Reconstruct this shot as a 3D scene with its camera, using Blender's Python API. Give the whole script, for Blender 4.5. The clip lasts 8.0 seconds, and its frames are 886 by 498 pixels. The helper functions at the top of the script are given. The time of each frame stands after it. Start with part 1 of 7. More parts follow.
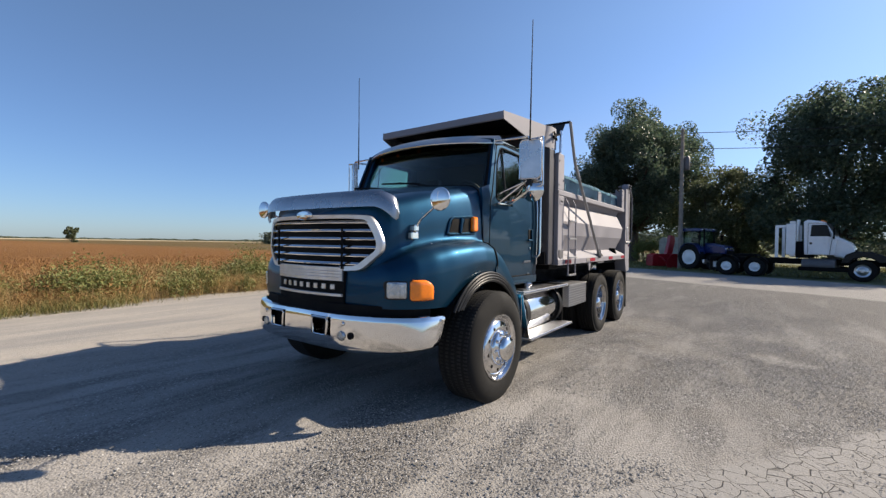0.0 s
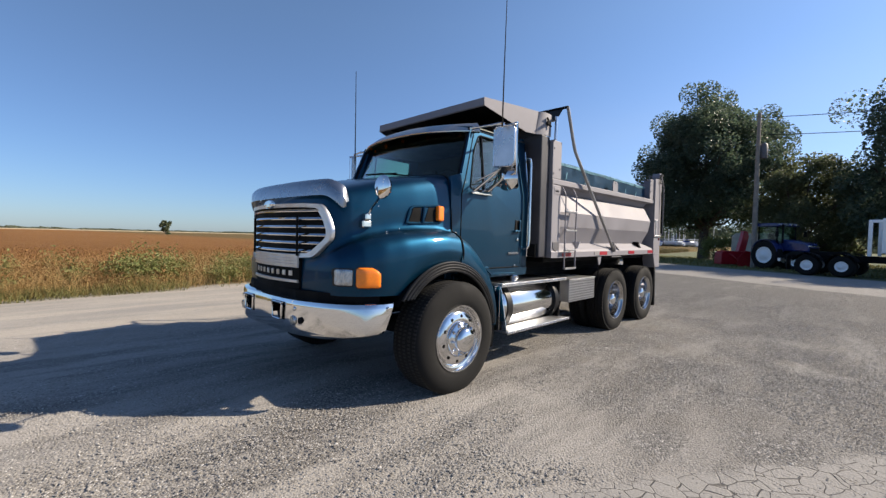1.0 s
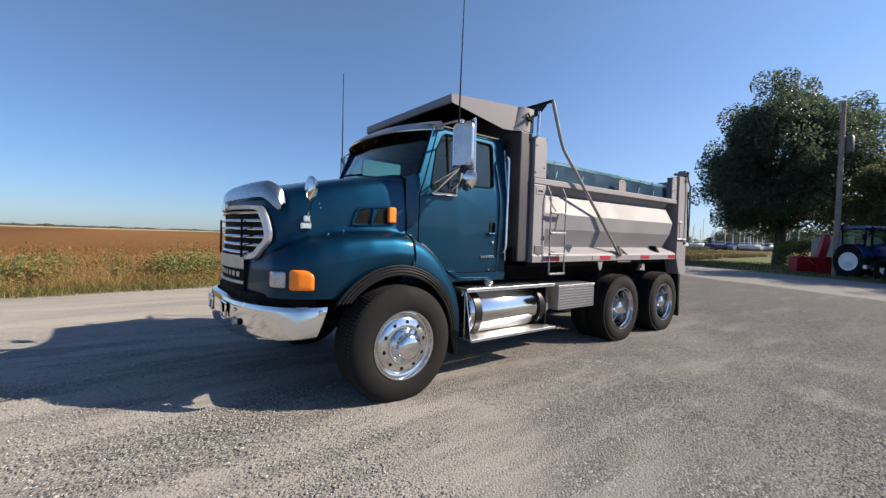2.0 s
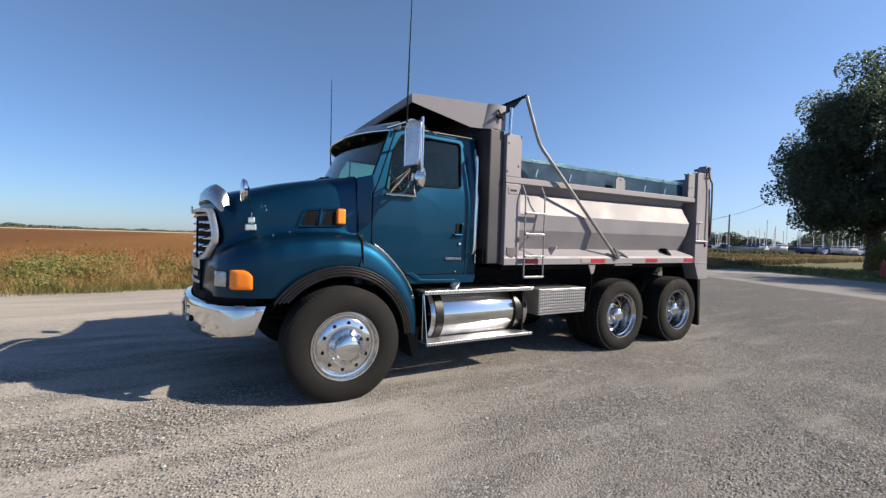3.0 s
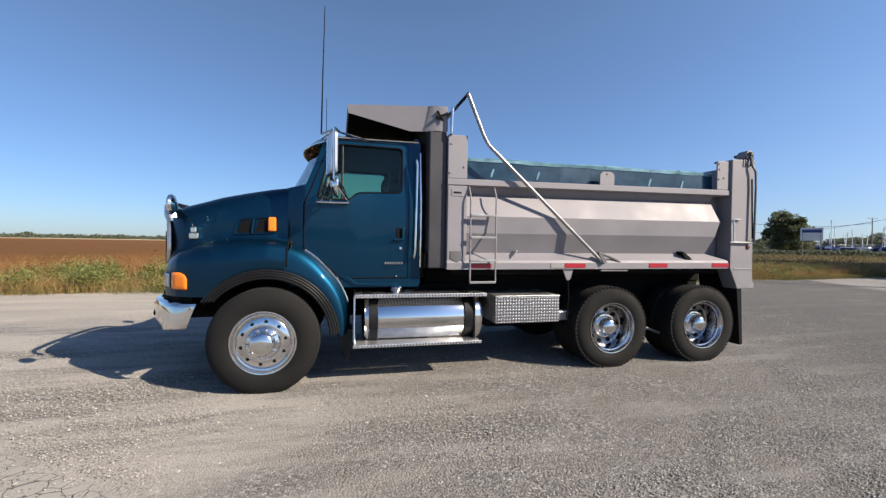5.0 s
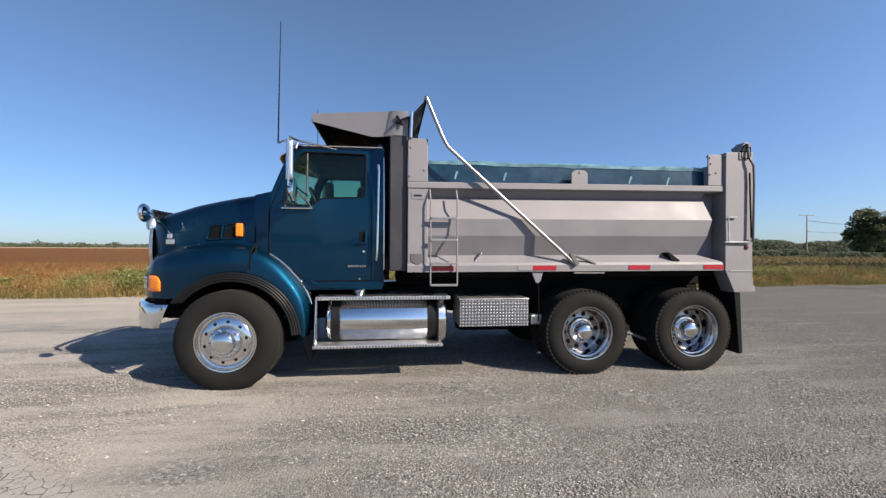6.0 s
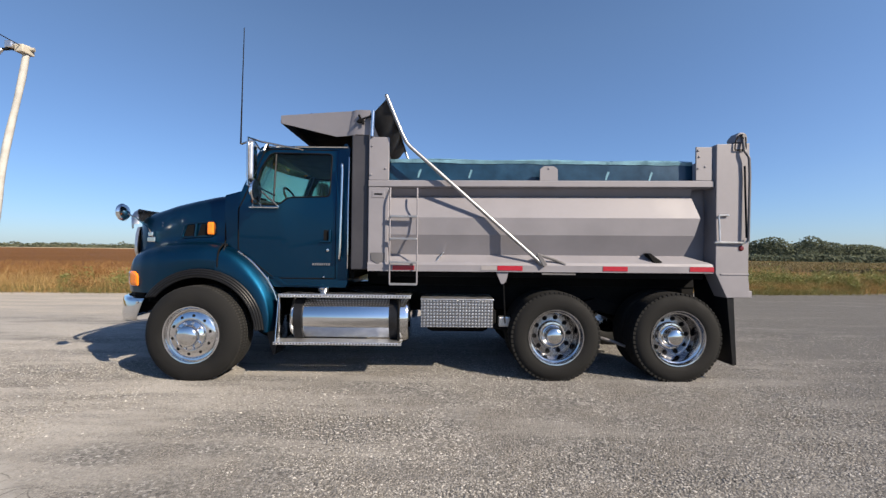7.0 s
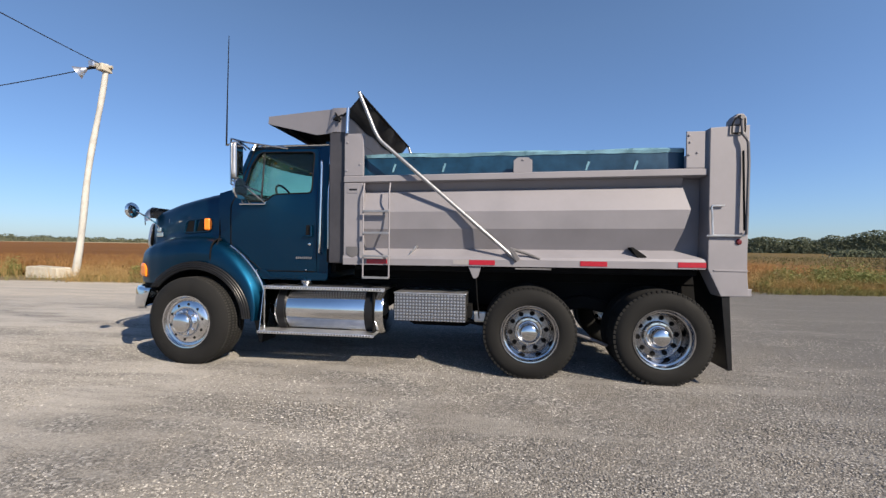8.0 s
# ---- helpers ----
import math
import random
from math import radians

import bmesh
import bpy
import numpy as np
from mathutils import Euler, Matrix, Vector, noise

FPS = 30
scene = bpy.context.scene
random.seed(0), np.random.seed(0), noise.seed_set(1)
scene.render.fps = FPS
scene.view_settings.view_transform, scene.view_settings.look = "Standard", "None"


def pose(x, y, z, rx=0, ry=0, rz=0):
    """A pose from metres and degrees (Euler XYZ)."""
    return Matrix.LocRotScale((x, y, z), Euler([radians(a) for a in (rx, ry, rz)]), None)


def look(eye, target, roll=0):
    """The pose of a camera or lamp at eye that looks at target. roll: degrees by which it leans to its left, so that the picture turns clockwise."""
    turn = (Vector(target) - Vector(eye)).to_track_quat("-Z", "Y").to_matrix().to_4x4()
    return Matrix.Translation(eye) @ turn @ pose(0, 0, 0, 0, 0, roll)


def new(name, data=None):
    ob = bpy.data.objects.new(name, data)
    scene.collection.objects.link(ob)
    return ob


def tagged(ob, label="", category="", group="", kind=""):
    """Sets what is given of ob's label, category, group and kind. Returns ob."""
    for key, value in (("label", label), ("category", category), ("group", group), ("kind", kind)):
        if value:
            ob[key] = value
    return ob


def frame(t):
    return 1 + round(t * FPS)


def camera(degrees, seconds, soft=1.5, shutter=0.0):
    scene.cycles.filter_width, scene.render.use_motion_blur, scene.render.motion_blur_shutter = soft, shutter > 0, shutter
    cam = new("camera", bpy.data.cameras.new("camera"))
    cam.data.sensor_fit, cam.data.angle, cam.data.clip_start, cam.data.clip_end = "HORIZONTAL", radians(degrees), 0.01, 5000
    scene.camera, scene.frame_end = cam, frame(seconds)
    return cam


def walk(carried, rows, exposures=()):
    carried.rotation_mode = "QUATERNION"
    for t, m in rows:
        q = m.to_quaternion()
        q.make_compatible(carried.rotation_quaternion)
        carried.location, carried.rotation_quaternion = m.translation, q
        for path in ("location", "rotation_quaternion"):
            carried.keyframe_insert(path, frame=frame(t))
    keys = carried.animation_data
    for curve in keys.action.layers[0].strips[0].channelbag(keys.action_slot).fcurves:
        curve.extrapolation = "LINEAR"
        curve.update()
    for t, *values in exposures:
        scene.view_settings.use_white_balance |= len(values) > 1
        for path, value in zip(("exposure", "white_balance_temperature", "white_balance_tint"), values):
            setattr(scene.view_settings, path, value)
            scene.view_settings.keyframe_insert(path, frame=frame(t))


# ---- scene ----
cam = camera(93.7, 8.0, 1.4)
PATH = [
    (0, (-3.492, -3.167, 1.462), (-1.863, -2.006, 1.439), 0.9),
    (0.5, (-3.208, -3.559, 1.451), (-1.668, -2.284, 1.409), 1.2),
    (1, (-2.868, -3.871, 1.429), (-1.427, -2.486, 1.375), 1.4),
    (1.5, (-2.46, -4.154, 1.455), (-1.118, -2.673, 1.4), 1.6),
    (3, (-1.131, -4.937, 1.475), (-0.117, -3.213, 1.429), 1.7),
    (3.5, (-0.694, -5.174, 1.508), (0.188, -3.379, 1.468), 1.5),
    (4, (-0.225, -5.276, 1.502), (0.52, -3.42, 1.461), 1.4),
    (4.5, (0.238, -5.474, 1.496), (0.851, -3.571, 1.455), 1.3),
    (6, (1.672, -5.842, 1.468), (1.925, -3.858, 1.467), 0.3),
    (6.5, (2.159, -5.861, 1.443), (2.307, -3.867, 1.442), 0.5),
    (7, (2.658, -5.84, 1.43), (2.677, -3.84, 1.442), 0.7),
    (7.5, (3.146, -5.877, 1.43), (3.029, -3.88, 1.436), 0.8),
    (8, (3.621, -5.783, 1.43), (3.359, -3.8, 1.415), 0.7),
]
walk(cam, [(t, look(eye, target, roll)) for t, eye, target, roll in PATH])

# ---- world and sun ----
SUN = Vector((1.155, -0.90, 1.0)).normalized()
SUN_ELEV = math.asin(SUN.z)
SUN_ROT = math.atan2(SUN.x, SUN.y)

world = bpy.data.worlds.new("sky")
scene.world = world
world.use_nodes = True
wn = world.node_tree.nodes
sky = wn.new("ShaderNodeTexSky")
sky.sky_type = "NISHITA"
sky.sun_disc = False
sky.sun_elevation = SUN_ELEV
sky.sun_rotation = SUN_ROT
sky.air_density, sky.dust_density, sky.ozone_density = 1.0, 0.3, 4.0
wn["Background"].inputs["Strength"].default_value = 0.0675
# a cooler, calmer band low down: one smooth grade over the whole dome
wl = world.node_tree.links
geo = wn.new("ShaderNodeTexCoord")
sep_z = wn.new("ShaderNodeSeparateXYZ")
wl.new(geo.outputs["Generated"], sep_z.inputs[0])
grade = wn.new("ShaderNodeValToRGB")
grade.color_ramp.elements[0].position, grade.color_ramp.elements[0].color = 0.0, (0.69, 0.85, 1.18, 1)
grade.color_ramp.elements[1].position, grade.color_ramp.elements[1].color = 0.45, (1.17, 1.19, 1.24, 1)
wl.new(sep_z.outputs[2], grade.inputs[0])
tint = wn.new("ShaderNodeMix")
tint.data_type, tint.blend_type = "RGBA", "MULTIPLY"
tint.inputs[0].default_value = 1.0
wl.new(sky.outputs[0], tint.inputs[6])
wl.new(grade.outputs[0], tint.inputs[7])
side = wn.new("ShaderNodeVectorMath")
side.operation = "DOT_PRODUCT"
side.inputs[1].default_value = Vector((SUN.x, SUN.y, 0)).normalized()
wl.new(geo.outputs["Generated"], side.inputs[0])
glow = wn.new("ShaderNodeMapRange")
glow.inputs[1].default_value, glow.inputs[2].default_value = -1.0, 1.0
glow.inputs[3].default_value, glow.inputs[4].default_value = 0.83, 1.20
wl.new(side.outputs["Value"], glow.inputs[0])
lit = wn.new("ShaderNodeVectorMath")
lit.operation = "SCALE"
# thin pale haze low in the sky on the sun's side
low = wn.new("ShaderNodeMapRange")
low.interpolation_type = "SMOOTHSTEP"
low.inputs[1].default_value, low.inputs[2].default_value = 0.03, 0.42
low.inputs[3].default_value, low.inputs[4].default_value = 1.0, 0.0
wl.new(sep_z.outputs[2], low.inputs[0])
near_sun = wn.new("ShaderNodeMapRange")
near_sun.interpolation_type = "SMOOTHSTEP"
near_sun.inputs[1].default_value, near_sun.inputs[2].default_value = -0.25, 0.9
near_sun.inputs[4].default_value = 0.44
wl.new(side.outputs["Value"], near_sun.inputs[0])
streak_map = wn.new("ShaderNodeMapping")
streak_map.inputs["Scale"].default_value = (1.0, 1.0, 4.0)
wl.new(geo.outputs["Generated"], streak_map.inputs[0])
streak = wn.new("ShaderNodeTexNoise")
streak.inputs["Scale"].default_value, streak.inputs["Detail"].default_value = 2.2, 5.0
wl.new(streak_map.outputs[0], streak.inputs["Vector"])
wisps = wn.new("ShaderNodeMapRange")
wisps.inputs[1].default_value, wisps.inputs[2].default_value = 0.3, 0.7
wisps.inputs[3].default_value, wisps.inputs[4].default_value = 0.55, 1.1
wl.new(streak.outputs["Fac"], wisps.inputs[0])
haze_a = wn.new("ShaderNodeMath")
haze_a.operation = "MULTIPLY"
wl.new(low.outputs[0], haze_a.inputs[0])
wl.new(near_sun.outputs[0], haze_a.inputs[1])
haze_b = wn.new("ShaderNodeMath")
haze_b.operation = "MULTIPLY"
wl.new(haze_a.outputs[0], haze_b.inputs[0])
wl.new(wisps.outputs[0], haze_b.inputs[1])
haze = wn.new("ShaderNodeMix")
haze.data_type = "RGBA"
wl.new(haze_b.outputs[0], haze.inputs[0])
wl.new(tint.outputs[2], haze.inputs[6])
haze.inputs[7].default_value = (4.6, 5.0, 5.6, 1)
wl.new(haze.outputs[2], lit.inputs[0])
wl.new(glow.outputs[0], lit.inputs["Scale"])
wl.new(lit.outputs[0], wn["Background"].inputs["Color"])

sun_lamp = new("sun", bpy.data.lights.new("sun", "SUN"))
sun_lamp.data.energy = 5.0
sun_lamp.data.angle = radians(0.53)
sun_lamp.data.color = (1.0, 0.87, 0.70)
sun_lamp.matrix_world = look(SUN * 60, (0, 0, 0))
scene.view_settings.exposure = 0.86


# ---- materials ----
def node_mat(name):
    m = bpy.data.materials.new(name)
    m.use_nodes = True
    return m, m.node_tree.nodes, m.node_tree.links, m.node_tree.nodes["Principled BSDF"]


def coords(n, l, scale=(1, 1, 1), generated=False):
    tc = n.new("ShaderNodeTexCoord")
    mp = n.new("ShaderNodeMapping")
    mp.inputs["Scale"].default_value = scale
    l.new(tc.outputs["Generated" if generated else "Object"], mp.inputs[0])
    return mp.outputs[0]


def noise_tex(n, l, vec, scale, detail=4.0, rough=0.6):
    t = n.new("ShaderNodeTexNoise")
    t.inputs["Scale"].default_value = scale
    t.inputs["Detail"].default_value = detail
    t.inputs["Roughness"].default_value = rough
    l.new(vec, t.inputs["Vector"])
    return t.outputs["Fac"]


def ramp(n, l, fac, stops):
    r = n.new("ShaderNodeValToRGB")
    while len(r.color_ramp.elements) < len(stops):
        r.color_ramp.elements.new(0.5)
    for e, (p, c) in zip(r.color_ramp.elements, stops):
        e.position = p
        e.color = (c, c, c, 1) if isinstance(c, (int, float)) else (*c, 1)
    l.new(fac, r.inputs[0])
    return r.outputs[0]


def mix_rgb(n, l, fac, a, b, mode="MIX"):
    m = n.new("ShaderNodeMix")
    m.data_type, m.blend_type = "RGBA", mode
    for sock, v in ((m.inputs[0], fac), (m.inputs[6], a), (m.inputs[7], b)):
        if isinstance(v, (int, float)):
            sock.default_value = v
        elif isinstance(v, tuple):
            sock.default_value = (*v, 1)
        else:
            l.new(v, sock)
    return m.outputs[2]


def bump(n, l, height, strength, dist, bsdf):
    b = n.new("ShaderNodeBump")
    b.inputs["Strength"].default_value = strength
    b.inputs["Distance"].default_value = dist
    l.new(height, b.inputs["Height"])
    l.new(b.outputs[0], bsdf.inputs["Normal"])
    return b


def plain(name, colour, rough=0.5, metal=0.0, coat=0.0, vary=0.15, scale=6.0, grain=0.0, coat_rough=0.05, ior=1.45):
    """A surface of one paint or stuff with blotches at two scales and fine relief."""
    m, n, l, b = node_mat(name)
    v = coords(n, l)
    a = noise_tex(n, l, v, scale)
    f = noise_tex(n, l, v, scale * 14, 3)
    dark = tuple(c * (1 - vary) for c in colour)
    lite = tuple(min(1, c * (1 + vary)) for c in colour)
    c = mix_rgb(n, l, ramp(n, l, a, [(0.3, 0.0), (0.7, 1.0)]), dark, lite)
    c = mix_rgb(n, l, ramp(n, l, f, [(0.35, 0.0), (0.65, vary * 0.7)]), c, tuple(x * 0.75 for x in colour))
    l.new(c, b.inputs["Base Color"])
    r = ramp(n, l, a, [(0.25, max(0.02, rough * 0.8)), (0.75, min(1, rough * 1.25))])
    l.new(r, b.inputs["Roughness"])
    b.inputs["Metallic"].default_value = metal
    b.inputs["Coat Weight"].default_value = coat
    b.inputs["Coat Roughness"].default_value = coat_rough
    b.inputs["IOR"].default_value = ior
    if grain:
        bump(n, l, f, 0.5, grain, b)
    return m


def diamond_plate(name, colour, tile=0.036):
    """Bright tread plate: raised lozenges in two directions."""
    m, n, l, b = node_mat(name)
    v = coords(n, l)
    sep = n.new("ShaderNodeSeparateXYZ")
    l.new(v, sep.inputs[0])

    def math_node(op, a, c=None):
        q = n.new("ShaderNodeMath")
        q.operation = op
        for i, x in enumerate((a, c)):
            if x is None:
                continue
            if isinstance(x, (int, float)):
                q.inputs[i].default_value = x
            else:
                l.new(x, q.inputs[i])
        return q.outputs[0]
    yz = math_node("ADD", sep.outputs[1], sep.outputs[2])
    p = math_node("MULTIPLY", sep.outputs[0], math.pi / tile)
    q = math_node("MULTIPLY", yz, math.pi / tile)
    h = math_node("MULTIPLY", math_node("SINE", p), math_node("SINE", q))
    h = math_node("ABSOLUTE", h)
    raised = ramp(n, l, h, [(0.35, 0.0), (0.65, 1.0)])
    c = mix_rgb(n, l, raised, tuple(x * 0.42 for x in colour), colour)
    l.new(c, b.inputs["Base Color"])
    b.inputs["Metallic"].default_value = 0.95
    b.inputs["Roughness"].default_value = 0.36
    bump(n, l, raised, 0.6, 0.003, b)
    return m


def glass_mat(name, tint, gloss=0.04):
    m, n, l, b = node_mat(name)
    n.remove(b)
    tr = n.new("ShaderNodeBsdfTransparent")
    tr.inputs[0].default_value = (*tint, 1)
    gl = n.new("ShaderNodeBsdfGlossy")
    gl.inputs["Roughness"].default_value = gloss
    lw = n.new("ShaderNodeLayerWeight")
    lw.inputs[0].default_value = 0.5
    pw = n.new("ShaderNodeMath")
    pw.operation = "POWER"
    pw.inputs[1].default_value = 2.5
    l.new(lw.outputs["Facing"], pw.inputs[0])
    ml = n.new("ShaderNodeMath")
    ml.operation = "MULTIPLY_ADD"
    ml.inputs[1].default_value, ml.inputs[2].default_value = 0.95, 0.025
    l.new(pw.outputs[0], ml.inputs[0])
    mx = n.new("ShaderNodeMixShader")
    l.new(ml.outputs[0], mx.inputs[0])
    l.new(tr.outputs[0], mx.inputs[1])
    l.new(gl.outputs[0], mx.inputs[2])
    l.new(mx.outputs[0], n["Material Output"].inputs[0])
    return m


def paint_mat():
    """Teal-blue metallic clear-coated cab paint with dust."""
    m, n, l, b = node_mat("teal_metallic_paint")
    v = coords(n, l)
    dust = noise_tex(n, l, v, 2.2, 6)
    fleck = noise_tex(n, l, v, 900, 1)
    c = mix_rgb(n, l, ramp(n, l, fleck, [(0.4, 0.0), (0.65, 0.5)]), (0.0004, 0.0280, 0.063), (0.0010, 0.0530, 0.107))
    c = mix_rgb(n, l, ramp(n, l, dust, [(0.5, 0.0), (0.8, 0.025)]), c, (0.2, 0.22, 0.22))
    l.new(c, b.inputs["Base Color"])
    b.inputs["Metallic"].default_value = 0.93
    l.new(ramp(n, l, dust, [(0.3, 0.42), (0.7, 0.50)]), b.inputs["Roughness"])
    b.inputs["Coat Weight"].default_value = 0.5
    b.inputs["Coat IOR"].default_value = 1.4
    b.inputs["Coat Roughness"].default_value = 0.02
    return m


def leaf_mat(name, c0, c1, c2, rough=0.6, trans=0.25):
    m, n, l, b = node_mat(name)
    g = n.new("ShaderNodeNewGeometry")
    c = ramp(n, l, g.outputs["Random Per Island"], [(0.0, c0), (0.5, c1), (1.0, c2)])
    l.new(c, b.inputs["Base Color"])
    b.inputs["Roughness"].default_value = rough
    tl = n.new("ShaderNodeBsdfTranslucent")
    l.new(c, tl.inputs[0])
    mx = n.new("ShaderNodeMixShader")
    mx.inputs[0].default_value = trans
    l.new(b.outputs[0], mx.inputs[1])
    l.new(tl.outputs[0], mx.inputs[2])
    l.new(mx.outputs[0], n["Material Output"].inputs[0])
    return m


PAINT = paint_mat()
STEEL = plain("silver_body_paint", (0.208, 0.200, 0.219), 0.60, 0.14, 0.0, 0.10, 1.6, 0.0004, 0.25)
STEEL_DARK = plain("grey_headboard_paint", (0.12, 0.115, 0.12), 0.5, 0.2, 0.0, 0.2, 2.5, 0.0004)
CHROME = plain("chrome", (0.70, 0.70, 0.70), 0.07, 1.0, 0.0, 0.05, 3.0)
POLISH = plain("polished_aluminium", (0.72, 0.72, 0.73), 0.17, 1.0, 0.0, 0.08, 5.0, 0.0002)
BRUSHED = plain("brushed_aluminium", (0.60, 0.60, 0.61), 0.34, 0.9, 0.0, 0.12, 9.0, 0.0003)
TREAD_PLATE = diamond_plate("tread_plate", (0.50, 0.50, 0.52))
DEFLECTOR = plain("smoked_deflector", (0.36, 0.37, 0.39), 0.27, 0.95, 0.2, 0.10, 4.0, 0.0003)
ARM = plain("dull_bright_tube", (0.30, 0.30, 0.31), 0.38, 0.7, 0.0, 0.15, 6.0)
RIM = plain("polished_rim", (0.66, 0.66, 0.67), 0.10, 1.0, 0.0, 0.15, 7.0, 0.0003)
# shade and dark reflections inside the deep dish are put into these colours
RIM_REAR = plain("dark_dish_rim", (0.48, 0.48, 0.49), 0.12, 1.0, 0.0, 0.2, 8.0, 0.0004)
RIM_SHADED = plain("shaded_rim_disc", (0.30, 0.30, 0.31), 0.24, 1.0, 0.0, 0.25, 9.0, 0.0004)
VISOR = plain("stainless_visor", (0.50, 0.50, 0.50), 0.34, 0.85, 0.0, 0.10, 5.0)
# headboard colour is far darker than the silver body
HEADBOARD = plain("dark_headboard", (0.040, 0.039, 0.046), 0.5, 0.1, 0.0, 0.25, 2.5, 0.0004)
LETTER = plain("grey_lettering", (0.15, 0.16, 0.18), 0.4, 0.4)
RUBBER = plain("tyre_rubber", (0.0100, 0.0099, 0.0098), 0.85, 0.0, 0.0, 0.3, 5.0, 0.0010, ior=1.3)
TREAD_DUST = plain("dusty_tread_rubber", (0.027, 0.026, 0.0245), 0.9, 0.0, 0.0, 0.4, 14.0, 0.001, ior=1.3)
BLACK = plain("black_chassis_paint", (0.004, 0.004, 0.0045), 0.75, 0.0, 0.0, 0.4, 4.0, 0.0006, ior=1.25)
MIRROR_GREY = plain("grey_mirror_shell", (0.56, 0.55, 0.56), 0.28, 0.85, 0.0, 0.15, 5.0)
BLACK_PLASTIC = plain("black_plastic", (0.008, 0.008, 0.009), 0.38, 0.0, 0.0, 0.3, 6.0, 0.0004, ior=1.35)
CABIN = plain("dark_cabin_trim", (0.012, 0.012, 0.014), 0.7, 0.0, 0.0, 0.3, 6.0, 0.001)
SEAT = plain("grey_seat_cloth", (0.03, 0.03, 0.035), 0.9, 0.0, 0.0, 0.25, 8.0, 0.002)
GLASS = glass_mat("cab_glass", (0.64, 0.80, 0.70))
SCREEN = glass_mat("screen_glass", (0.90, 0.98, 0.90))
AMBER = plain("amber_lens", (0.90, 0.22, 0.01), 0.12, 0.0, 0.6, 0.08, 30.0, 0.001)
CLEAR_LENS = plain("clear_lens", (0.42, 0.44, 0.45), 0.14, 0.8, 0.8, 0.35, 30.0, 0.003)
RED_TAPE = plain("red_reflector", (0.30, 0.004, 0.018), 0.4, 0.0, 0.4, 0.12, 40.0)
MARKER_RED = plain("dark_red_lens", (0.10, 0.004, 0.008), 0.25, 0.0, 0.4, 0.1, 30.0)
WHITE_TAPE = plain("white_reflector", (0.25, 0.235, 0.235), 0.4, 0.0, 0.3, 0.06, 40.0)
BOARD = plain("teal_side_board", (0.004, 0.032, 0.068), 0.34, 0.0, 0.1, 0.45, 5.0, 0.002, 0.1)
BOARD_TOP = plain("pale_board_sheet", (0.13, 0.25, 0.31), 0.30, 0.0, 0.4, 0.4, 6.0, 0.004)
MESH_TARP = plain("black_tarp", (0.018, 0.018, 0.019), 0.85, 0.0, 0.0, 0.4, 8.0, 0.004)
WHITE_PAINT = plain("white_vehicle_paint", (0.80, 0.81, 0.82), 0.3, 0.0, 0.5, 0.06, 2.0)
BLUE_PAINT = plain("blue_tractor_paint", (0.009, 0.024, 0.12), 0.3, 0.0, 0.5, 0.15, 3.0)
RED_PAINT = plain("red_implement_paint", (0.32, 0.006, 0.014), 0.42, 0.0, 0.3, 0.2, 3.0)
POLE_WHITE = plain("weathered_white_pole", (0.41, 0.40, 0.37), 0.8, 0.0, 0.0, 0.22, 2.5, 0.006)
POLE_WOOD = plain("grey_pole_wood", (0.24, 0.21, 0.18), 0.85, 0.0, 0.0, 0.3, 3.0, 0.006)
CONCRETE = plain("pale_concrete", (0.40, 0.365, 0.30), 0.9, 0.0, 0.0, 0.2, 3.0, 0.008)
BARK = plain("tree_bark", (0.09, 0.07, 0.055), 0.9, 0.0, 0.0, 0.35, 5.0, 0.02)
# pale veil of lens glare is put into these two leaf colours
LEAVES = leaf_mat("tree_leaves", (0.052, 0.085, 0.055), (0.078, 0.116, 0.072), (0.15, 0.182, 0.122), 0.45, 0.5)
LEAVES_OLIVE = leaf_mat("olive_leaves", (0.085, 0.105, 0.055), (0.12, 0.14, 0.07), (0.17, 0.185, 0.095), 0.5, 0.5)
DRY_GRASS = leaf_mat("dry_grass", (0.31, 0.185, 0.066), (0.42, 0.285, 0.118), (0.24, 0.155, 0.055), 0.7)
GREEN_GRASS = leaf_mat("green_grass", (0.10, 0.11, 0.03), (0.16, 0.155, 0.045), (0.24, 0.20, 0.075), 0.7)
WEED_LEAVES = leaf_mat("weed_leaves", (0.10, 0.13, 0.03), (0.155, 0.175, 0.045), (0.235, 0.225, 0.075), 0.6)
MEADOW = leaf_mat("meadow_weeds", (0.10, 0.082, 0.034), (0.135, 0.105, 0.043), (0.088, 0.090, 0.032), 0.8)
CROP = leaf_mat("brown_crop", (0.18, 0.080, 0.024), (0.235, 0.115, 0.036), (0.28, 0.155, 0.055), 0.8)
# distance haze is put into these paler, bluer leaf colours
HAZED_WOOD = leaf_mat("hazed_wood_leaves", (0.115, 0.140, 0.098), (0.145, 0.168, 0.115), (0.18, 0.192, 0.13), 0.9, 0.5)
HULL_WHITE = plain("white_boat_hull", (0.70, 0.71, 0.73), 0.35)
BLUE_COVER = plain("blue_boat_cover", (0.03, 0.07, 0.22), 0.7)
MAST = plain("pale_mast", (0.72, 0.72, 0.70), 0.5, 0.0)
WIRE = plain("black_cable", (0.015, 0.015, 0.015), 0.6)


# ---- mesh helpers ----
def sharpen(bm, angle=38):
    """Smooth shading with sharp edges; bevelled boxes keep flat sides."""
    bm.normal_update()
    lim = radians(angle)
    hard = bm.faces.layers.int.get("hard")
    for f in bm.faces:
        f.smooth = True
    for e in bm.edges:
        fl = e.link_faces
        flat = hard and any(f[hard] for f in fl)
        e.smooth = len(fl) == 2 and e.calc_face_angle(0) < (0.2 if flat else lim)


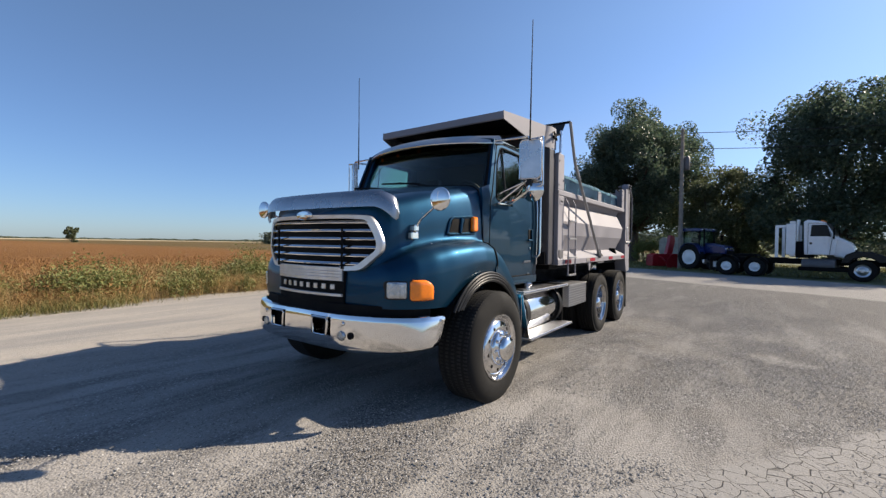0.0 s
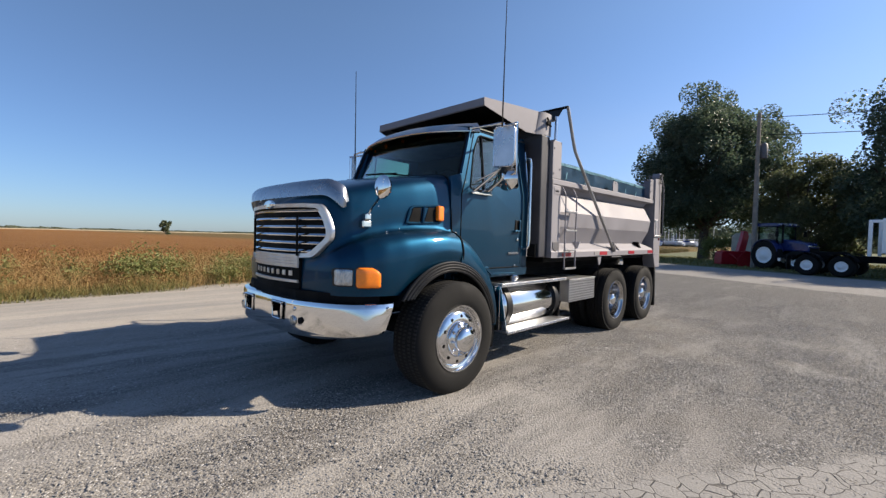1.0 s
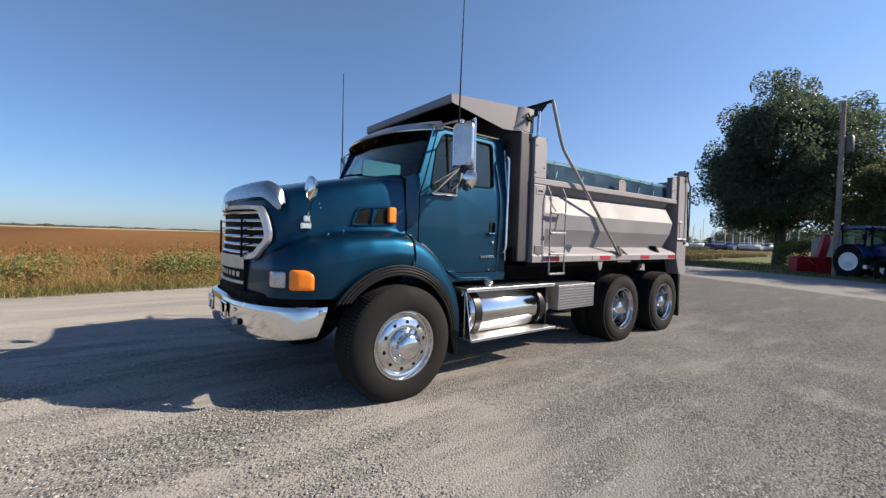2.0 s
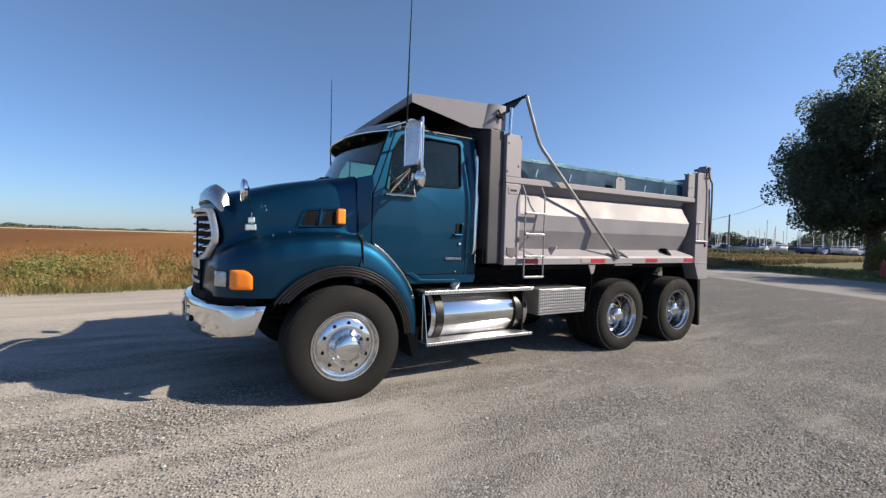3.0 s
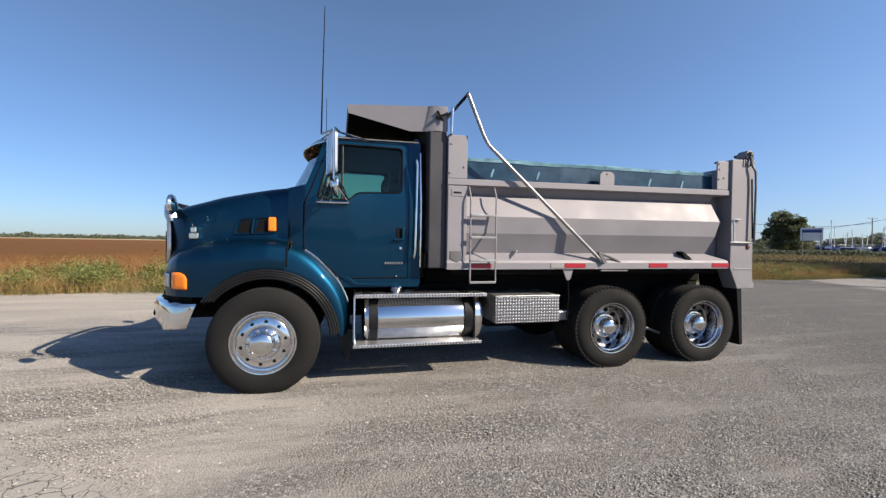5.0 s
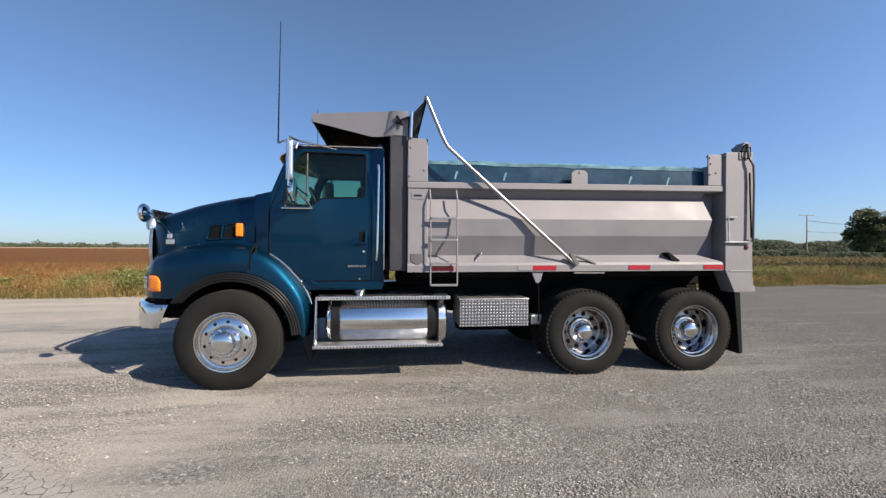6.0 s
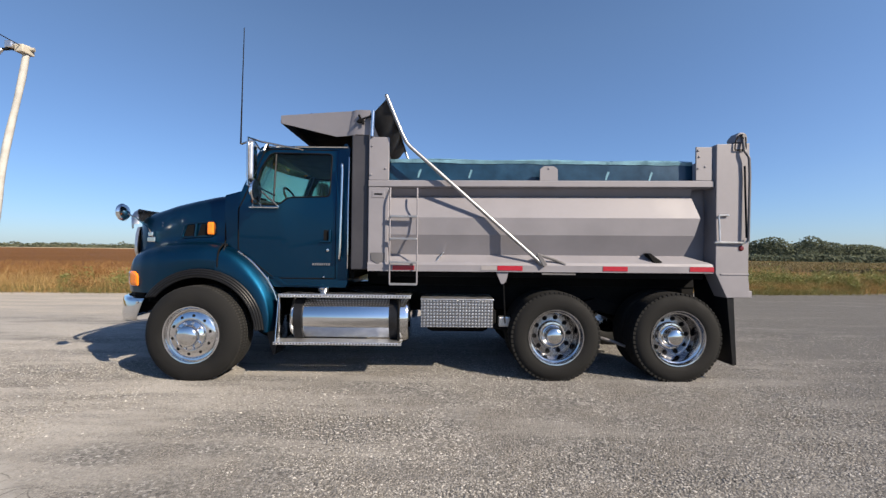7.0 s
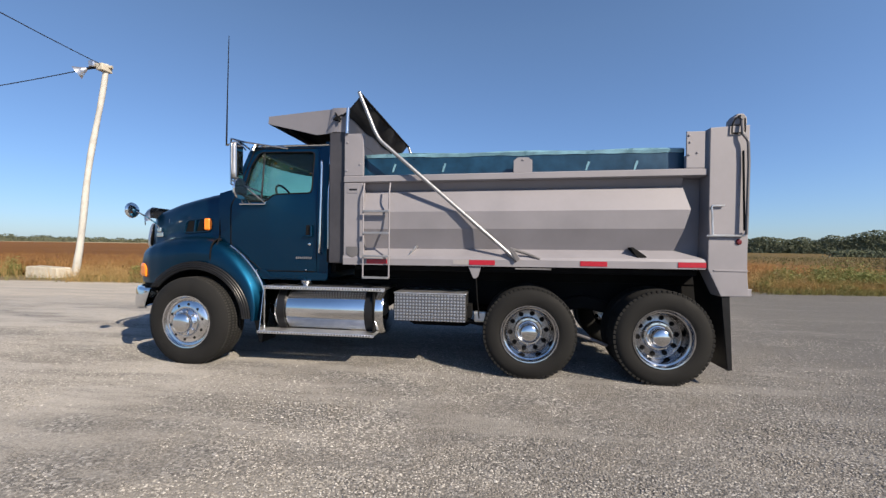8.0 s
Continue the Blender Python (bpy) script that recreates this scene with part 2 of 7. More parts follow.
def mark_hard(bm):
    layer = bm.faces.layers.int.new("hard")
    for f in bm.faces:
        f[layer] = 1
    return bm


def part(name, bm, material, parent=None, label="", angle=38):
    """One mesh object under a thing or part."""
    sharpen(bm, angle)
    me = bpy.data.meshes.new(name)
    bm.to_mesh(me)
    bm.free()
    me.materials.append(material)
    ob = new(name, me)
    ob.parent = parent
    if label:
        tagged(ob, label)
    return ob


def thing(name, label, category, group="", at=(0, 0, 0)):
    ob = new(name)
    ob.location = at
    ob.empty_display_size = 0.2
    return tagged(ob, label, category, group)


def joined(*bms):
    out = bmesh.new()
    for b in bms:
        me = bpy.data.meshes.new("tmp")
        b.to_mesh(me)
        b.free()
        out.from_mesh(me)
        bpy.data.meshes.remove(me)
    return out


def box(x0, x1, y0, y1, z0, z1, bevel=0.0, seg=2):
    bm = bmesh.new()
    bmesh.ops.create_cube(bm, size=1, matrix=Matrix.Translation(((x0 + x1) / 2, (y0 + y1) / 2, (z0 + z1) / 2))
                          @ Matrix.Diagonal((abs(x1 - x0), abs(y1 - y0), abs(z1 - z0), 1)))
    if bevel:
        bmesh.ops.bevel(bm, geom=bm.edges[:], offset=bevel, segments=seg, affect="EDGES", profile=0.5)
    return mark_hard(bm)


def moved(bm, m):
    bmesh.ops.transform(bm, matrix=m, verts=bm.verts)
    return bm


def prism(points, y0, y1, axis="y", bevel=0.0):
    """A flat outline (x, z) pulled along y; axis 'x' takes (y, z), 'z' takes (x, y)."""
    bm = bmesh.new()

    def at(p, d):
        return {"y": (p[0], d, p[1]), "x": (d, p[0], p[1]), "z": (p[0], p[1], d)}[axis]
    a = [bm.verts.new(at(p, y0)) for p in points]
    b = [bm.verts.new(at(p, y1)) for p in points]
    bm.faces.new(a)
    bm.faces.new(b[::-1])
    k = len(points)
    for i in range(k):
        bm.faces.new((a[i], b[i], b[(i + 1) % k], a[(i + 1) % k]))
    bmesh.ops.recalc_face_normals(bm, faces=bm.faces[:])
    if bevel:
        bmesh.ops.bevel(bm, geom=bm.edges[:], offset=bevel, segments=2, affect="EDGES", profile=0.5)
    return mark_hard(bm)


def lathe(profile, centre, axis="y", seg=48):
    """A closed or open profile (radius, along) turned round an axis through centre."""
    bm = bmesh.new()
    rings = []
    for i in range(seg):
        a = 2 * math.pi * i / seg
        ring = []
        for r, d in profile:
            u, w = r * math.cos(a), r * math.sin(a)
            p = {"y": (u, d, w), "x": (d, u, w), "z": (u, w, d)}[axis]
            ring.append(bm.verts.new(Vector(centre) + Vector(p)))
        rings.append(ring)
    for i in range(seg):
        p, q = rings[i], rings[(i + 1) % seg]
        for j in range(len(profile) - 1):
            if profile[j][0] < 1e-6 and profile[j + 1][0] < 1e-6:
                continue
            bm.faces.new((p[j], p[j + 1], q[j + 1], q[j]))
    bmesh.ops.remove_doubles(bm, verts=bm.verts[:], dist=1e-5)
    bmesh.ops.recalc_face_normals(bm, faces=bm.faces[:])
    return bm


def tube(points, radius, seg=10, radii=None):
    """A round bar along a line of points."""
    bm = bmesh.new()
    pts = [Vector(p) for p in points]
    rings = []
    up = Vector((0.123, 0.31, 0.94)).normalized()
    for i, p in enumerate(pts):
        d = (pts[min(i + 1, len(pts) - 1)] - pts[max(i - 1, 0)]).normalized()
        side = d.cross(up)
        if side.length < 1e-3:
            side = d.cross(Vector((1, 0, 0)))
        side.normalize()
        other = d.cross(side).normalized()
        r = radii[i] if radii else radius
        rings.append([bm.verts.new(p + (side * math.cos(2 * math.pi * k / seg) + other * math.sin(2 * math.pi * k / seg)) * r)
                      for k in range(seg)])
    for a, b in zip(rings, rings[1:]):
        for k in range(seg):
            bm.faces.new((a[k], a[(k + 1) % seg], b[(k + 1) % seg], b[k]))
    bm.faces.new(rings[0][::-1])
    bm.faces.new(rings[-1])
    bmesh.ops.recalc_face_normals(bm, faces=bm.faces[:])
    return bm


def rounded(points, r=0.05, n=5):
    """The line with its corners rounded."""
    pts = [Vector(p) for p in points]
    out = [pts[0]]
    for a, b, c in zip(pts, pts[1:], pts[2:]):
        d0, d1 = (a - b), (c - b)
        q = min(r, d0.length * 0.45, d1.length * 0.45)
        p0, p1 = b + d0.normalized() * q, b + d1.normalized() * q
        for i in range(n + 1):
            t = i / n
            out.append((1 - t) ** 2 * p0 + 2 * t * (1 - t) * b + t * t * p1)
    return out + [pts[-1]]


def loft(rows, close=False, cap0=False, cap1=False):
    """A skin over rows of points of equal number."""
    bm = bmesh.new()
    vs = [[bm.verts.new(p) for p in row] for row in rows]
    k = len(rows[0])
    for a, b in zip(vs, vs[1:]):
        for j in range(k if close else k - 1):
            bm.faces.new((a[j], a[(j + 1) % k], b[(j + 1) % k], b[j]))
    if cap0:
        bm.faces.new(vs[0])
    if cap1:
        bm.faces.new(vs[-1][::-1])
    bmesh.ops.recalc_face_normals(bm, faces=bm.faces[:])
    return bm


def thicken(bm, t):
    """Gives a skin the thickness t, inwards."""
    bm.normal_update()
    bmesh.ops.solidify(bm, geom=bm.faces[:], thickness=t)
    return bm


def spline(pts, n):
    """n points along a smooth line through pts, evenly by parameter."""
    P = np.array(pts, float)
    k = len(P)
    out = []
    for s in np.linspace(0, k - 1, n):
        i = min(int(s), k - 2)
        t = s - i
        p0, p1, p2, p3 = P[max(i - 1, 0)], P[i], P[i + 1], P[min(i + 2, k - 1)]
        m1, m2 = (p2 - p0) / 2, (p3 - p1) / 2
        out.append((2 * t ** 3 - 3 * t * t + 1) * p1 + (t ** 3 - 2 * t * t + t) * m1 + (3 * t * t - 2 * t ** 3) * p2 + (t ** 3 - t * t) * m2)
    return out


def holed(outer, holes, lift, thick):
    """A sheet with holes: outline and holes as (u, v), lifted to space by lift(u, v) and thickened along its normal."""
    bm = bmesh.new()
    edges = []
    for loop in (outer, *holes):
        vs = [bm.verts.new((u, v, 0)) for u, v in loop]
        edges += [bm.edges.new((vs[i], vs[(i + 1) % len(vs)])) for i in range(len(vs))]
    bmesh.ops.triangle_fill(bm, use_beauty=True, use_dissolve=False, edges=edges)
    for v in bm.verts:
        v.co = Vector(lift(v.co.x, v.co.y))
    bmesh.ops.recalc_face_normals(bm, faces=bm.faces[:])
    bm.normal_update()
    bmesh.ops.solidify(bm, geom=bm.faces[:], thickness=thick)
    bmesh.ops.recalc_face_normals(bm, faces=bm.faces[:])
    return bm


def mirror_y(bm):
    bmesh.ops.transform(bm, matrix=Matrix.Diagonal((1, -1, 1, 1)), verts=bm.verts)
    bmesh.ops.reverse_faces(bm, faces=bm.faces[:])
    return bm


def raw(name, verts, faces, material, smooth=False):
    """One mesh straight from arrays."""
    me = bpy.data.meshes.new(name)
    me.from_pydata([tuple(v) for v in verts], [], faces)
    me.materials.append(material)
    if smooth:
        me.polygons.foreach_set("use_smooth", [True] * len(me.polygons))
    me.update()
    return new(name, me)


def table(x, xs, ys):
    return float(np.interp(x, xs, ys))


# ---- ground ----
def ground_mat():
    """Crushed-stone yard with pale dusty tracks, cracked old asphalt and a pale lane."""
    m, n, l, b = node_mat("gravel_yard")
    v = coords(n, l)
    sep = n.new("ShaderNodeSeparateXYZ")
    l.new(v, sep.inputs[0])
    X, Y = sep.outputs[0], sep.outputs[1]

    def mth(op, a, c=None, clamp=False):
        q = n.new("ShaderNodeMath")
        q.operation, q.use_clamp = op, clamp
        for i, x in enumerate((a, c)):
            if x is None:
                continue
            if isinstance(x, (int, float)):
                q.inputs[i].default_value = x
            else:
                l.new(x, q.inputs[i])
        return q.outputs[0]

    def step(val, lo, hi):
        q = n.new("ShaderNodeMapRange")
        q.interpolation_type = "SMOOTHSTEP"
        q.inputs[1].default_value, q.inputs[2].default_value = lo, hi
        l.new(val, q.inputs[0])
        return q.outputs[0]

    def voronoi(scale, feature="F1", out="Color"):
        t = n.new("ShaderNodeTexVoronoi")
        t.feature = feature
        t.inputs["Scale"].default_value = scale
        l.new(v, t.inputs["Vector"])
        return t.outputs[out]

    big = noise_tex(n, l, v, 0.35, 5)
    mid = noise_tex(n, l, v, 1.7, 6, 0.65)
    fine = noise_tex(n, l, v, 60, 4, 0.7)
    stretched = coords(n, l, (0.45, 2.6, 1.0))
    track = noise_tex(n, l, stretched, 0.8, 6, 0.6)
    stones = voronoi(62)
    stone_d = voronoi(62, out="Distance")
    small = voronoi(130)
    sg = n.new("ShaderNodeSeparateColor")
    l.new(stones, sg.inputs[0])
    sg2 = n.new("ShaderNodeSeparateColor")
    l.new(small, sg2.inputs[0])
    grit = ramp(n, l, sg.outputs[0], [(0.0, (0.09, 0.088, 0.086)), (0.4, (0.205, 0.198, 0.19)), (0.78, (0.33, 0.32, 0.305)), (1.0, (0.58, 0.565, 0.545))])
    grit2 = ramp(n, l, sg2.outputs[1], [(0.0, (0.09, 0.086, 0.082)), (0.5, (0.235, 0.22, 0.202)), (1.0, (0.46, 0.435, 0.40))])
    base = mix_rgb(n, l, ramp(n, l, mid, [(0.42, 0.0), (0.6, 1.0)]), grit, grit2)
    dust = mix_rgb(n, l, fine, (0.42, 0.385, 0.335), (0.66, 0.61, 0.54))
    rut_map = coords(n, l, (0.22, 1.5, 1.0))
    ruts = noise_tex(n, l, rut_map, 1.1, 6, 0.65)
    dust = mix_rgb(n, l, ramp(n, l, ruts, [(0.36, 0.75), (0.58, 0.0)]), dust, mix_rgb(n, l, fine, (0.24, 0.235, 0.225), (0.42, 0.41, 0.395)))
    # packed pale tracks run along the yard, and the lane beyond the truck is all dust
    lane = step(mth("ADD", Y, mth("MULTIPLY", mid, 2.4)), 2.6, 5.2)
    west = mth("SUBTRACT", 1.0, step(X, -1.5, 3.5))
    patches = mth("MULTIPLY", step(mth("ADD", track, mth("MULTIPLY", west, 0.11)), 0.50, 0.63), 0.9)
    dust = mix_rgb(n, l, lane, mix_rgb(n, l, fine, (0.27, 0.262, 0.25), (0.46, 0.445, 0.42)), dust)
    pale_west = mth("MULTIPLY", mth("SUBTRACT", 1.0, step(mth("ADD", X, mth("MULTIPLY", mid, 1.6)), 0.6, 3.6)), step(mth("ADD", Y, mth("MULTIPLY", mid, 1.2)), -3.3, -1.9))
    pale_west = mth("MULTIPLY", pale_west, step(track, 0.34, 0.56))
    dust = mix_rgb(n, l, mth("MULTIPLY", pale_west, mth("SUBTRACT", 1.0, lane)), dust, mix_rgb(n, l, fine, (0.41, 0.39, 0.36), (0.63, 0.60, 0.555)))
    cover = mth("MAXIMUM", mth("MAXIMUM", lane, mth("MULTIPLY", pale_west, 0.85)), mth("MULTIPLY", patches, 0.75))
    far_x = step(X, 6.0, 12.0)
    cover = mth("MULTIPLY", cover, mth("SUBTRACT", 1.0, mth("MULTIPLY", far_x, 0.75)))
    cover = mth("MULTIPLY", cover, step(fine, 0.22, 0.52))
    c = mix_rgb(n, l, cover, base, dust)
    # rolled dark yard beyond the truck's tail
    dark = mix_rgb(n, l, fine, (0.092, 0.089, 0.086), (0.20, 0.193, 0.183))
    dark = mix_rgb(n, l, step(track, 0.50, 0.80), dark, (0.27, 0.258, 0.245))
    c = mix_rgb(n, l, mth("MULTIPLY", step(mth("ADD", X, mth("MULTIPLY", big, 4.0)), 6.5, 11.5), 0.85), c, dark)
    # cracked pale asphalt
    warp = n.new("ShaderNodeVectorMath")
    warp.operation = "MULTIPLY_ADD"
    wn3 = n.new("ShaderNodeTexNoise")
    wn3.inputs["Scale"].default_value = 2.0
    l.new(v, wn3.inputs["Vector"])
    l.new(wn3.outputs["Color"], warp.inputs[0])
    warp.inputs[1].default_value = (0.25, 0.25, 0.0)
    l.new(v, warp.inputs[2])
    ck = n.new("ShaderNodeTexVoronoi")
    ck.feature = "DISTANCE_TO_EDGE"
    ck.inputs["Scale"].default_value = 8.5
    l.new(warp.outputs[0], ck.inputs["Vector"])
    crack = step(ck.outputs["Distance"], 0.004, 0.028)
    slab = mix_rgb(n, l, fine, (0.34, 0.33, 0.312), (0.50, 0.487, 0.465))
    slab = mix_rgb(n, l, crack, (0.16, 0.15, 0.14), slab)
    edge = mth("ADD", mth("MULTIPLY", Y, -1.0), mth("ADD", mth("MULTIPLY", X, -0.675), mth("MULTIPLY", mid, 0.5)))
    zone = mth("MULTIPLY", step(edge, 3.40, 3.56), mth("SUBTRACT", 1.0, step(X, 1.9, 2.6)))
    c = mix_rgb(n, l, zone, c, slab)
    # pale lane across, beyond the yard
    ex = mth("ADD", X, mth("ADD", mth("MULTIPLY", Y, -0.55), mth("MULTIPLY", big, 1.5)))
    pale = mth("MULTIPLY", step(ex, 17.9, 18.6), mth("SUBTRACT", 1.0, step(ex, 26.6, 27.6)))
    c = mix_rgb(n, l, mth("MULTIPLY", pale, 0.9), c, mix_rgb(n, l, fine, (0.36, 0.345, 0.325), (0.52, 0.50, 0.475)))
    # earth and mown grass outside
    out_x = step(ex, 26.6, 27.6)
    turf = mix_rgb(n, l, mid, (0.09, 0.125, 0.032), (0.22, 0.22, 0.08))
    c = mix_rgb(n, l, out_x, c, turf)
    edge_y = mth("SUBTRACT", Y, mth("MULTIPLY", X, 0.09))
    verge = step(mth("ADD", edge_y, mth("MULTIPLY", mid, 0.7)), 8.3, 8.9)
    c = mix_rgb(n, l, verge, c, mix_rgb(n, l, mid, (0.12, 0.09, 0.04), (0.24, 0.18, 0.08)))
    c = mix_rgb(n, l, ramp(n, l, big, [(0.3, 0.0), (0.75, 0.28)]), c, mix_rgb(n, l, 0.5, c, (0.10, 0.09, 0.08)))
    c = mix_rgb(n, l, 1.0, c, (0.628, 0.618, 0.608), "MULTIPLY")
    l.new(c, b.inputs["Base Color"])
    b.inputs["Roughness"].default_value = 0.92
    b.inputs["Diffuse Roughness"].default_value = 0.15
    h = mth("ADD", mth("MULTIPLY", mth("SUBTRACT", 1.0, stone_d), mth("SUBTRACT", 1.0, mth("MULTIPLY", cover, 0.6))), mth("MULTIPLY", fine, 0.6))
    h = mth("MULTIPLY", h, mth("SUBTRACT", 1.0, mth("MULTIPLY", zone, 0.6)))
    h = mth("ADD", h, mth("MULTIPLY", mth("MULTIPLY", crack, zone), 0.8))
    bump(n, l, h, 0.85, 0.012, b)
    return m


def build_ground():
    """One sheet to the horizon, finer towards the yard, with shallow ruts."""
    def line(lo, hi, fine_lo, fine_hi, step, far):
        a = list(np.arange(fine_lo, fine_hi + 1e-6, step))
        left, right = [], []
        d, p = step, fine_lo
        while p > lo:
            d *= far
            p -= d
            left.append(max(p, lo))
        d, p = step, fine_hi
        while p < hi:
            d *= far
            p += d
            right.append(min(p, hi))
        return left[::-1] + a + right
    xs = line(-4000, 4000, -8, 10, 0.30, 1.35)
    ys = line(-4000, 4000, -8, 9, 0.30, 1.35)
    verts = []
    for y in ys:
        for x in xs:
            near = max(0.0, 1 - max(abs(x - 1), abs(y)) / 14)
            z = 0.028 * near * (noise.noise((x * 0.5, y * 0.9, 1.3)) + 0.5 * noise.noise((x * 1.9, y * 1.9, 4.1)))
            flat = 1.0
            for wx in (0.0, 3.97, 5.34):
                flat *= min(1.0, math.hypot(x - wx, abs(y) - 1.05) / 0.7)
            verts.append((x, y, z * flat))
    w = len(xs)
    faces = [(j * w + i, j * w + i + 1, (j + 1) * w + i + 1, (j + 1) * w + i) for j in range(len(ys) - 1) for i in range(w - 1)]
    g = raw("ground", verts, faces, ground_mat(), True)
    tagged(g, "grey crushed-stone yard with pale dusty tracks and cracked asphalt", "ground", kind="structure")
    return g


ground = build_ground()


def scatter_stones():
    """Loose crushed stones lying on the yard."""
    rng = np.random.default_rng(5)
    m, n, l, b = node_mat("loose_stone")
    g = n.new("ShaderNodeNewGeometry")
    c = ramp(n, l, g.outputs["Random Per Island"], [(0.0, (0.115, 0.108, 0.099)), (0.4, (0.225, 0.213, 0.196)), (0.75, (0.32, 0.303, 0.28)), (1.0, (0.45, 0.43, 0.40))])
    l.new(c, b.inputs["Base Color"])
    b.inputs["Roughness"].default_value = 0.9
    b.inputs["Diffuse Roughness"].default_value = 0.25
    octa = np.array([(1, 0, 0), (0, 1, 0), (-1, 0, 0), (0, -1, 0), (0.1, 0.1, 0.42)], float)
    spots = []
    while len(spots) < 170000:
        x, y = rng.uniform(-5.0, 12.0), -5.4 + 9.0 * rng.random() ** 1.3
        fade = min(1.0, max(0.0, (y + 5.4) / 2.2)) * min(1.0, max(0.0, (12.0 - x) / 6.0)) * min(1.0, (x + 5.0) / 2.0)
        if -y - 0.675 * x > 3.15 and x < 2.3:
            fade *= 0.12
        patch = noise.noise((x * 0.6, y * 1.1, 7.7)) + 0.5 * noise.noise((x * 1.7, y * 2.6, 2.7))
        if rng.random() < fade * max(0.22, 0.60 + patch * 1.15 - 0.25 * max(0.0, y)):
            spots.append((x, y))
    p = np.array(spots)
    k = len(p)
    s = rng.uniform(0.003, 0.0092, k) * np.where(rng.random(k) < 0.02, 1.8, 1.0)
    a = rng.uniform(0, 6.28, k)
    r = octa[None] * s[:, None, None] * rng.uniform(0.65, 1.35, (k, 5, 1))
    ca, sa = np.cos(a)[:, None], np.sin(a)[:, None]
    verts = np.stack((p[:, :1] + r[:, :, 0] * ca - r[:, :, 1] * sa, p[:, 1:] + r[:, :, 0] * sa + r[:, :, 1] * ca, 0.004 + s[:, None] * 0.15 + r[:, :, 2]), 2).reshape(-1, 3).tolist()
    faces = [(q + i, q + j, q + 4) for q in range(0, 5 * k, 5) for i, j in ((0, 1), (1, 2), (2, 3), (3, 0))]
    tagged(raw("loose_gravel", verts, faces, m), "loose grey crushed stones lying on the yard", "gravel", kind="stuff")


def blades(rng, pts, height, width, lean=0.35, bend=0.4):
    """Tapered bent blades at the given feet: arrays of vertices and faces."""
    p = np.array(pts, float)
    n = len(p)
    h = height * rng.uniform(0.55, 1.15, n)
    a, q = rng.uniform(0, 6.28, n), rng.uniform(0, 6.28, n)
    out = np.stack((np.cos(a), np.sin(a), np.zeros(n)), 1)
    w = np.stack((np.cos(q), np.sin(q), np.zeros(n)), 1) * width * 0.5
    k1, k2 = rng.uniform(0, lean, n) * h * 0.5, rng.uniform(0, lean + bend, n) * h
    up = np.array((0, 0, 1.0))
    mid = p + out * k1[:, None] + up * (h * 0.55)[:, None]
    tip = p + out * k2[:, None] + up * h[:, None]
    verts = np.stack((p - w, p + w, mid + w * 0.8, mid - w * 0.8, tip), 1).reshape(-1, 3)
    faces = [f for k in range(0, 5 * n, 5) for f in ((k, k + 1, k + 2, k + 3), (k + 3, k + 2, k + 4))]
    return verts.tolist(), faces


def leaf_cloud(rng, centres, size, up=0.3):
    """Small folded leaves, one at each centre."""
    c = np.array(centres, float)
    n = len(c)
    d = rng.normal(size=(n, 3)) * (1, 1, 0.6)
    d /= np.linalg.norm(d, axis=1, keepdims=True) + 1e-9
    s = rng.normal(size=(n, 3))
    s -= d * np.sum(s * d, axis=1, keepdims=True)
    s /= np.linalg.norm(s, axis=1, keepdims=True) + 1e-9
    L = size * rng.uniform(0.6, 1.4, (n, 1))
    w = L * 0.36
    nrm = np.cross(d, s) * w * up
    verts = np.stack((c - d * L * 0.5, c + s * w + nrm, c + d * L * 0.5, c - s * w + nrm), 1).reshape(-1, 3)
    faces = [f for k in range(0, 4 * n, 4) for f in ((k, k + 1, k + 2), (k, k + 2, k + 3))]
    return verts.tolist(), faces


def verge_y(x):
    return 8.0 + 0.09 * x


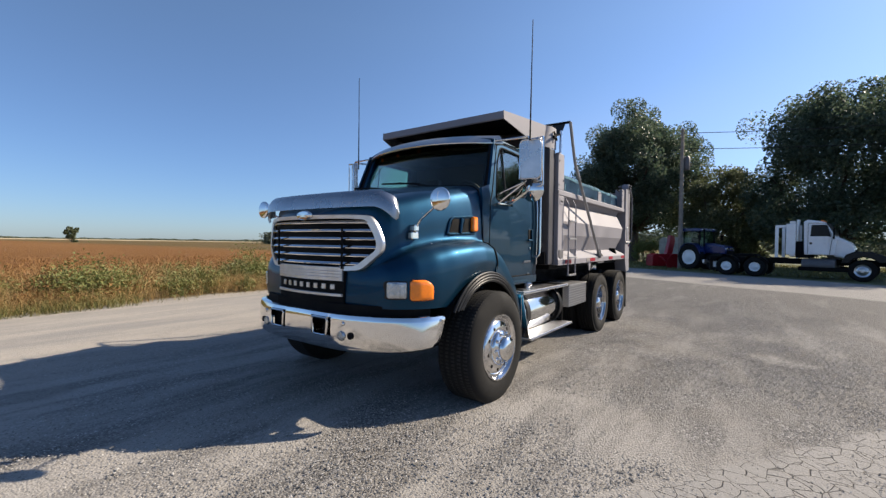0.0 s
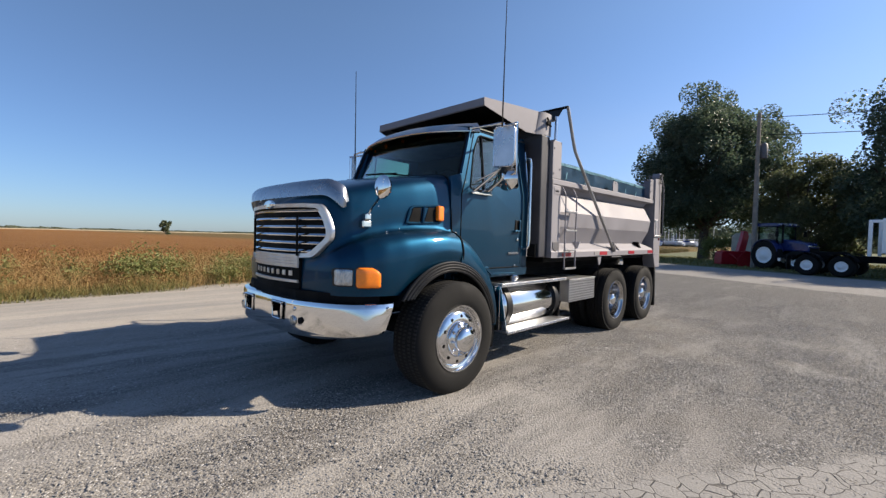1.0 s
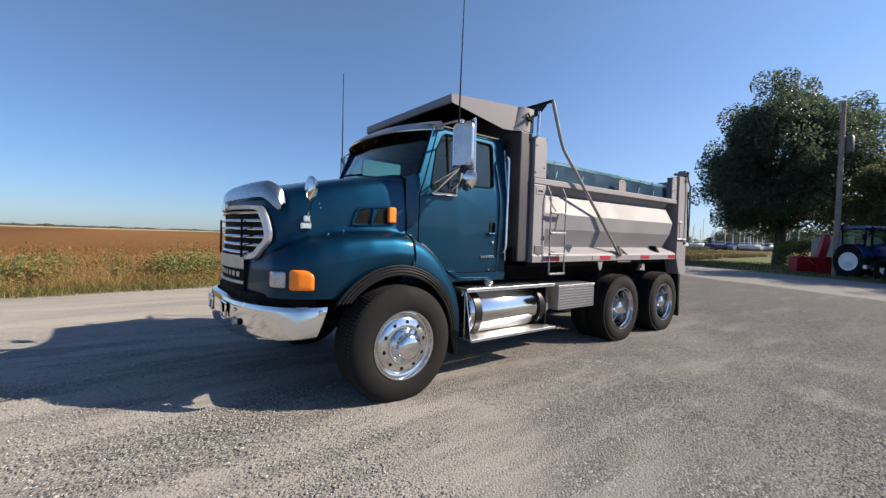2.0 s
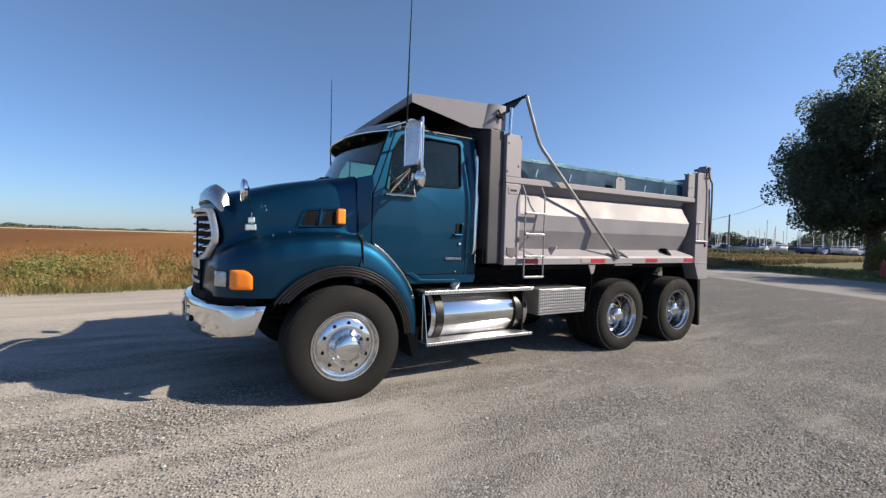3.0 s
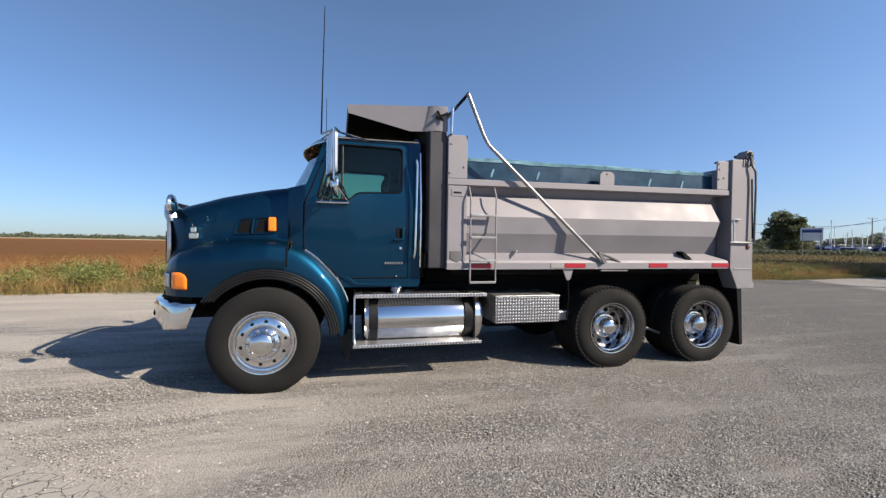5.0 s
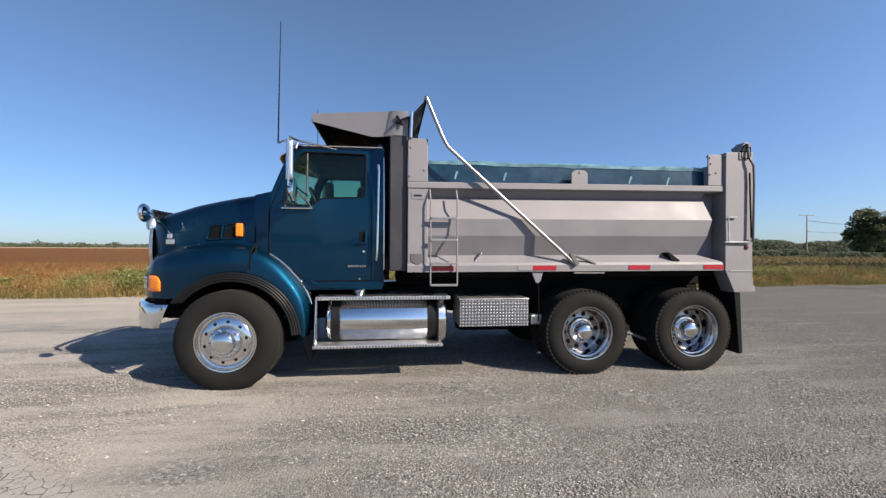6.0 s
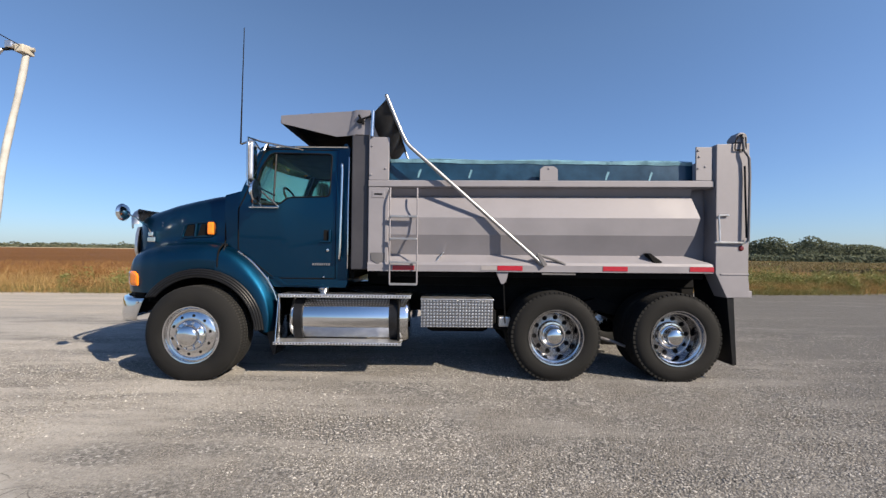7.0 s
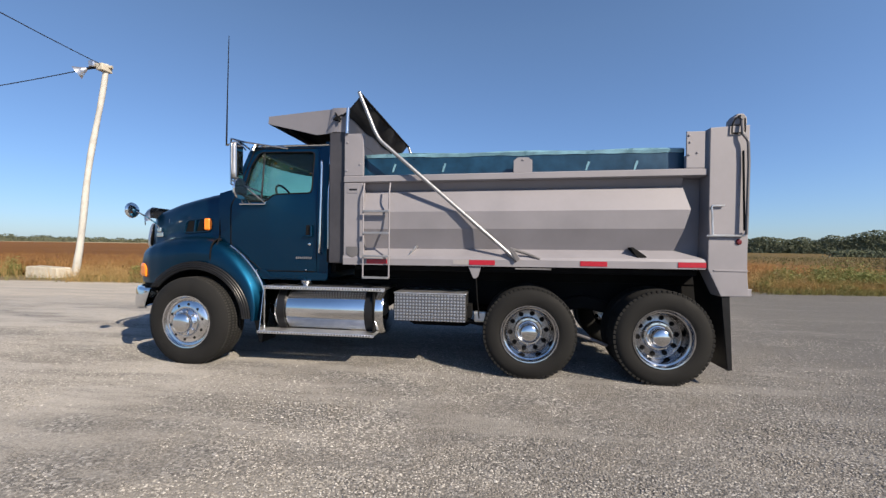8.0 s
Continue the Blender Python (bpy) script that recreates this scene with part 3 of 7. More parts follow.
def build_verge():
    """Tall dry grass, green weeds and the brown ripe crop behind them."""
    rng = np.random.default_rng(11)

    def feet(count, x0, x1, d0, d1, dense=None):
        out = []
        while len(out) < count:
            x, d = rng.uniform(x0, x1), rng.uniform(d0, d1)
            if dense and rng.random() > dense(x, d):
                continue
            if -15.4 < x < -11.6 and d < 2.1 and rng.random() < 0.93:
                continue
            out.append((x, verge_y(x) + d, 0))
        return out

    def patchy(seed, power):
        return lambda x, d: max(0.04, min(1, 0.5 + power * noise.noise((x * 0.23, d * 0.5, seed)) + 0.3 * noise.noise((x * 1.1, d, seed + 3))))
    v, f = blades(rng, feet(70000, -38, 34, -0.1, 3.4, patchy(2.0, 2.8)), 0.50, 0.008, 1.0, 1.0)
    v2, f2 = blades(rng, feet(30000, -38, 34, 0.3, 3.4, patchy(5.0, 2.6)), 0.80, 0.007, 0.7, 0.9)
    f2 = [tuple(i + len(v) for i in q) for q in f2]
    tagged(raw("dry_grass", v + v2, f + f2, DRY_GRASS), "tall dry straw-coloured grass on the field edge", "grass", kind="stuff")
    v, f = blades(rng, feet(60000, -38, 34, -0.45, 2.4, patchy(9.0, 2.2)), 0.26, 0.010, 1.2, 1.1)
    tagged(raw("green_grass", v, f, GREEN_GRASS), "low green grass beside the dusty lane", "grass", kind="stuff")
    # leafy weeds in clumps, green ones and rusty dried ones
    green, rusty = [], []
    plots = [(-0.55, 0.75, 0.80, 1.0, 1), (0.1, 1.2, 0.55, 0.85, 1), (1.25, 0.6, 0.45, 0.6, 1), (2.1, 0.8, 0.50, 0.75, 1), (3.9, 1.5, 0.65, 1.25, 1), (-1.9, 1.6, 0.6, 0.8, 0),
             (-3.2, 0.7, 0.40, 0.55, 1), (-4.6, 1.1, 0.60, 0.80, 1), (-6.3, 0.9, 0.55, 0.65, 1), (13.6, 1.0, 0.6, 0.8, 1), (15.6, 1.2, 0.8, 0.9, 1), (17.5, 0.9, 0.6, 0.7, 1)]
    for _ in range(560):
        x = rng.uniform(-36, 26)
        kind = x > 13 or rng.random() < max(0.05, 0.30 + 1.5 * noise.noise((x * 0.16, 3.3, 5.0)))
        plots.append((x, rng.uniform(0.2, 3.4) if kind else rng.uniform(0.3, 4.2), rng.uniform(0.15, 0.5), rng.uniform(0.30, 0.85), kind))
    for x, d, r, h, kind in plots:
        if -15.6 < x < -11.4 and d < 2.4:
            continue
        count = int(900 * (r / 0.4) ** 1.4) if kind else int(520 * (r / 0.4) ** 1.4)
        q = rng.normal(size=(count, 3)) * (r * 0.5, r * 0.45, h * 0.27)
        q[:, 2] = np.maximum(0.03, h * 0.5 + q[:, 2] * (1 - 0.5 * np.minimum(1, np.abs(q[:, 0]) / r)))
        (green if kind else rusty).extend((q + (x, verge_y(x) + d, 0)).tolist())
    v, f = leaf_cloud(rng, green, 0.055)
    tagged(raw("leafy_weeds", v, f, WEED_LEAVES), "green and yellowing leafy weeds beside the field", "weeds", kind="stuff")
    v, f = leaf_cloud(rng, rusty, 0.05)
    tagged(raw("dried_weeds", v, f, CROP), "rust-brown dried weeds on the field edge", "weeds", kind="stuff")


def crop_mat():
    m, n, l, b = node_mat("brown_crop_canopy")
    v = coords(n, l)
    rows = coords(n, l, (0.25, 1.6, 1.0))
    a = noise_tex(n, l, rows, 0.6, 6, 0.7)
    f = noise_tex(n, l, v, 7.0, 6, 0.75)
    big = noise_tex(n, l, coords(n, l, (1, 0.35, 1)), 0.045, 3)
    c = mix_rgb(n, l, ramp(n, l, f, [(0.3, 0.0), (0.7, 1.0)]), (0.115, 0.051, 0.016), (0.245, 0.118, 0.038))
    c = mix_rgb(n, l, ramp(n, l, a, [(0.4, 0.0), (0.75, 0.5)]), c, (0.255, 0.142, 0.056))
    c = mix_rgb(n, l, ramp(n, l, big, [(0.45, 0.0), (0.7, 0.45)]), c, (0.235, 0.128, 0.05))
    sx = n.new("ShaderNodeSeparateXYZ")
    l.new(v, sx.inputs[0])
    east = n.new("ShaderNodeMapRange")
    east.interpolation_type = "SMOOTHSTEP"
    east.inputs[1].default_value, east.inputs[2].default_value = 14.0, 30.0
    l.new(sx.outputs[0], east.inputs[0])
    weedy = mix_rgb(n, l, ramp(n, l, a, [(0.35, 0.0), (0.65, 1.0)]), (0.10, 0.062, 0.026), (0.10, 0.08, 0.03))
    weedy = mix_rgb(n, l, ramp(n, l, f, [(0.3, 0.0), (0.7, 0.6)]), weedy, (0.15, 0.11, 0.05))
    c = mix_rgb(n, l, east.outputs[0], c, weedy)
    # crop colour gets darker towards the west
    west_tone = n.new("ShaderNodeMapRange")
    west_tone.interpolation_type = "SMOOTHSTEP"
    west_tone.inputs[1].default_value, west_tone.inputs[2].default_value = -5.0, -16.0
    l.new(sx.outputs[0], west_tone.inputs[0])
    c = mix_rgb(n, l, west_tone.outputs[0], c, mix_rgb(n, l, 1.0, c, (0.74, 0.70, 0.72), "MULTIPLY"))
    stubble = n.new("ShaderNodeMapRange")
    stubble.inputs[1].default_value, stubble.inputs[2].default_value = 330.0, 360.0
    l.new(sx.outputs[1], stubble.inputs[0])
    c = mix_rgb(n, l, stubble.outputs[0], c, (0.46, 0.37, 0.24))
    l.new(c, b.inputs["Base Color"])
    b.inputs["Roughness"].default_value = 0.95
    b.inputs["Specular IOR Level"].default_value = 0.1
    bump(n, l, f, 0.9, 0.12, b)
    return m


def build_crop():
    """Ripe brown crop: standing plants at the near side, one ragged canopy out to the tree line."""
    rng = np.random.default_rng(21)
    xs = [-900, -600, -400, -250, -150, -100] + list(np.arange(-60, 46, 0.7)) + [60, 90, 130, 200, 300, 450, 650, 900]
    ds = [2.7] + list(np.arange(3.0, 14, 0.55)) + [15, 17, 20, 24, 30, 40, 60, 100, 180, 300, 500, 800, 1200]
    verts, faces = [], []
    for d in ds:
        for x in xs:
            t = 0 if d < 2.8 else min(1, (d - 2.5) / 1.2)
            z = (0.12 + 0.40 * t) + (0.12 * noise.noise((x * 0.9, d * 1.4, 2.0)) if d < 30 else 0)
            verts.append((x, 8.0 + (0.09 * x if abs(x) < 60 else 5.4 * (1 if x > 0 else -1)) + d, z if d > 2.8 else -0.05))
    w = len(xs)
    faces = [(j * w + i, j * w + i + 1, (j + 1) * w + i + 1, (j + 1) * w + i) for j in range(len(ds) - 1) for i in range(w - 1)]
    tagged(raw("crop_field", verts, faces, crop_mat(), True), "wide field of ripe rust-brown crop", "field", kind="stuff")
    pts = []
    for _ in range(70000):
        d = 2.4 + 11 * rng.random() ** 1.7
        x = rng.uniform(-45, 17)
        pts.append((x, verge_y(x) + d, 0.12))
    v, f = blades(rng, pts, 0.55, 0.026, 0.35, 0.35)
    east = []
    for _ in range(34000):
        d, x = 0.6 + 34 * rng.random() ** 1.5, rng.uniform(20, 82)
        if 0.45 + noise.noise((x * 0.22, d * 0.3, 6.0)) > rng.random():
            east.append((x, verge_y(x) + d, 0.2 if d > 3.2 else 0.0))
    v2, f2 = blades(rng, east, 0.62, 0.05, 0.6, 0.7)
    tagged(raw("meadow_grass", v2, f2, MEADOW), "tall dry weeds of the uncut meadow", "grass", kind="stuff")
    tagged(raw("crop_plants", v, f, CROP), "dry rust-brown crop stalks at the near edge of the field", "crop", kind="stuff")


scatter_stones()
build_verge()
build_crop()


# ---- the dump truck ----
AXLE_F, AXLE_1, AXLE_2, HUB_Z = 0.01, 3.97, 5.335, 0.49
truck = thing("dump_truck", "teal-blue tandem dump truck with silver steel body standing on gravel", "truck")


def wheel_tyre(cx, y_out, width, radius, side, lugs):
    """Tyre with rounded shoulders, grooves and, on driven wheels, shoulder lugs."""
    s = side
    w = width
    prof = [(0.292, 0.02), (0.315, 0.0), (0.36, -0.012), (0.415, -0.014), (0.455, -0.002), (radius - 0.022, 0.018), (radius - 0.004, 0.036)]
    n_g = 4
    y = 0.05
    step = (w - 0.10) / n_g
    for i in range(n_g):
        prof += [(radius, y), (radius, y + step - 0.014), (radius - 0.012, y + step - 0.011), (radius - 0.012, y + step - 0.003)]
        y += step
    prof += [(radius, w - 0.05), (radius - 0.004, w - 0.036), (radius - 0.022, w - 0.018), (0.455, w + 0.002), (0.415, w + 0.014), (0.36, w + 0.012), (0.315, w), (0.292, w - 0.02)]
    bm = lathe([(r, -s * 0 + d) for r, d in prof], (0, 0, 0), "y", 72)
    bms = []
    if lugs:
        wide, inset = (0.020, 0.0) if lugs < 80 else (0.011, 0.022)
        for k in range(lugs):
            a = 2 * math.pi * k / lugs
            ribs = ((0.004, 0.055), (w - 0.055, w - 0.004)) if not inset else [(0.028 + j * (w - 0.056) / 5, 0.015 + (j + 1) * (w - 0.056) / 5) for j in range(5)]
            for d0, d1 in ribs:
                b = box(-wide, wide, d0 + 0.008, d1, radius - 0.06, radius + (0.001 if inset else -0.002), 0.004, 1)
                moved(b, Matrix.Rotation(a + (0.02 if d0 > 0.1 else 0), 4, "Y"))
                bms.append(b)
    m = Matrix.Translation((cx, y_out, HUB_Z + (radius - 0.505))) @ (Matrix.Identity(4) if s < 0 else Matrix.Diagonal((1, -1, 1, 1)))
    blocks = joined(*bms) if lugs else None
    for b in (bm, blocks):
        if b:
            moved(b, m)
            if s > 0:
                bmesh.ops.reverse_faces(b, faces=b.faces[:])
    return (bm, blocks) if lugs else bm


def place_wheel_bm(bm, cx, y_out, side, dz=0.0):
    m = Matrix.Translation((cx, y_out, HUB_Z + dz)) @ (Matrix.Identity(4) if side < 0 else Matrix.Diagonal((1, -1, 1, 1)))
    moved(bm, m)
    if side > 0:
        bmesh.ops.reverse_faces(bm, faces=bm.faces[:])
    return bm


def ring_of(name, bm, mat, parent, count, radius, start, cx, y_out, side, dz=0.0, angle=38):
    """Alike pieces set round a wheel, each an object on one shared mesh."""
    if side > 0:
        mirror_y(bm)
    first = part(name, bm, mat, parent, "", angle)
    for k in range(count):
        a = start + 2 * math.pi * k / count
        o = first if k == 0 else first.copy()
        if k:
            scene.collection.objects.link(o)
        o.location = (cx + radius * math.cos(a), y_out, HUB_Z + dz + radius * math.sin(a))


def front_wheel(side):
    R, y = 0.522, side * 1.352
    tyre, blocks = wheel_tyre(AXLE_F, y, 0.37, R, side, 96)
    w = part("front_wheel", tyre, RUBBER, truck, "wide black steer tyre on polished aluminium rim")
    tagged(part("tread", blocks, TREAD_DUST, w), kind="stuff")
    dz = R - 0.505
    # outer flange, barrel and nearly flush disc
    rim = lathe([(0.300, 0.012), (0.312, 0.002), (0.308, -0.006), (0.296, -0.004), (0.286, 0.012), (0.278, 0.030), (0.262, 0.034), (0.250, 0.022), (0.236, 0.010),
                 (0.18, 0.004), (0.165, 0.002), (0.150, 0.010), (0.0, 0.012)], (0, 0, 0), "y", 64)
    part("rim", place_wheel_bm(rim, AXLE_F, y, side, dz), RIM, w, "polished aluminium rim")
    ring_of("hand_hole", lathe([(0.0, -0.0005), (0.017, -0.0005), (0.019, 0.010), (0.0, 0.010)], (0, 0.006, 0), "y", 16), BLACK, w, 10, 0.206, 0.2, AXLE_F, y, side, dz)
    hub = lathe([(0.163, 0.008), (0.161, -0.014), (0.150, -0.026), (0.124, -0.034), (0.116, -0.042), (0.113, -0.078), (0.104, -0.092), (0.082, -0.104), (0.045, -0.112), (0.0, -0.115)], (0, 0, 0), "y", 40)
    part("hub_cap", place_wheel_bm(hub, AXLE_F, y, side, dz), CHROME, w, "chrome hub cap")
    ring_of("lug_nut", lathe([(0.017, 0.01), (0.017, -0.036), (0.013, -0.046), (0.008, -0.056), (0.0, -0.058)], (0, 0, 0), "y", 8), CHROME, w, 10, 0.138, 0.05, AXLE_F, y, side, dz, 60)
    pivot = Matrix.Translation((AXLE_F, side * 1.15, 0))
    w.matrix_world = Matrix.Translation((0, 0, -0.006)) @ pivot @ Matrix.Rotation(radians(-0.8), 4, "Z") @ pivot.inverted()


def rear_wheel(cx, side):
    R, y = 0.505, side * 1.235
    tyre, blocks = wheel_tyre(cx, y, 0.275, R, side, 60)
    w = part("rear_wheel", tyre, RUBBER, truck, "black lugged drive tyre on polished deep-dish rim")
    tagged(part("tread", blocks, RUBBER, w), kind="stuff")
    part("inner_tyre", wheel_tyre(cx, y - side * 0.32, 0.275, R, side, 0), RUBBER, w)
    rim = lathe([(0.300, 0.012), (0.314, 0.0), (0.310, -0.008), (0.298, -0.006), (0.290, 0.010), (0.282, 0.030), (0.268, 0.036), (0.262, 0.06), (0.256, 0.14),
                 (0.246, 0.185), (0.236, 0.192)], (0, 0, 0), "y", 64)
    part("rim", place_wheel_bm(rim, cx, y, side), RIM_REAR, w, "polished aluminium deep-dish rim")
    disc = lathe([(0.240, 0.188), (0.232, 0.196), (0.16, 0.200), (0.14, 0.190), (0.0, 0.190)], (0, 0, 0), "y", 48)
    part("wheel_disc", place_wheel_bm(disc, cx, y, side), RIM_SHADED, w)
    ring_of("hand_hole", lathe([(0.0, 0.188), (0.025, 0.188), (0.029, 0.203), (0.0, 0.203)], (0, 0, 0), "y", 18), BLACK, w, 10, 0.200, 0.1, cx, y, side)
    hub = lathe([(0.158, 0.196), (0.154, 0.158), (0.146, 0.148), (0.128, 0.146), (0.120, 0.138), (0.106, 0.132), (0.102, 0.060), (0.097, 0.042), (0.082, 0.026), (0.050, 0.014), (0.0, 0.010)], (0, 0, 0), "y", 40)
    part("hub_cap", place_wheel_bm(hub, cx, y, side), CHROME, w, "chrome hub cover")
    ring_of("lug_nut", lathe([(0.016, 0.202), (0.016, 0.160), (0.010, 0.142), (0.0, 0.140)], (0, 0, 0), "y", 8), CHROME, w, 10, 0.142, 0.25, cx, y, side, 0.0, 60)


for side in (-1, 1):
    front_wheel(side)
    rear_wheel(AXLE_1, side)
    rear_wheel(AXLE_2, side)


# ---- chassis ----
def chassis():
    for s in (-1, 1):
        part("frame_rail", prism([(-0.95, 0.62), (5.95, 0.74), (5.95, 1.0), (2.4, 1.0), (-0.95, 0.86)], s * 0.42, s * 0.50), BLACK, truck)
        part("hoist_sill", box(1.75, 5.98, s * 0.38, s * 0.52, 1.0, 1.18, 0.01), BLACK, truck)
        part("mud_flap", prism([(5.86, 1.22), (5.95, 1.22), (6.0, 0.20), (5.955, 0.19)], s * 1.22, s * 0.62, bevel=0.004), BLACK_PLASTIC, truck, "black rubber mud flap")
    for cx in (AXLE_F, AXLE_1, AXLE_2):
        part("axle", tube([(cx, -0.95, HUB_Z), (cx, -0.3, HUB_Z - 0.02), (cx, 0.3, HUB_Z - 0.02), (cx, 0.95, HUB_Z)], 0.075, 12), BLACK, truck)
    for cx in (AXLE_1, AXLE_2):
        part("differential", lathe([(0.0, -0.2), (0.12, -0.17), (0.19, -0.06), (0.2, 0.05), (0.13, 0.16), (0.0, 0.2)], (cx, 0, HUB_Z + 0.02), "y", 20), BLACK, truck)
    for s in (-1, 1):
        part("spring_beam", prism([(3.75, 0.60), (4.65, 0.86), (5.55, 0.60), (5.5, 0.52), (4.65, 0.70), (3.8, 0.52)], s * 0.60, s * 0.50, bevel=0.008), BLACK, truck)
        part("leaf_spring", prism([(-0.75, 0.66), (-0.02, 0.56), (0.75, 0.68), (0.75, 0.72), (-0.02, 0.61), (-0.75, 0.70)], s * 0.52, s * 0.44, bevel=0.004), BLACK, truck)
    part("engine_block", box(-0.75, 0.55, -0.35, 0.35, 0.62, 1.35, 0.05), BLACK, truck)
    part("radiator", box(-1.05, -0.88, -0.55, 0.55, 0.75, 1.55, 0.02), BLACK, truck)
    part("gearbox", box(0.55, 1.7, -0.25, 0.25, 0.55, 0.95, 0.05), BLACK, truck)
    part("drive_shaft", tube([(1.7, 0, 0.72), (3.8, 0, 0.55)], 0.06, 12), BLACK, truck)
    part("cross_member", box(2.3, 2.42, -0.45, 0.45, 0.72, 0.98, 0.01), BLACK, truck)
    part("air_tank", lathe([(0.0, 2.5), (0.10, 2.52), (0.13, 2.58), (0.13, 3.22), (0.10, 3.28), (0.0, 3.3)], (0, -0.55, 0.55), "x", 20), BLACK, truck)
    part("body_subframe", box(1.95, 5.72, -1.06, 1.06, 1.14, 1.215, 0.01), BLACK, truck)
    # hangers and lines in front of the drive wheels
    part("hanger_bracket", prism([(3.30, 1.205), (3.44, 1.205), (3.41, 1.10), (3.385, 1.075), (3.355, 1.075)], -1.20, -1.185, bevel=0.003), STEEL, truck)
    part("brake_line", tube([(3.385, -1.18, 1.09), (3.40, -1.17, 0.85), (3.42, -1.1, 0.62)], 0.008, 6), BLACK, truck)
    part("mounting_bar", tube([(3.05, -0.95, 0.60), (3.55, -0.95, 0.52)], 0.03, 8), BLACK, truck)
    part("valve_block", box(3.36, 3.50, -1.02, -0.92, 0.56, 0.68, 0.015), BRUSHED, truck)
    part("mud_guard_stay", tube(rounded([(4.50, -1.0, 0.46), (4.66, -1.05, 0.42), (4.82, -1.05, 0.36)], 0.05), 0.018, 8), STEEL_DARK, truck)
    for s in (-1, 1):
        part("splash_guard", prism([(0.70, 0.56), (0.86, 0.56), (0.82, 0.24), (0.79, 0.24)], s * 1.12, s * 0.80, bevel=0.004), BLACK_PLASTIC, truck)


chassis()


# ---- hood with integral fenders ----
HX = (-1.140, -1.130, -1.115, -1.090, -1.048, -1.0, -0.92, -0.85, -0.7, -0.5, -0.25, 0.0, 0.195)
H_TOP = (1.70, 1.72, 1.745, 1.775, 1.82, 1.86, 1.89, 1.91, 1.95, 2.00, 2.05, 2.09, 2.118)
H_EDGE_Y = (0.10, 0.17, 0.26, 0.36, 0.48, 0.57, 0.61, 0.64, 0.68, 0.73, 0.78, 0.82, 0.84)
H_EDGE_Z = (1.69, 1.705, 1.72, 1.745, 1.775, 1.805, 1.825, 1.845, 1.885, 1.94, 1.99, 2.035, 2.062)
H_SIDE_Y = (0.13, 0.22, 0.325, 0.445, 0.60, 0.735, 0.80, 0.84, 0.885, 0.935, 0.985, 1.02, 1.03)
H_VAL_Z = (1.17, 1.18, 1.185, 1.20, 1.24, 1.295, 1.35, 1.39, 1.435, 1.475, 1.50, 1.51, 1.49)
H_FEN_Y = (0.15, 0.25, 0.37, 0.52, 0.73, 0.89, 0.985, 1.05, 1.125, 1.172, 1.20, 1.208, 1.203)


def arch_z(x):
    d = x - AXLE_F
    return HUB_Z + math.sqrt(0.70 ** 2 - d * d) if abs(d) < 0.55 else max(0.925, HUB_Z + math.sqrt(max(0.0, 0.70 ** 2 - d * d)))


def hood_section(x):
    """Half section at x, from the lower fender edge up and over to the middle: (y, z)."""
    top, ey, ez = table(x, HX, H_TOP), table(x, HX, H_EDGE_Y), table(x, HX, H_EDGE_Z)
    sy, vz, fy = table(x, HX, H_SIDE_Y), table(x, HX, H_VAL_Z), table(x, HX, H_FEN_Y)
    bz = arch_z(x)
    mid = (bz + vz) / 2
    pts = [(fy - 0.015, bz), (fy, bz + (mid - bz) * 0.6), (fy - 0.004, vz - 0.17 if vz - 0.17 > bz + 0.05 else (bz + vz) / 2 + 0.04), (fy - 0.035, vz - 0.075), (max(sy + 0.02, fy - 0.11), vz - 0.018),
           (sy + 0.004, vz + 0.02), (sy - 0.008, vz + (ez - vz) * 0.45), (sy - 0.035, ez - 0.10), (ey + (sy - ey) * 0.55, ez - 0.025), (ey, ez + 0.012), (ey * 0.6, (ez + top * 1.6) / 2.6), (0, top)]
    return spline(pts, 44)


def build_hood():
    xs = sorted({round(float(x), 4) for x in [-1.140, -1.136, -1.130, -1.122, *np.linspace(-1.115, -0.8, 18), *np.linspace(-0.8, 0.195, 26)]})
    rows = []
    for x in xs:
        h = hood_section(x)
        rows.append([(x, -y, z) for y, z in h] + [(x, y, z) for y, z in h[-2::-1]])
    bm = loft(rows, cap0=True)
    hood = part("hood", bm, PAINT, truck, "teal-blue metallic hood with flared fenders", 50)
    gap = [(0.197, -y - 0.004, z) for y, z in hood_section(0.19)] + [(0.197, y + 0.004, z + 0.002) for y, z in hood_section(0.19)[-2::-1]]
    part("hood_gap", tube(gap, 0.009, 6), BLACK, hood)
    return hood


hood = build_hood()


def hood_y(x, z):
    """How far out the hood's skin is at x and height z."""
    h = hood_section(x)
    best = min(range(len(h) - 1), key=lambda i: abs((h[i][1] + h[i + 1][1]) / 2 - z) + (0 if h[i][0] > 0.3 else 1))
    return (h[best][0] + h[best + 1][0]) / 2


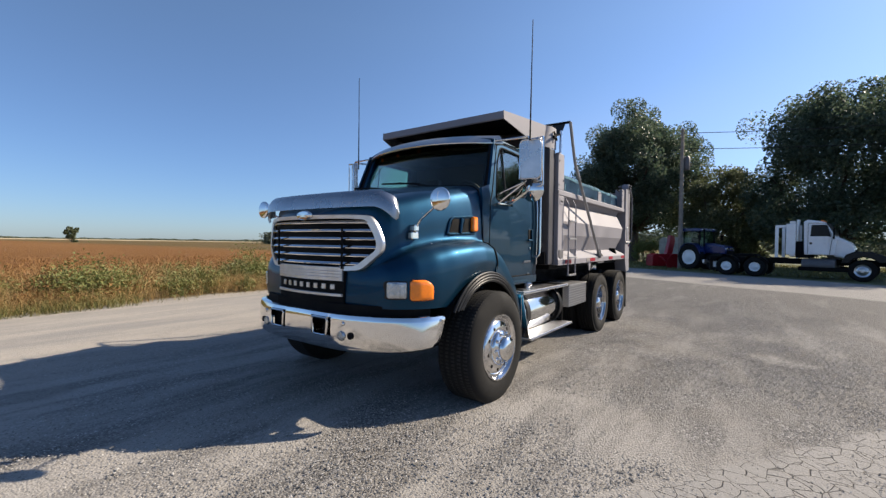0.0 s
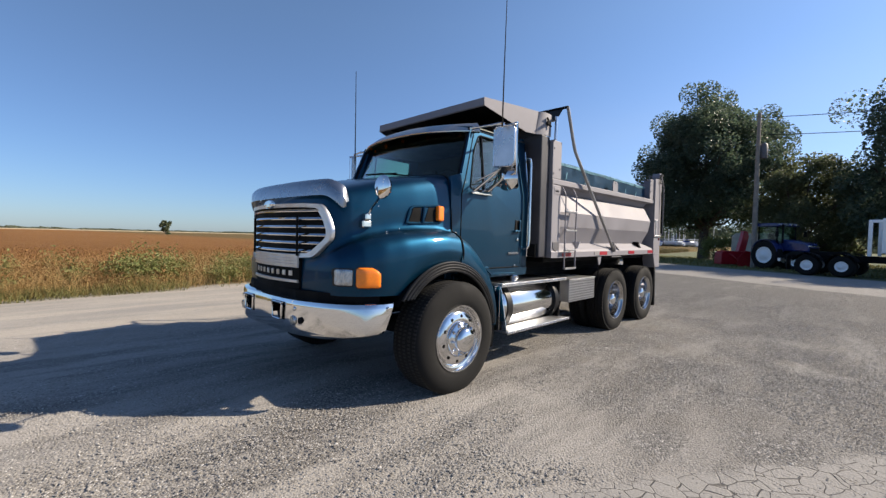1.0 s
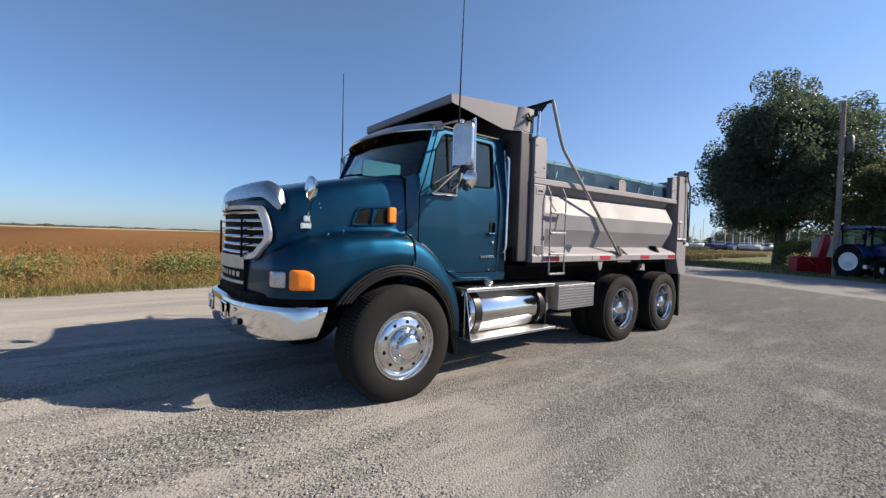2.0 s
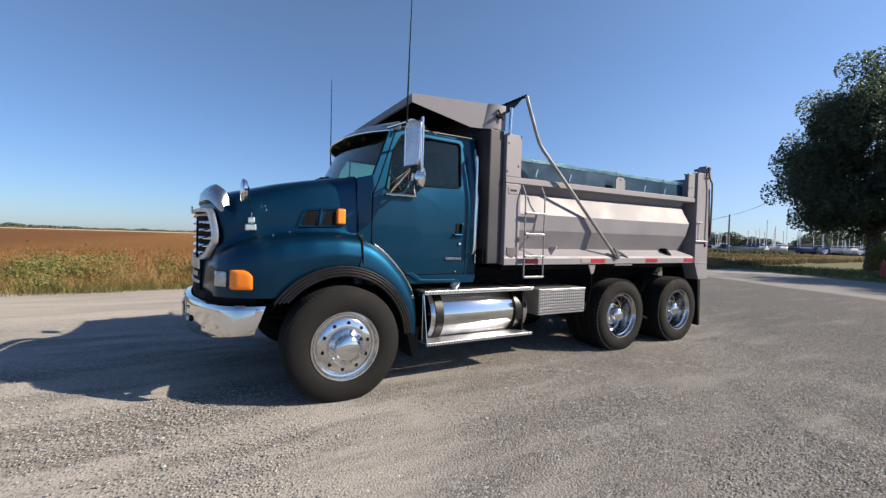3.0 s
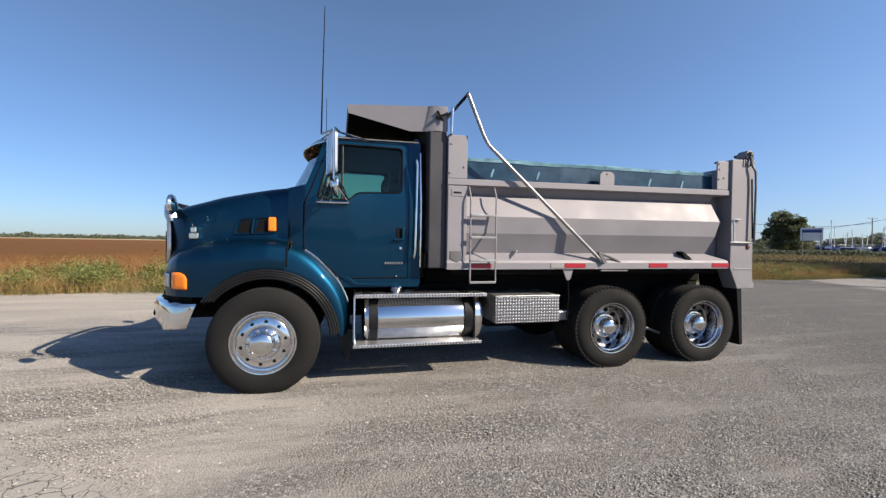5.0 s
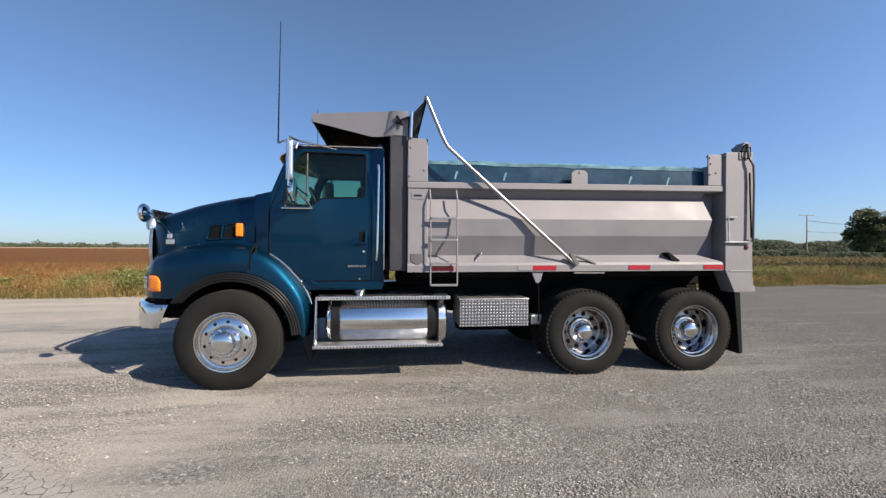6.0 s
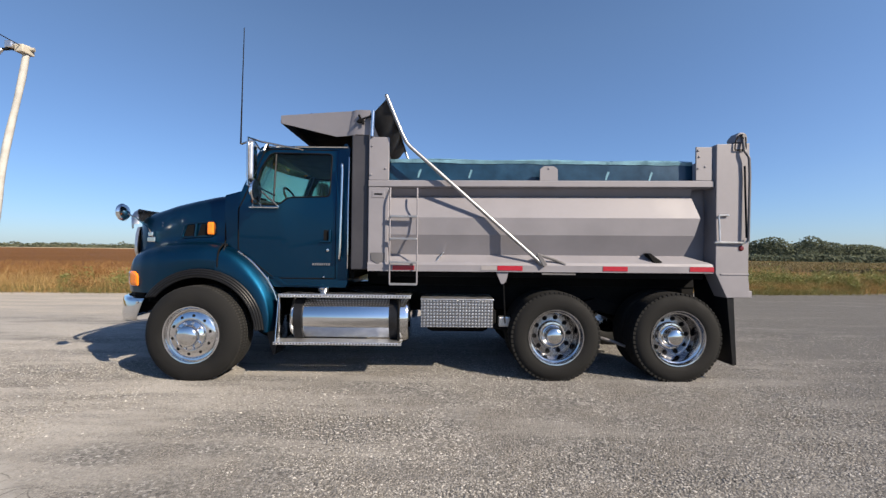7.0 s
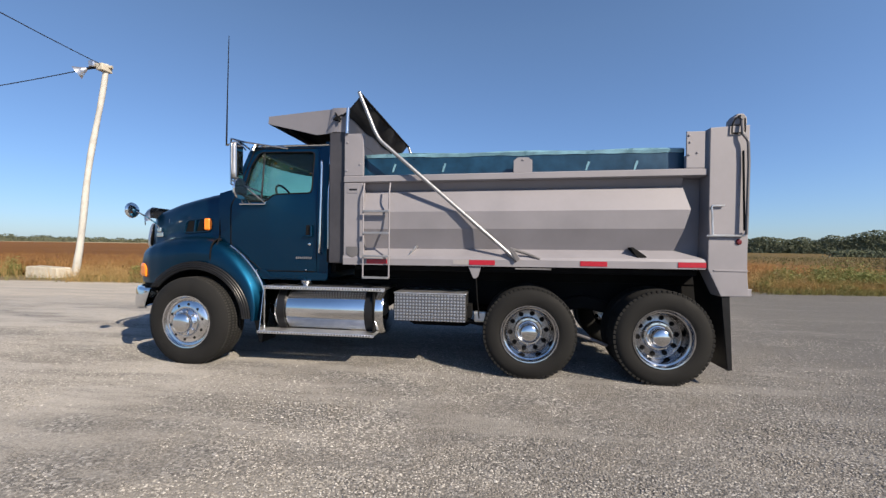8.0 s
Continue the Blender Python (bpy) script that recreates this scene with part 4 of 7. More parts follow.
def fender_rear(s):
    """The part of the fender fixed to the cab, behind the split."""
    rows = []
    for a in np.linspace(77.5, 1.5, 28):
        ri = 0.695
        ro = table(a, (0, 12, 30, 50, 70, 78), (0.80, 0.84, 0.885, 0.915, 0.975, 0.99))
        yo = 1.210
        c, q = math.cos(radians(a)), math.sin(radians(a))
        sec = spline([(ri + 0.0, yo - 0.04), (ri + 0.008, yo - 0.01), (ri + 0.03, yo), (ri + (ro - ri) * 0.55, yo - 0.012), (ro - 0.05, yo - 0.045), (ro - 0.008, yo - 0.11), (ro, yo - 0.20), (ro - 0.01, yo - 0.36)], 20)
        rows.append([(AXLE_F + r * c, s * y, HUB_Z + r * q) for r, y in sec])
    bm = loft(rows)
    thicken(bm, 0.012)
    f = part("rear_fender", bm, PAINT, truck, "teal-blue rear half of the front fender", 50)
    # polished edge strip on top and the clasp at the split
    line = []
    for a in np.linspace(69, 24, 14):
        ro = table(a, (0, 12, 30, 50, 70, 78), (0.80, 0.84, 0.885, 0.915, 0.975, 0.99))
        line.append((AXLE_F + (ro + 0.004) * math.cos(radians(a)), s * 1.06, HUB_Z + (ro + 0.006) * math.sin(radians(a))))
    part("edge_strip", tube(line, 0.012, 8), CHROME, f)
    part("hood_latch", joined(tube([(0.215, s * 1.07, 1.475), (0.235, s * 1.145, 1.41), (0.225, s * 1.19, 1.31)], 0.009, 8),
                              box(0.20, 0.235, s * 1.04, s * 1.08, 1.46, 1.49, 0.008)), BLACK_PLASTIC, f)
    return f


def arch_trim(s):
    """Ribbed black rubber flare round the wheel opening."""
    bms = []
    for k, (r, y, w) in enumerate(((0.704, 1.214, 0.015), (0.680, 1.226, 0.015), (0.656, 1.232, 0.015), (0.632, 1.228, 0.017))):
        pts = [(AXLE_F + r * math.cos(radians(a)), s * y, HUB_Z + r * math.sin(radians(a))) for a in np.linspace(4, 146 - k * 2, 44)]
        bms.append(tube(pts, w, 8))
    part("fender_flare", joined(*bms), BLACK_PLASTIC, hood, "ribbed black rubber fender flare")
    rows = []
    for a in np.linspace(2, 150, 40):
        c, q = math.cos(radians(a)), math.sin(radians(a))
        rows.append([(AXLE_F + 0.69 * c, s * y, HUB_Z + 0.69 * q) for y in (1.17, 1.0, 0.8, 0.6)])
    bm = loft(rows)
    thicken(bm, 0.01)
    part("wheel_liner", bm, BLACK, hood)


for s in (-1, 1):
    fender_rear(s)
    arch_trim(s)


def dense(loop, step=0.09):
    out = []
    for (a, b), (c, d) in zip(loop, loop[1:] + loop[:1]):
        k = max(1, int(math.hypot(c - a, d - b) / step))
        out += [(a + (c - a) * i / k, b + (d - b) * i / k) for i in range(k)]
    return out


def round_loop(loop, r=0.05):
    pts = [Vector((u, v, 0)) for u, v in loop]
    out = []
    k = len(pts)
    for i in range(k):
        a, b, c = pts[i - 1], pts[i], pts[(i + 1) % k]
        d0, d1 = a - b, c - b
        q = min(r, d0.length * 0.4, d1.length * 0.4)
        p0, p1 = b + d0.normalized() * q, b + d1.normalized() * q
        for t in (0, 0.25, 0.5, 0.75, 1):
            w = (1 - t) ** 2 * p0 + 2 * t * (1 - t) * b + t * t * p1
            out.append((w.x, w.y))
    return out


# ---- grille, deflector, bumper, lamps ----
def nose_x(y):
    return -1.152 + 0.165 * (abs(y) / 0.78) ** 2


def grille():
    half = [(0.0, 1.70), (0.25, 1.70), (0.50, 1.700), (0.690, 1.690), (0.752, 1.60), (0.798, 1.47), (0.790, 1.39), (0.62, 1.232), (0.44, 1.222), (0.2, 1.22), (0.0, 1.22)]
    outline = [(y, z) for y, z in half] + [(-y, z) for y, z in half[-2:0:-1]]
    rows = []
    for k in range(17):
        z = 1.225 + k * (1.695 - 1.225) / 16
        w = table(z, (1.22, 1.238, 1.39, 1.47, 1.60, 1.675, 1.70), (0.44, 0.61, 0.778, 0.785, 0.735, 0.675, 0.45)) - 0.01
        rows.append([(nose_x(t * w) - 0.004, t * w, z) for t in np.linspace(-1, 1, 21)])
    bm = loft(rows)
    g = part("grille", bm, BLACK, truck, "black grille with chrome frame and bars")
    loop = [p for p in dense(round_loop(outline, 0.05), 0.05) if not (p[1] < 1.30 and abs(p[0]) < 0.46)]
    cut = max(range(len(loop)), key=lambda i: (Vector(loop[i]) - Vector(loop[i - 1])).length)
    rows = []
    for y, z in loop[cut:] + loop[:cut]:
        w = 0.052 if z < 1.66 else 0.034
        r = math.hypot(y, z - 1.46)
        iy, iz = y * (1 - w / max(r, abs(y) + 1e-6)), z + (1.46 - z) * min(0.16, w / max(abs(z - 1.46), 0.2))
        x, xi = nose_x(y), nose_x(iy)
        rows.append([(x - 0.002, y, z), (x - 0.030, y, z), (x - 0.040, y * 0.992, z + (1.46 - z) * 0.012), (xi - 0.036, iy, iz), (xi - 0.010, iy, iz)])
    part("grille_frame", loft(rows, cap0=True, cap1=True), BRUSHED, g, "satin chrome grille surround")
    for k in range(6):
        z = 1.635 - k * 0.070
        w = table(z, (1.22, 1.238, 1.39, 1.47, 1.60, 1.675, 1.70), (0.44, 0.61, 0.778, 0.785, 0.735, 0.675, 0.45)) - 0.02
        rows = []
        for t in np.linspace(-1, 1, 21):
            y = t * w
            x = nose_x(y)
            rows.append([(x - 0.020, y, z + 0.013), (x - 0.033, y, z - 0.003), (x - 0.031, y, z - 0.010), (x - 0.006, y, z - 0.012), (x - 0.006, y, z + 0.013)])
        part("grille_bar", loft(rows, close=True, cap0=True, cap1=True), CHROME, g)
    for s in (-1, 1):
        part("grille_divider", tube([(nose_x(0.45) - 0.047, s * 0.45, 1.58), (nose_x(0.45) - 0.047, s * 0.45, 1.24)], 0.010, 6), BLACK, g)
    # lower plate carrying the maker's plaque
    def bowed(y0, y1, z0, z1, out, deep):
        rows = []
        for y in np.linspace(y0, y1, 19):
            x = nose_x(y) - out
            rows.append([(x + deep, y, z0), (x + 0.004, y, z0), (x, y, z0 + 0.004), (x, y, z1 - 0.004), (x + 0.004, y, z1), (x + deep, y, z1)])
        return loft(rows, close=True, cap0=True, cap1=True)
    part("lower_panel", bowed(-0.45, 0.45, 0.90, 1.215, 0.022, 0.08), BLACK, g)
    for z0, z1 in ((1.135, 1.255), (1.002, 1.028)):
        part("chrome_plate", bowed(-0.445, 0.445, z0, z1, 0.038, 0.014), BRUSHED, g)
    for z in (1.165, 1.19, 1.215):
        part("plate_groove", bowed(-0.44, 0.44, z, z + 0.008, 0.041, 0.004), BRUSHED, g)
    for k in range(8):
        y = 0.34 - k * 0.097
        part("plaque_mark", bowed(y - 0.022, y + 0.022, 1.060, 1.106, 0.028, 0.008), BRUSHED, g)
    bm = lathe([(0.0, -0.016), (0.06, -0.013), (0.075, 0.0), (0.06, 0.005), (0.0, 0.005)], (0, 0, 0), "x", 28)
    moved(bm, Matrix.Translation((-1.192, 0, 1.70)) @ Matrix.Diagonal((1, 1.5, 0.55, 1)))
    part("emblem", bm, CHROME, g, "small oval chrome emblem")


grille()


def deflector():
    """Bright bug deflector wrapped over the hood's nose."""
    low, high = [], []
    for t in np.linspace(-1, 1, 61):
        a = abs(t)
        end = max(0.0, (a - 0.66) / 0.34)
        y = 0.905 * math.sin(a * 1.42) / math.sin(1.42) * (1 if t > 0 else -1)
        z0, z1 = 1.762 - 0.145 * end ** 1.5, 1.905 - 0.085 * end ** 1.3
        x0, x1 = -1.138 + 0.185 * a ** 2.4, -1.075 + 0.17 * a ** 2.4
        if a > 0.88:
            q = 1 - math.sqrt(max(0.04, 1 - ((a - 0.88) / 0.12) ** 2))
            z0, z1 = z0 + (z1 - z0) * 0.30 * q, z1 - (z1 - z0) * 0.65 * q
        low.append((x0, y, z0))
        high.append((x1, y * (1.0 - 0.03 * a), z1))
    mid = [(Vector(p) * 0.5 + Vector(q) * 0.5) + Vector((-0.022, 0.02 * (p[1] / 0.875) ** 3, 0.012)) for p, q in zip(low, high)]
    q1 = [(Vector(p) * 0.25 + Vector(q) * 0.75) + Vector((-0.014, 0.014 * (p[1] / 0.875) ** 3, 0.012)) for p, q in zip(low, high)]
    bm = loft([low, mid, q1, high])
    thicken(bm, 0.006)
    part("bug_deflector", bm, DEFLECTOR, truck, "brushed silver bug deflector over the hood")


deflector()

BUMP = [(-0.63, -1.165), (-0.72, -1.158), (-0.85, -1.11), (-0.98, -1.0), (-1.10, -0.82), (-1.185, -0.60), (-1.225, -0.42), (-1.24, -0.20)]
BUMP = BUMP + [(-1.243, 0.0)] + [(x, -y) for x, y in BUMP[::-1]]


def bumper():
    path = [Vector((p[0], p[1])) for p in spline(BUMP, 121)]
    zs = [0.555, 0.575, 0.62, 0.68, 0.70, 0.76, 0.82, 0.835, 0.862, 0.875]
    out = [-0.05, -0.012, 0.0, 0.004, 0.005, 0.006, 0.005, 0.003, -0.006, -0.05]
    bm = bmesh.new()
    grid = []
    for i, p in enumerate(path):
        d = (path[min(i + 1, len(path) - 1)] - path[max(i - 1, 0)]).normalized()
        nrm = Vector((-d.y, d.x))
        end = max(0, (abs(p.y) - 0.70) / 0.465) ** 2
        col = []
        for z, o in zip(zs, out):
            zz = z + 0.05 * end * (0.875 - z) / 0.32 + 0.012 * (1 - abs(p.y) / 1.17)
            shrink = 0.10 * end * (0.875 - z) / 0.32
            col.append(bm.verts.new((p.x + nrm.x * o - shrink * 1.0 * end, p.y + nrm.y * o, zz)))
        grid.append(col)
    for i in range(len(path) - 1):
        ym = (path[i].y + path[i + 1].y) / 2
        for j in range(len(zs) - 1):
            zm = (zs[j] + zs[j + 1]) / 2
            if 0.20 < abs(ym) < 0.41 and 0.66 < zm < 0.83:
                continue
            bm.faces.new((grid[i][j], grid[i + 1][j], grid[i + 1][j + 1], grid[i][j + 1]))
    bmesh.ops.recalc_face_normals(bm, faces=bm.faces[:])
    thicken(bm, 0.008)
    b = part("front_bumper", bm, CHROME, truck, "wide chrome steel front bumper", 50)
    for s in (-1, 1):
        c = s * 0.305
        pts = rounded([(-1.252, c - 0.10, 0.835), (-1.252, c + 0.10, 0.835), (-1.250, c + 0.085, 0.69), (-1.250, c - 0.085, 0.69), (-1.252, c - 0.10, 0.835), (-1.252, c, 0.836)], 0.03)
        part("tow_opening", tube(pts, 0.010, 8), CHROME, b)
        part("tow_hook", tube(rounded([(-1.05, c, 0.76), (-1.20, c, 0.76), (-1.20, c, 0.70), (-1.08, c, 0.70)], 0.03), 0.018, 8), BLACK, b)
        part("fog_lamp", lathe([(0.0, -0.03), (0.035, -0.028), (0.043, -0.012), (0.045, 0.02)], (-1.195, s * 0.53, 0.70), "x", 20), CLEAR_LENS, b)
        part("bolt", lathe([(0.0, -0.018), (0.014, -0.016), (0.02, 0.0)], (-1.205, s * 0.545, 0.80), "x", 12), CHROME, b)
        part("bumper_hole", lathe([(0.0, -0.012), (0.028, -0.012), (0.030, 0.01)], (-1.185, s * 0.615, 0.705), "x", 16), BLACK, b)
        part("bolt", lathe([(0.0, -0.014), (0.012, -0.012), (0.02, 0.0)], (-0.70, s * 1.168, 0.825), "y", 12) if s < 0 else
             lathe([(0.0, 0.014), (0.012, 0.012), (0.02, 0.0)], (-0.70, s * 1.168, 0.825), "y", 12), CHROME, b)
    part("bumper_bracket", box(-1.18, -0.9, -0.46, -0.38, 0.62, 0.82, 0.01), BLACK, b)
    part("bumper_bracket", box(-1.18, -0.9, 0.38, 0.46, 0.62, 0.82, 0.01), BLACK, b)
    inset = [(-0.70, -1.06), (-0.85, -1.0), (-0.98, -0.88), (-1.08, -0.70), (-1.15, -0.45), (-1.18, 0.0)]
    inset = inset + [(x, -y) for x, y in inset[-2::-1]]
    part("filler_panel", prism(inset, 0.845, 0.945, "z"), BLACK, b)


bumper()


def skin_patch(x0, x1, z0, z1, s, lift, bulge=0.0, cut=0.0, n=16, power=7.0):
    """A rounded lens lying on the hood's skin between two stations."""
    rows = []
    for i in range(n + 1):
        u = -math.cos(math.pi * i / n)
        x = (x0 + x1) / 2 + (x1 - x0) / 2 * u
        half = (1 - abs(u) ** power) ** (1 / power)
        top = z1 - cut * max(0, u) ** 2.2
        row = []
        for j in range(n + 1):
            w = -math.cos(math.pi * j / n) * half
            z = (z0 + top) / 2 + (top - z0) / 2 * w
            swell = (1 - u ** 6) * (1 - min(1.0, abs(w)) ** 6)
            y = table(x, HX, H_FEN_Y) - 0.006 + (lift + 0.006) * min(1.0, swell * 4) + bulge * swell
            row.append((x - 0.5 * bulge * swell * (1 - u) / 2, s * y, z))
        rows.append(row)
    bm = loft(rows)
    bmesh.ops.remove_doubles(bm, verts=bm.verts[:], dist=1e-5)
    bmesh.ops.recalc_face_normals(bm, faces=bm.faces[:])
    return bm


for s in (-1, 1):
    part("lamp_seal", skin_patch(-1.022, -0.917, 1.004, 1.160, s, 0.002), BLACK_PLASTIC, hood)
    part("lamp_seal", skin_patch(-0.912, -0.725, 0.988, 1.175, s, 0.002, 0.0, 0.055), BLACK_PLASTIC, hood)
    part("headlight", skin_patch(-1.014, -0.925, 1.012, 1.152, s, 0.006, 0.010), CLEAR_LENS, hood, "clear square headlight")
    part("turn_signal", skin_patch(-0.905, -0.732, 0.995, 1.168, s, 0.007, 0.016, 0.055), AMBER, hood, "amber turn signal lens")
    # side air vents with a marker lamp
    def side(x, z, o=0.0):
        return (x, s * (hood_y(x, z) + o), z)
    frame_pts = rounded([side(-0.345, 1.555, 0.004), side(-0.30, 1.71, 0.004), side(0.055, 1.742, 0.004), side(0.065, 1.575, 0.004), side(-0.345, 1.555, 0.004), side(-0.31, 1.65, 0.004)], 0.05)
    vent = part("hood_vent", tube(frame_pts, 0.014, 8), PAINT, hood, "teal-blue framed side vent")
    for x0, x1 in ((-0.315, -0.185), (-0.145, -0.015)):
        bm = loft([[side(x, z, 0.006) for x in np.linspace(x0 + 0.35 * (z - 1.57), x1, 5)] for z in np.linspace(1.572, 1.715, 6)])
        part("vent_opening", thicken(bm, 0.004), BLACK, vent)
    part("vent_bar", tube([side(-0.168, 1.57, 0.012), side(-0.15, 1.72, 0.012)], 0.013, 8), PAINT, vent)
    bm = box(-0.01, 0.075, -0.026, 0.026, 1.588, 1.738, 0.020, 3)
    moved(bm, Matrix.Translation((0, s * (hood_y(0.03, 1.65) + 0.012), 0)))
    part("marker_lamp", bm, AMBER, hood, "amber cab-side marker lamp")
    # hood mirror on its bent stalk
    mir = part("hood_mirror", lathe([(0.0, -0.012), (0.07, -0.010), (0.092, 0.0), (0.095, 0.012), (0.082, 0.035), (0.04, 0.052), (0.0, 0.056)], (-0.84, s * 1.235, 1.82), "x", 32),
               CHROME, truck, "round chrome fender mirror on a stalk")
    moved_stalk = rounded([(-0.80, s * 1.235, 1.82), (-0.76, s * 1.12, 1.76), (-0.73, s * 0.95, 1.66), (-0.735, s * 0.905, 1.58)], 0.06)
    part("mirror_stalk", tube(moved_stalk, 0.009, 8), CHROME, mir)
    part("mirror_mount", joined(box(-0.785, -0.69, s * 0.86, s * 0.915, 1.50, 1.565, 0.012), box(-0.765, -0.705, s * 0.86, s * 0.93, 1.565, 1.625, 0.012)), CHROME, mir)
    for x, z in ((-0.62, 1.73), (-0.61, 1.695), (-0.42, 1.50), (-0.56, 1.47)):
        part("hood_rivet", lathe([(0.0, -0.003), (0.005, -0.002), (0.006, 0.004)], (x, -(hood_y(x, z) + 0.002), z), "y", 10) if s < 0 else
             lathe([(0.0, 0.003), (0.005, 0.002), (0.006, -0.004)], (x, hood_y(x, z) + 0.002, z), "y", 10), CHROME, hood)


# ---- cab ----
def cab_y(z):
    return table(z, (1.0, 1.20, 1.75, 1.95, 2.60, 2.72), (1.005, 1.025, 1.035, 1.03, 0.955, 0.93))


WINDOW = [(0.475, 1.955), (0.80, 1.945), (0.90, 2.035), (1.385, 2.05), (1.395, 2.555), (0.68, 2.56), (0.575, 2.38)]


def cab():
    c = part("cab_shell", joined(
        box(0.30, 1.56, -0.98, 0.98, 0.99, 1.05, 0.02),                       # floor
        prism([(1.555, 1.05), (1.60, 1.05), (1.60, 2.62), (1.57, 2.68), (1.53, 2.68)], -0.955, 0.955),   # back wall
        box(0.20, 0.30, -0.96, 0.96, 1.0, 2.0, 0.01)), PAINT, truck, "teal-blue conventional truck cab")
    for s in (-1, 1):
        lift = lambda u, v, s=s: (u, s * cab_y(v), v)
        cowl = [(0.185, 1.06), (0.335, 1.06), (0.335, 1.90), (0.39, 2.02), (0.60, 2.60), (0.56, 2.635), (0.36, 2.10), (0.185, 2.05)]
        part("cowl_panel", holed(dense(cowl), [], lift, 0.03), PAINT, c)
        door_loop = [(0.343, 1.10), (1.455, 1.10), (1.46, 2.60), (0.70, 2.61), (0.605, 2.58), (0.40, 2.02), (0.343, 1.90)]
        door = part("cab_door", holed(dense(door_loop), [dense(round_loop(WINDOW, 0.05), 0.2)], lift, 0.035), PAINT, c, "teal-blue cab door")
        edge = rounded([(u, s * (cab_y(v) + 0.001), v) for u, v in ((1.44, 1.10), (0.75, 1.10), (0.345, 1.42), (0.345, 1.90), (0.40, 2.02), (0.60, 2.575), (0.70, 2.607), (1.40, 2.602))], 0.04)
        part("door_gasket", tube(edge, 0.006, 6), BLACK, c)
        post = [(1.463, 1.06), (1.60, 1.06), (1.60, 2.63), (0.60, 2.63), (0.60, 2.615), (1.463, 2.605)]
        part("rear_pillar", holed(dense(post), [], lift, 0.035), PAINT, c)
        seam = part("door_seam", holed(dense([(0.30, 1.05), (1.59, 1.05), (1.59, 2.62), (0.62, 2.62), (0.37, 2.02), (0.30, 1.9)]), [dense(round_loop([(u * 0.97 + 0.03, v) for u, v in WINDOW], 0.04), 0.2)],
                                       lambda u, v, s=s: (u, s * (cab_y(v) - 0.036), v), 0.004), CABIN, c)
        glass = part("side_window", holed(dense(round_loop([(0.465, 1.945), (0.805, 1.935), (0.905, 2.025), (1.395, 2.04), (1.405, 2.565), (0.67, 2.57), (0.565, 2.385)], 0.05), 0.2), [],
                                          lambda u, v, s=s: (u, s * (cab_y(v) - 0.018), v), 0.004), GLASS, door)
        glass.visible_shadow = False
        rub = [(u, s * (cab_y(v) + 0.002), v) for u, v in dense(round_loop(WINDOW, 0.05), 0.1)]
        part("window_seal", tube(rub + rub[:2], 0.008, 6), BLACK, door)
        part("vent_divider", tube([(0.735, s * (cab_y(2.56) - 0.01), 2.565), (0.735, s * (cab_y(1.95) - 0.01), 1.945)], 0.010, 6), BLACK_PLASTIC, door)
        # handle, lock, plaque
        part("handle_recess", box(1.325, 1.40, s * 1.030, s * 1.0375, 1.53, 1.66, 0.003), BLACK, door)
        part("door_handle", joined(box(1.29, 1.405, s * 1.036, s * 1.062, 1.515, 1.54, 0.008), box(1.385, 1.412, s * 1.036, s * 1.062, 1.52, 1.66, 0.008)), PAINT, door, "body-coloured door handle")
        part("lock", lathe([(0.0, s * 0.010), (0.016, s * 0.008), (0.018, 0)], (1.375, s * 1.035, 1.43), "y", 12), CHROME, door)
        for k in range(8):
            part("plaque_mark", box(1.20 + k * 0.026, 1.218 + k * 0.026, s * 1.034, s * 1.039, 1.252, 1.278, 0.002), LETTER, door)
        part("grab_rail", tube(rounded([(1.53, s * 1.035, 2.43), (1.535, s * 1.085, 2.42), (1.545, s * 1.09, 2.36), (1.530, s * 1.10, 1.40), (1.520, s * 1.095, 1.33), (1.515, s * 1.03, 1.32)], 0.05), 0.016, 10), CHROME, c, "chrome grab rail behind the door")
        part("corner_trim", tube([(1.598, s * 0.968, 2.52), (1.603, s * 1.030, 1.95), (1.603, s * 1.022, 1.22)], 0.012, 8), CHROME, c)
        # rocker panel with polished step trim
        part("rocker_panel", holed([(0.60, 1.085), (0.78, 1.00), (1.58, 1.00), (1.60, 1.05), (1.60, 1.092), (0.60, 1.092)], [], lambda u, v, s=s: (u, s * 1.03, v), 0.04), PAINT, c)
        part("step_trim", prism([(0.72, 1.115), (0.80, 1.12), (0.90, 1.045), (1.33, 1.035), (1.33, 1.012), (0.88, 1.016)], s * 1.030, s * 1.046, bevel=0.004), PAINT, c)
        part("trim_plate", box(0.655, 0.705, s * 1.036, s * 1.045, 1.075, 1.115, 0.004), CHROME, c)
        for x, z in ((0.62, 1.12), (0.66, 1.05), (1.33, 1.12)):
            part("trim_rivet", lathe([(0.0, s * 0.008), (0.009, s * 0.006), (0.011, 0)], (x, s * 1.03, z), "y", 10), CHROME, c)
        # A-pillar
        part("front_pillar", tube([(0.375, s * 0.955, 2.04), (0.60, s * 0.90, 2.62)], 0.034, 10), PAINT, c)
        part("pillar_seal", tube([(0.362, s * 0.965, 2.04), (0.585, s * 0.915, 2.62)], 0.030, 8), BLACK, c)
    # added black box that keeps the gap behind the cab dark
    part("dark_gap_fill", box(1.605, 1.662, -0.93, 0.93, 1.10, 2.60, 0.01), BLACK, c)
    # roof
    rows = []
